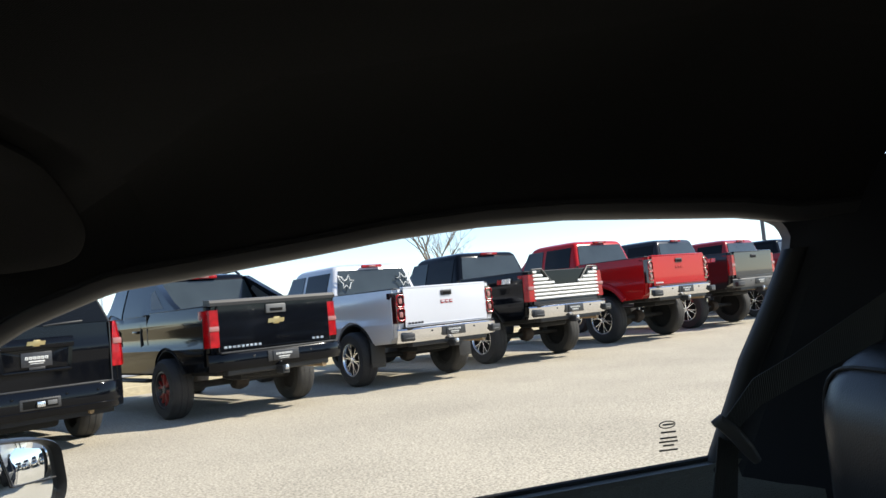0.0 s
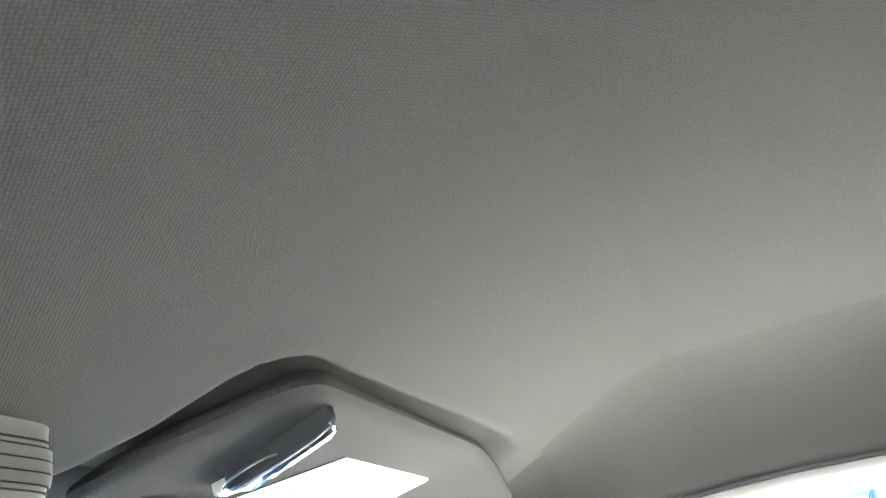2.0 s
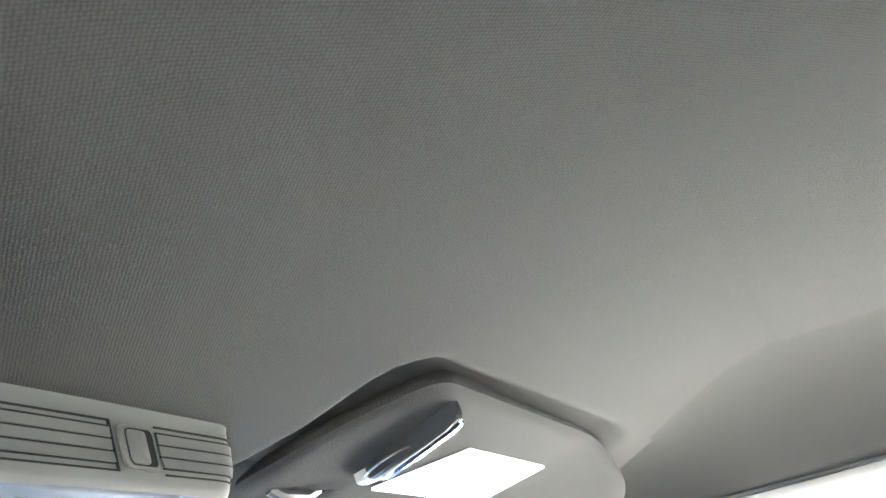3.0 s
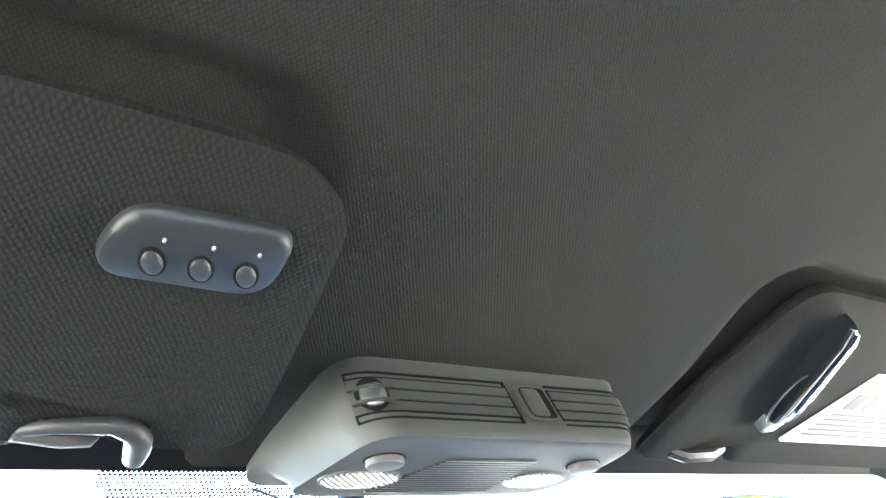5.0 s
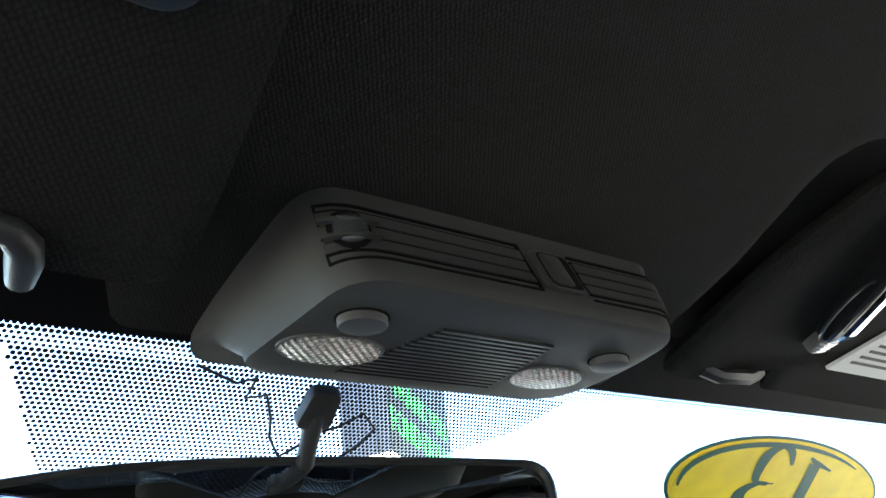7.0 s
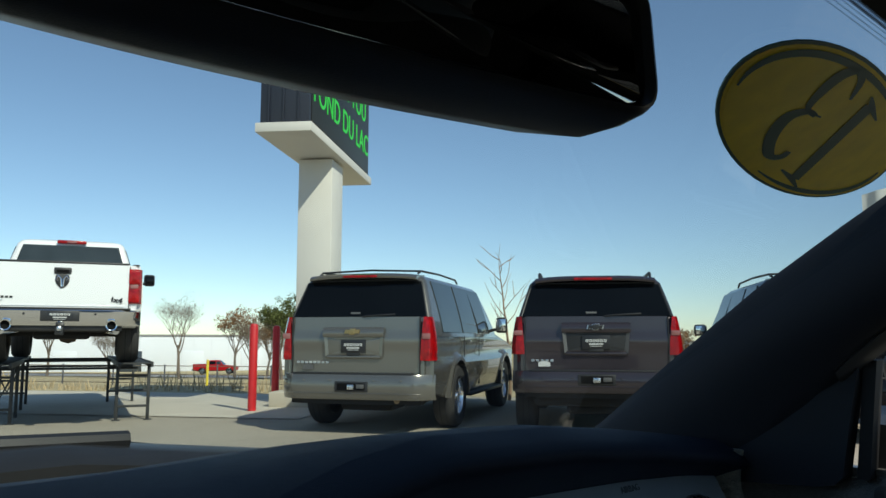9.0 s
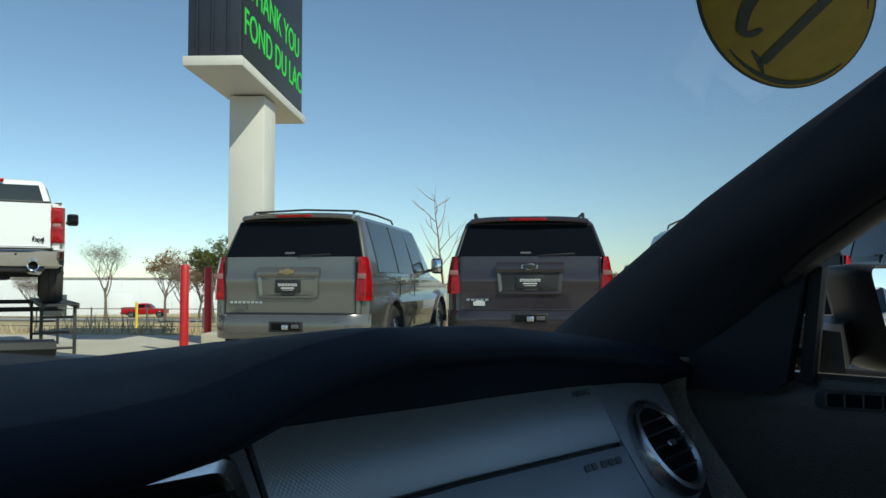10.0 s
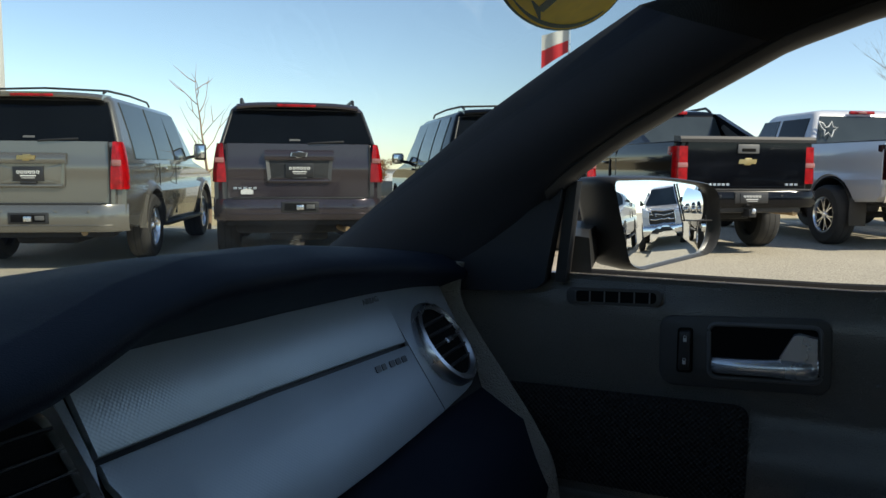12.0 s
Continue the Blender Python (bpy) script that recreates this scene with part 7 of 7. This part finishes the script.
def free_pose(az, dist, z=0.0, heading=0.0, eye=(-0.15, 0.21)):
    """A pose at a bearing and distance from where the driver sits."""
    a = radians(az)
    return pose(eye[0] + dist * math.sin(a), eye[1] + dist * math.cos(a), GROUND + z, 0, 0, -heading)


def row_uv(az, dist, eye=(-0.15, 0.21)):
    a = radians(az)
    p = Vector((eye[0] + dist * math.sin(a), eye[1] + dist * math.cos(a), 0))
    return p.dot(ROW_R) + 0.037, p.dot(ROW_N) - ROW_D


# opposite row, seen in the door mirror
def facing(x, y):
    """A truck whose nose stands at (x, y), turned to the aisle."""
    return pose(x + 0.358 * 5.85, y - 0.934 * 5.85, GROUND, 0, 0, 21)


pickup(facing(4.6, -9.4), "silver", "silver pickup truck with a chrome grille facing the aisle", front=True, lift=0.08, wheel_r=0.43, badge="ram", lamp="ram", group="opposite row")
pickup(facing(1.9, -10.4), "white", "white pickup truck facing the aisle", front=True, lift=0.05, group="opposite row")
pickup(facing(7.3, -8.4), "black", "black pickup truck facing the aisle", front=True, lift=0.05, group="opposite row")
pickup(facing(-0.8, -11.4), "charcoal", "charcoal pickup truck facing the aisle", front=True, lift=0.05, group="opposite row")

# steel display ramp under the white truck
M["ramp_steel"] = material("weathered_steel", (0.05, 0.052, 0.052), 0.6, metal=0.5, vary=0.2, vary_scale=8, bump=0.3, bump_scale=60)
ramp = thing("display_ramp", pose(3.2, 10.55, GROUND, 0, 0, -18.5), "dark steel ramp frame with ladder ends", "ramp")
for sx in (-1, 1):
    x0, x1 = sx * 0.66, sx * 1.08
    deck = part("track", box(((x0 + x1) / 2, 3.2, 0.815), (0.42, 4.7, 0.02), 0.004), "ramp_steel", ramp, "steel wheel track")
    for x in (x0, x1):
        part("edge_rail", box((x, 3.2, 0.80), (0.035, 4.7, 0.075), 0.006), "ramp_steel", deck)
    for y in (1.35, 4.9):
        for x in (x0, x1):
            leg = part("leg", box((x, y, 0.39), (0.045, 0.045, 0.78), 0.005), "ramp_steel", ramp)
            part("foot_plate", box((x, y, 0.006), (0.11, 0.11, 0.012), 0.003), "ramp_steel", leg)
        for z in (0.20, 0.42, 0.63):
            part("rung", box(((x0 + x1) / 2, y, z), (0.40, 0.035, 0.035), 0.005), "ramp_steel", ramp)
for y in (2.4, 3.6):
    for x in (-1.08, -0.66):
        part("leg", box((x, y, 0.39), (0.045, 0.045, 0.78), 0.005), "ramp_steel", ramp)
    part("brace", tube([(-1.08, y, 0.74), (-0.87, y, 0.30), (-0.66, y, 0.74)], 0.02, 8), "ramp_steel", ramp)
for y in (3.6, 4.9):
    for z in (0.66, 0.79):
        part("cross_rail", tube([(-1.08, y, z), (1.08, y, z)], 0.02, 8), "ramp_steel", ramp)

# guard posts
M["post_red"] = material("red_post_sleeve", (0.55, 0.02, 0.025), 0.4, vary=0.08, vary_scale=5)
for az, d in ((29.9, 13.15), (31.45, 14.9)):
    b = thing("guard_post", free_pose(az, d), "round red plastic-sleeved guard post on the slab", "bollard", "guard posts")
    part("sleeve", lathe([(0.068, 0.0), (0.068, 1.36), (0.055, 1.39), (0.02, 1.40)], 20, "z"), "post_red", b)
M["marker_yellow"] = material("yellow_marker", (0.70, 0.55, 0.05), 0.5, vary=0.05)
b = thing("marker_post", free_pose(47.8 - 21.0, 26.0, -1.0), "thin yellow marker post in the grass", "post")
part("stick", tube([(0, 0, 0), (0, 0, 1.5)], 0.04, 8), "marker_yellow", b)

# electronic sign on its pillar
M["sign_clad"] = material("dark_ribbed_cladding", (0.022, 0.026, 0.04), 0.4, vary=0.06, vary_scale=2)
M["sign_cream"] = material("cream_metal", (0.62, 0.59, 0.53), 0.5, vary=0.05, vary_scale=2)
M["led_off"] = material("unlit_led_face", (0.012, 0.013, 0.012), 0.5, bump=0.4, bump_scale=25, bump_dist=0.01)
M["led_green"] = material("lit_green_leds", (0.01, 0.16, 0.03), 0.5, emit=(0.05, 0.85, 0.06), emit_strength=0.45)
sign = thing("pillar_sign", pose(7.92, 12.01, GROUND, 0, 0, -50.2), "tall pillar sign with a green electronic message face", "sign")
part("pillar", box((0.0, 0.0, 2.17), (0.62, 0.75, 4.34), 0.02), "sign_cream", sign, "pale square pillar")
part("footing", box((0.0, 0.0, 0.13), (1.3, 1.4, 0.26), 0.03), "concrete", sign, "concrete footing")
part("platform", box((0.0, 0.0, 4.44), (0.91, 4.40, 0.15), 0.01), "sign_cream", sign, "cream soffit and edge of the sign box")
core = part("sign_box", box((0.0, 0.0, 5.87), (0.80, 4.26, 2.7), 0.01), "sign_clad", sign)
for k in range(3):
    part("clad_rib", box((-0.26 + 0.24 * k, -2.14, 5.87), (0.03, 0.03, 2.7), 0.004), "sign_clad", core)
part("message_face", box((0.407, 0.0, 5.87), (0.02, 4.1, 2.6), 0.004), "led_off", core, "black electronic message face")
for txt, z in (("FOND DU LAC", 5.10), ("THANK YOU", 5.75)):
    mt = Matrix(((0, 0, 1, 0.422), (1, 0, 0, 0.0), (0, 1, 0, z), (0, 0, 0, 1)))
    text_mesh("message", txt, 0.60, "led_green", core, mt, 0.004, "lit green lettering")
part("aerial_boom", tube([(0.1, 2.12, 5.20), (0.1, 3.0, 5.20)], 0.015, 6), "satin", sign)
for k in range(6):
    part("aerial_rod", tube([(0.1, 2.25 + 0.13 * k, 5.10), (0.1, 2.25 + 0.13 * k, 5.30)], 0.012, 6), "satin", sign)


# trees
def bare_tree(name, m, height, label, seed, bark, leaf=None, spread=0.55, depth=5, leaf_n=0, leaf_size=0.10, first=0.28, thick=0.022):
    rnd = random.Random(seed)
    t = thing(name, m, label, "tree", "trees")
    bm = bmesh.new()
    tips = []

    def limb(p, d, length, r, lev):
        n = 4 if lev else 7
        segs = 3
        pts, q, dd = [p], p.copy(), d.copy()
        for k in range(segs):
            dd = (dd + Vector((rnd.uniform(-0.16, 0.16), rnd.uniform(-0.16, 0.16), rnd.uniform(-0.02, 0.14)))).normalized()
            q = q + dd * length / segs
            pts.append(q.copy())
        rs = [r * (1 - 0.45 * k / segs) for k in range(segs + 1)]
        prev = None
        for a, rr in zip(pts, rs):
            s = dd.cross(Vector((0.3, 0.2, 1))).normalized()
            u = s.cross(dd).normalized()
            ring = [bm.verts.new(a + (s * math.cos(2 * math.pi * i / n) + u * math.sin(2 * math.pi * i / n)) * rr) for i in range(n)]
            if prev:
                for i in range(n):
                    bm.faces.new((prev[i], prev[(i + 1) % n], ring[(i + 1) % n], ring[i]))
            prev = ring
        if lev >= depth:
            tips.append(pts[-1])
            return
        kids = (rnd.randint(3, 4) if thick > 0.02 else 2) if lev else rnd.randint(5, 7)
        for c in range(kids):
            f = rnd.uniform(0.45, 1.0) if lev else rnd.uniform(first / 0.45, 1.0)
            i = min(segs - 1, int(f * segs))
            base = pts[i].lerp(pts[i + 1], f * segs - i) if f < 1 else pts[-1]
            ang = 2 * math.pi * (c + rnd.random() * 0.6) / kids
            side = Vector((math.cos(ang), math.sin(ang), 0))
            nd = (dd * (1 - spread) + side * spread + Vector((0, 0, 0.18))).normalized()
            limb(base, nd, length * rnd.uniform(0.55, 0.78), r * (1 - 0.45 * f) * 0.62, lev + 1)
        if lev:
            tips.append(pts[-1])
    limb(Vector((0, 0, -0.05)), Vector((0, 0, 1)), height * (0.42 if thick > 0.02 else 0.72), height * thick, 0)
    part("trunk", bm, bark, t)
    if leaf:
        bm = bmesh.new()
        for k in range(leaf_n):
            c = rnd.choice(tips) + Vector((rnd.gauss(0, 1), rnd.gauss(0, 1), rnd.gauss(0, 1))) * leaf_size * 1.5
            a, b = Vector((rnd.gauss(0, 1), rnd.gauss(0, 1), rnd.gauss(0, 1))).normalized(), Vector((rnd.gauss(0, 1), rnd.gauss(0, 1), rnd.gauss(0, 1))).normalized()
            s = leaf_size * rnd.uniform(0.6, 1.3)
            bm.faces.new([bm.verts.new(c + a * s), bm.verts.new(c + b * s * (0.6 if leaf != "twig" else 0.12)), bm.verts.new(c - a * s), bm.verts.new(c - b * s * (0.6 if leaf != "twig" else 0.12))])
        part("crown", bm, leaf, t, smooth=0)
    return t


M["bark"] = material("grey_bark", (0.16, 0.125, 0.095), 0.9, vary=0.2, vary_scale=3)
M["bark_tan"] = material("tan_bark", (0.30, 0.20, 0.13), 0.9, vary=0.2, vary_scale=6)
M["twig"] = material("grey_brown_twigs", (0.17, 0.125, 0.09), 0.9, island=0.3)
M["leaf_brown"] = material("brown_leaves", (0.22, 0.11, 0.04), 0.8, island=0.35, vary=0.1)
M["leaf_green"] = material("olive_leaves", (0.085, 0.10, 0.02), 0.7, island=0.4, vary=0.1)
for az, d, h, sd, kind in ((47.8 - 22.9, 75, 7.4, 3, "bare"), (47.8 - 19.2, 80, 7.0, 8, "brown"), (47.8 - 18.0, 70, 5.6, 12, "bare"), (47.8 - 17.0, 84, 6.4, 5, "brown"), (47.8 - 16.0, 72, 7.2, 21, "green"),
                         (47.8 - 27.2, 78, 4.8, 31, "bare"), (47.8 - 31.0, 90, 7.0, 33, "bare"), (66.5, 60, 5.5, 41, "green"), (60.0, 75, 5.0, 44, "brown")):
    u, v = row_uv(az, d)
    m = in_row(u, v, fall(v))
    if kind == "bare":
        bare_tree("tree", m, h, "bare grey tree on the far verge", sd, "bark", "twig", 0.40, 5, 2600, 0.12)
    elif kind == "brown":
        bare_tree("tree", m, h, "tree with brown autumn leaves on the far verge", sd, "bark", "leaf_brown", 0.45, 4, 3600, 0.085)
    else:
        bare_tree("tree", m, h, "olive green tree in leaf on the far verge", sd, "bark", "leaf_green", 0.42, 4, 9000, 0.10)
u, v = row_uv(47.8 + 0.3, 15.2)
def sapling(m, height, seed):
    """A staked young tree: a wandering leader with short crooked shoots."""
    rnd = random.Random(seed)
    t = thing("sapling", m, "young bare sapling in a planting strip", "tree", "trees")
    lead = [Vector((0, 0, 0))]
    for k in range(12):
        lead.append(lead[-1] + Vector((rnd.uniform(-0.05, 0.05), rnd.uniform(-0.05, 0.05), height / 12)))
    part("trunk", tube([tuple(p) for p in lead], [0.036 * (1 - 0.078 * k) for k in range(13)], 8), "bark_tan", t)
    for k in range(13):
        f = 0.34 + 0.60 * k / 13
        i = min(11, int(f * 12))
        p = lead[i].lerp(lead[i + 1], f * 12 - i)
        a = 2.4 * k + rnd.uniform(-0.5, 0.5)
        out = Vector((math.cos(a), math.sin(a), rnd.uniform(0.35, 1.0))).normalized()
        n, L = 4, (1.5 - 1.1 * f) * rnd.uniform(0.7, 1.3)
        pts = [p]
        for q in range(n):
            out = (out + Vector((rnd.uniform(-0.3, 0.3), rnd.uniform(-0.3, 0.3), rnd.uniform(-0.1, 0.3)))).normalized()
            pts.append(pts[-1] + out * L / n)
        part("shoot", tube([tuple(v) for v in pts], [0.010, 0.008, 0.006, 0.005, 0.003], 5), "bark_tan", t)
        if k % 2:
            q = pts[2]
            w2 = (out + Vector((rnd.uniform(-0.9, 0.9), rnd.uniform(-0.9, 0.9), 0.2))).normalized()
            part("shoot", tube([tuple(q), tuple(q + w2 * L * 0.25), tuple(q + w2 * L * 0.45 + Vector((0, 0, 0.05)))], [0.008, 0.006, 0.004], 5), "bark_tan", t)
    return t


sapling(in_row(u, v), 3.0, 19)
bare_tree("tree", free_pose(96.2, 48.0), 9.0, "bare tree behind the far parked trucks", 52, "bark", None, 0.5, 5)

# far white warehouse, fence and red truck
M["white_wall"] = material("white_sheet_wall", (0.72, 0.74, 0.78), 0.7, vary=0.04, vary_scale=0.1)
M["pole_grey"] = material("grey_pole", (0.12, 0.12, 0.13), 0.5, metal=0.4)
M["window_dark"] = material("dark_window", (0.05, 0.06, 0.07), 0.1)
for az0, az1, d, h, lbl in ((8, 35.5, 120, 4.9, "long low white warehouse beyond the road"), (52, 70, 95, 4.0, "white building beyond the sapling")):
    (u0, v0), (u1, v1) = row_uv(az0, d), row_uv(az1, d)
    w = thing("warehouse", in_row((u0 + u1) / 2, (v0 + v1) / 2, fall((v0 + v1) / 2), math.degrees(math.atan2(v1 - v0, u1 - u0))), lbl, "building")
    L = math.hypot(u1 - u0, v1 - v0)
    part("wall", box((0, 6, h / 2), (L, 12, h), 0.02), "white_wall", w)
    part("roof", box((0, 6, h + 0.1), (L + 0.4, 12.4, 0.2), 0.02), "far_road", w)
    for k in range(7):
        part("door", box((-L / 2 + L * (k + 0.5) / 7, -0.03, 1.4), (3.0, 0.1, 2.8), 0.02), "white_wall" if k % 3 else "window_dark", w)
    for k in range(24):
        part("seam", box((-L / 2 + L * (k + 0.5) / 24, -0.03, h / 2), (0.10, 0.06, h)), "white_wall", w)
u, v = row_uv(47.8 - 21.9, 92)
far_truck = pickup(in_row(u, v, fall(v) + 0.15, -75) @ Matrix.Scale(0.8, 4), "red", "small red pickup truck on the far road", group="far road")
u, v = row_uv(24, 30)
fence = thing("fence", in_row(u, v, fall(v)), "low wire fence along the grass", "fence")
for k in range(26):
    part("fence_post", box((-26 + 2.0 * k, 0, 0.45), (0.045, 0.045, 0.9), 0.008), "pole_grey", fence)
for z in (0.25, 0.55, 0.85):
    part("fence_wire", tube([(-26, 0, z), (24, 0, z)], 0.015, 5), "bark", fence)


def weeds(n, seed):
    """Dry stalks along the end of the slab."""
    rnd = random.Random(seed)
    t = thing("dry_weeds", pose(0, 0, 0), "dry brown weeds along the edge of the slab", "weeds", kind="stuff")
    bm = bmesh.new()
    for k in range(n):
        c = Vector(in_row(rnd.uniform(-15, -6.6), 6.8 + 2.2 * rnd.random() ** 2, 0.0).translation)
        hgt = rnd.uniform(0.08, 0.34) * (1.4 if math.sin(c.x * 1.7) > 0.3 else 0.6)
        a = rnd.uniform(0, 6.28)
        d, e = Vector((math.cos(a), math.sin(a), 0)), Vector((rnd.uniform(-0.4, 0.4), rnd.uniform(-0.4, 0.4), 1)) * hgt
        v = [bm.verts.new(c + q) for q in (d * -0.012, d * 0.012, e * 0.6 + d * 0.010, e, e * 0.6 - d * 0.010)]
        bm.faces.new(v)
    part("stalks", bm, "dry_stalk", t, kind="stuff")


M["dry_stalk"] = material("dry_stalk", (0.44, 0.34, 0.20), 0.9, island=0.3, speck=0.2, speck_scale=9)
weeds(520, 5)

# lamp posts and flag beyond the row
for az, d, h in ((119.3, 34, 8.0), (120.8, 60, 7.5), (77.6, 80, 8.5)):
    p = thing("lamp_post", free_pose(az, d), "tall grey lamp post at the edge of the lot", "lamp post", "lamp posts")
    part("mast", tube([(0, 0, 0), (0, 0, h)], [0.09, 0.06], 10), "pole_grey", p)
    part("lamp_head", box((0.3, 0, h), (0.6, 0.3, 0.12), 0.03), "pole_grey", p)
p = thing("flagpole", free_pose(73.6, 30.0, 0.0, 73.6), "flagpole with a red and white flag", "flag")
part("mast", tube([(0, 0, 0), (0, 0, 6.4)], 0.05, 8), "satin", p)
part("flag", loft([[(0.02 - 0.13 * k, 0.06 * math.sin(k * 1.1), 6.3 - 0.03 * k), (0.02 - 0.13 * k, 0.06 * math.sin(k * 1.1) + 0.01, 6.3 - 0.03 * k), (0.02 - 0.13 * k, 0.06 * math.sin(k * 1.1) + 0.01, 5.9 - 0.05 * k), (0.02 - 0.13 * k, 0.06 * math.sin(k * 1.1), 5.9 - 0.05 * k)] for k in range(9)]), "paper", p, "white part of the flag")
part("flag_stripe", loft([[(0.02 - 0.13 * k, 0.06 * math.sin(k * 1.1), 5.9 - 0.05 * k), (0.02 - 0.13 * k, 0.06 * math.sin(k * 1.1) + 0.01, 5.9 - 0.05 * k), (0.02 - 0.13 * k, 0.06 * math.sin(k * 1.1) + 0.01, 5.5 - 0.08 * k), (0.02 - 0.13 * k, 0.06 * math.sin(k * 1.1), 5.5 - 0.08 * k)] for k in range(9)]), "post_red", p, "red part of the flag")
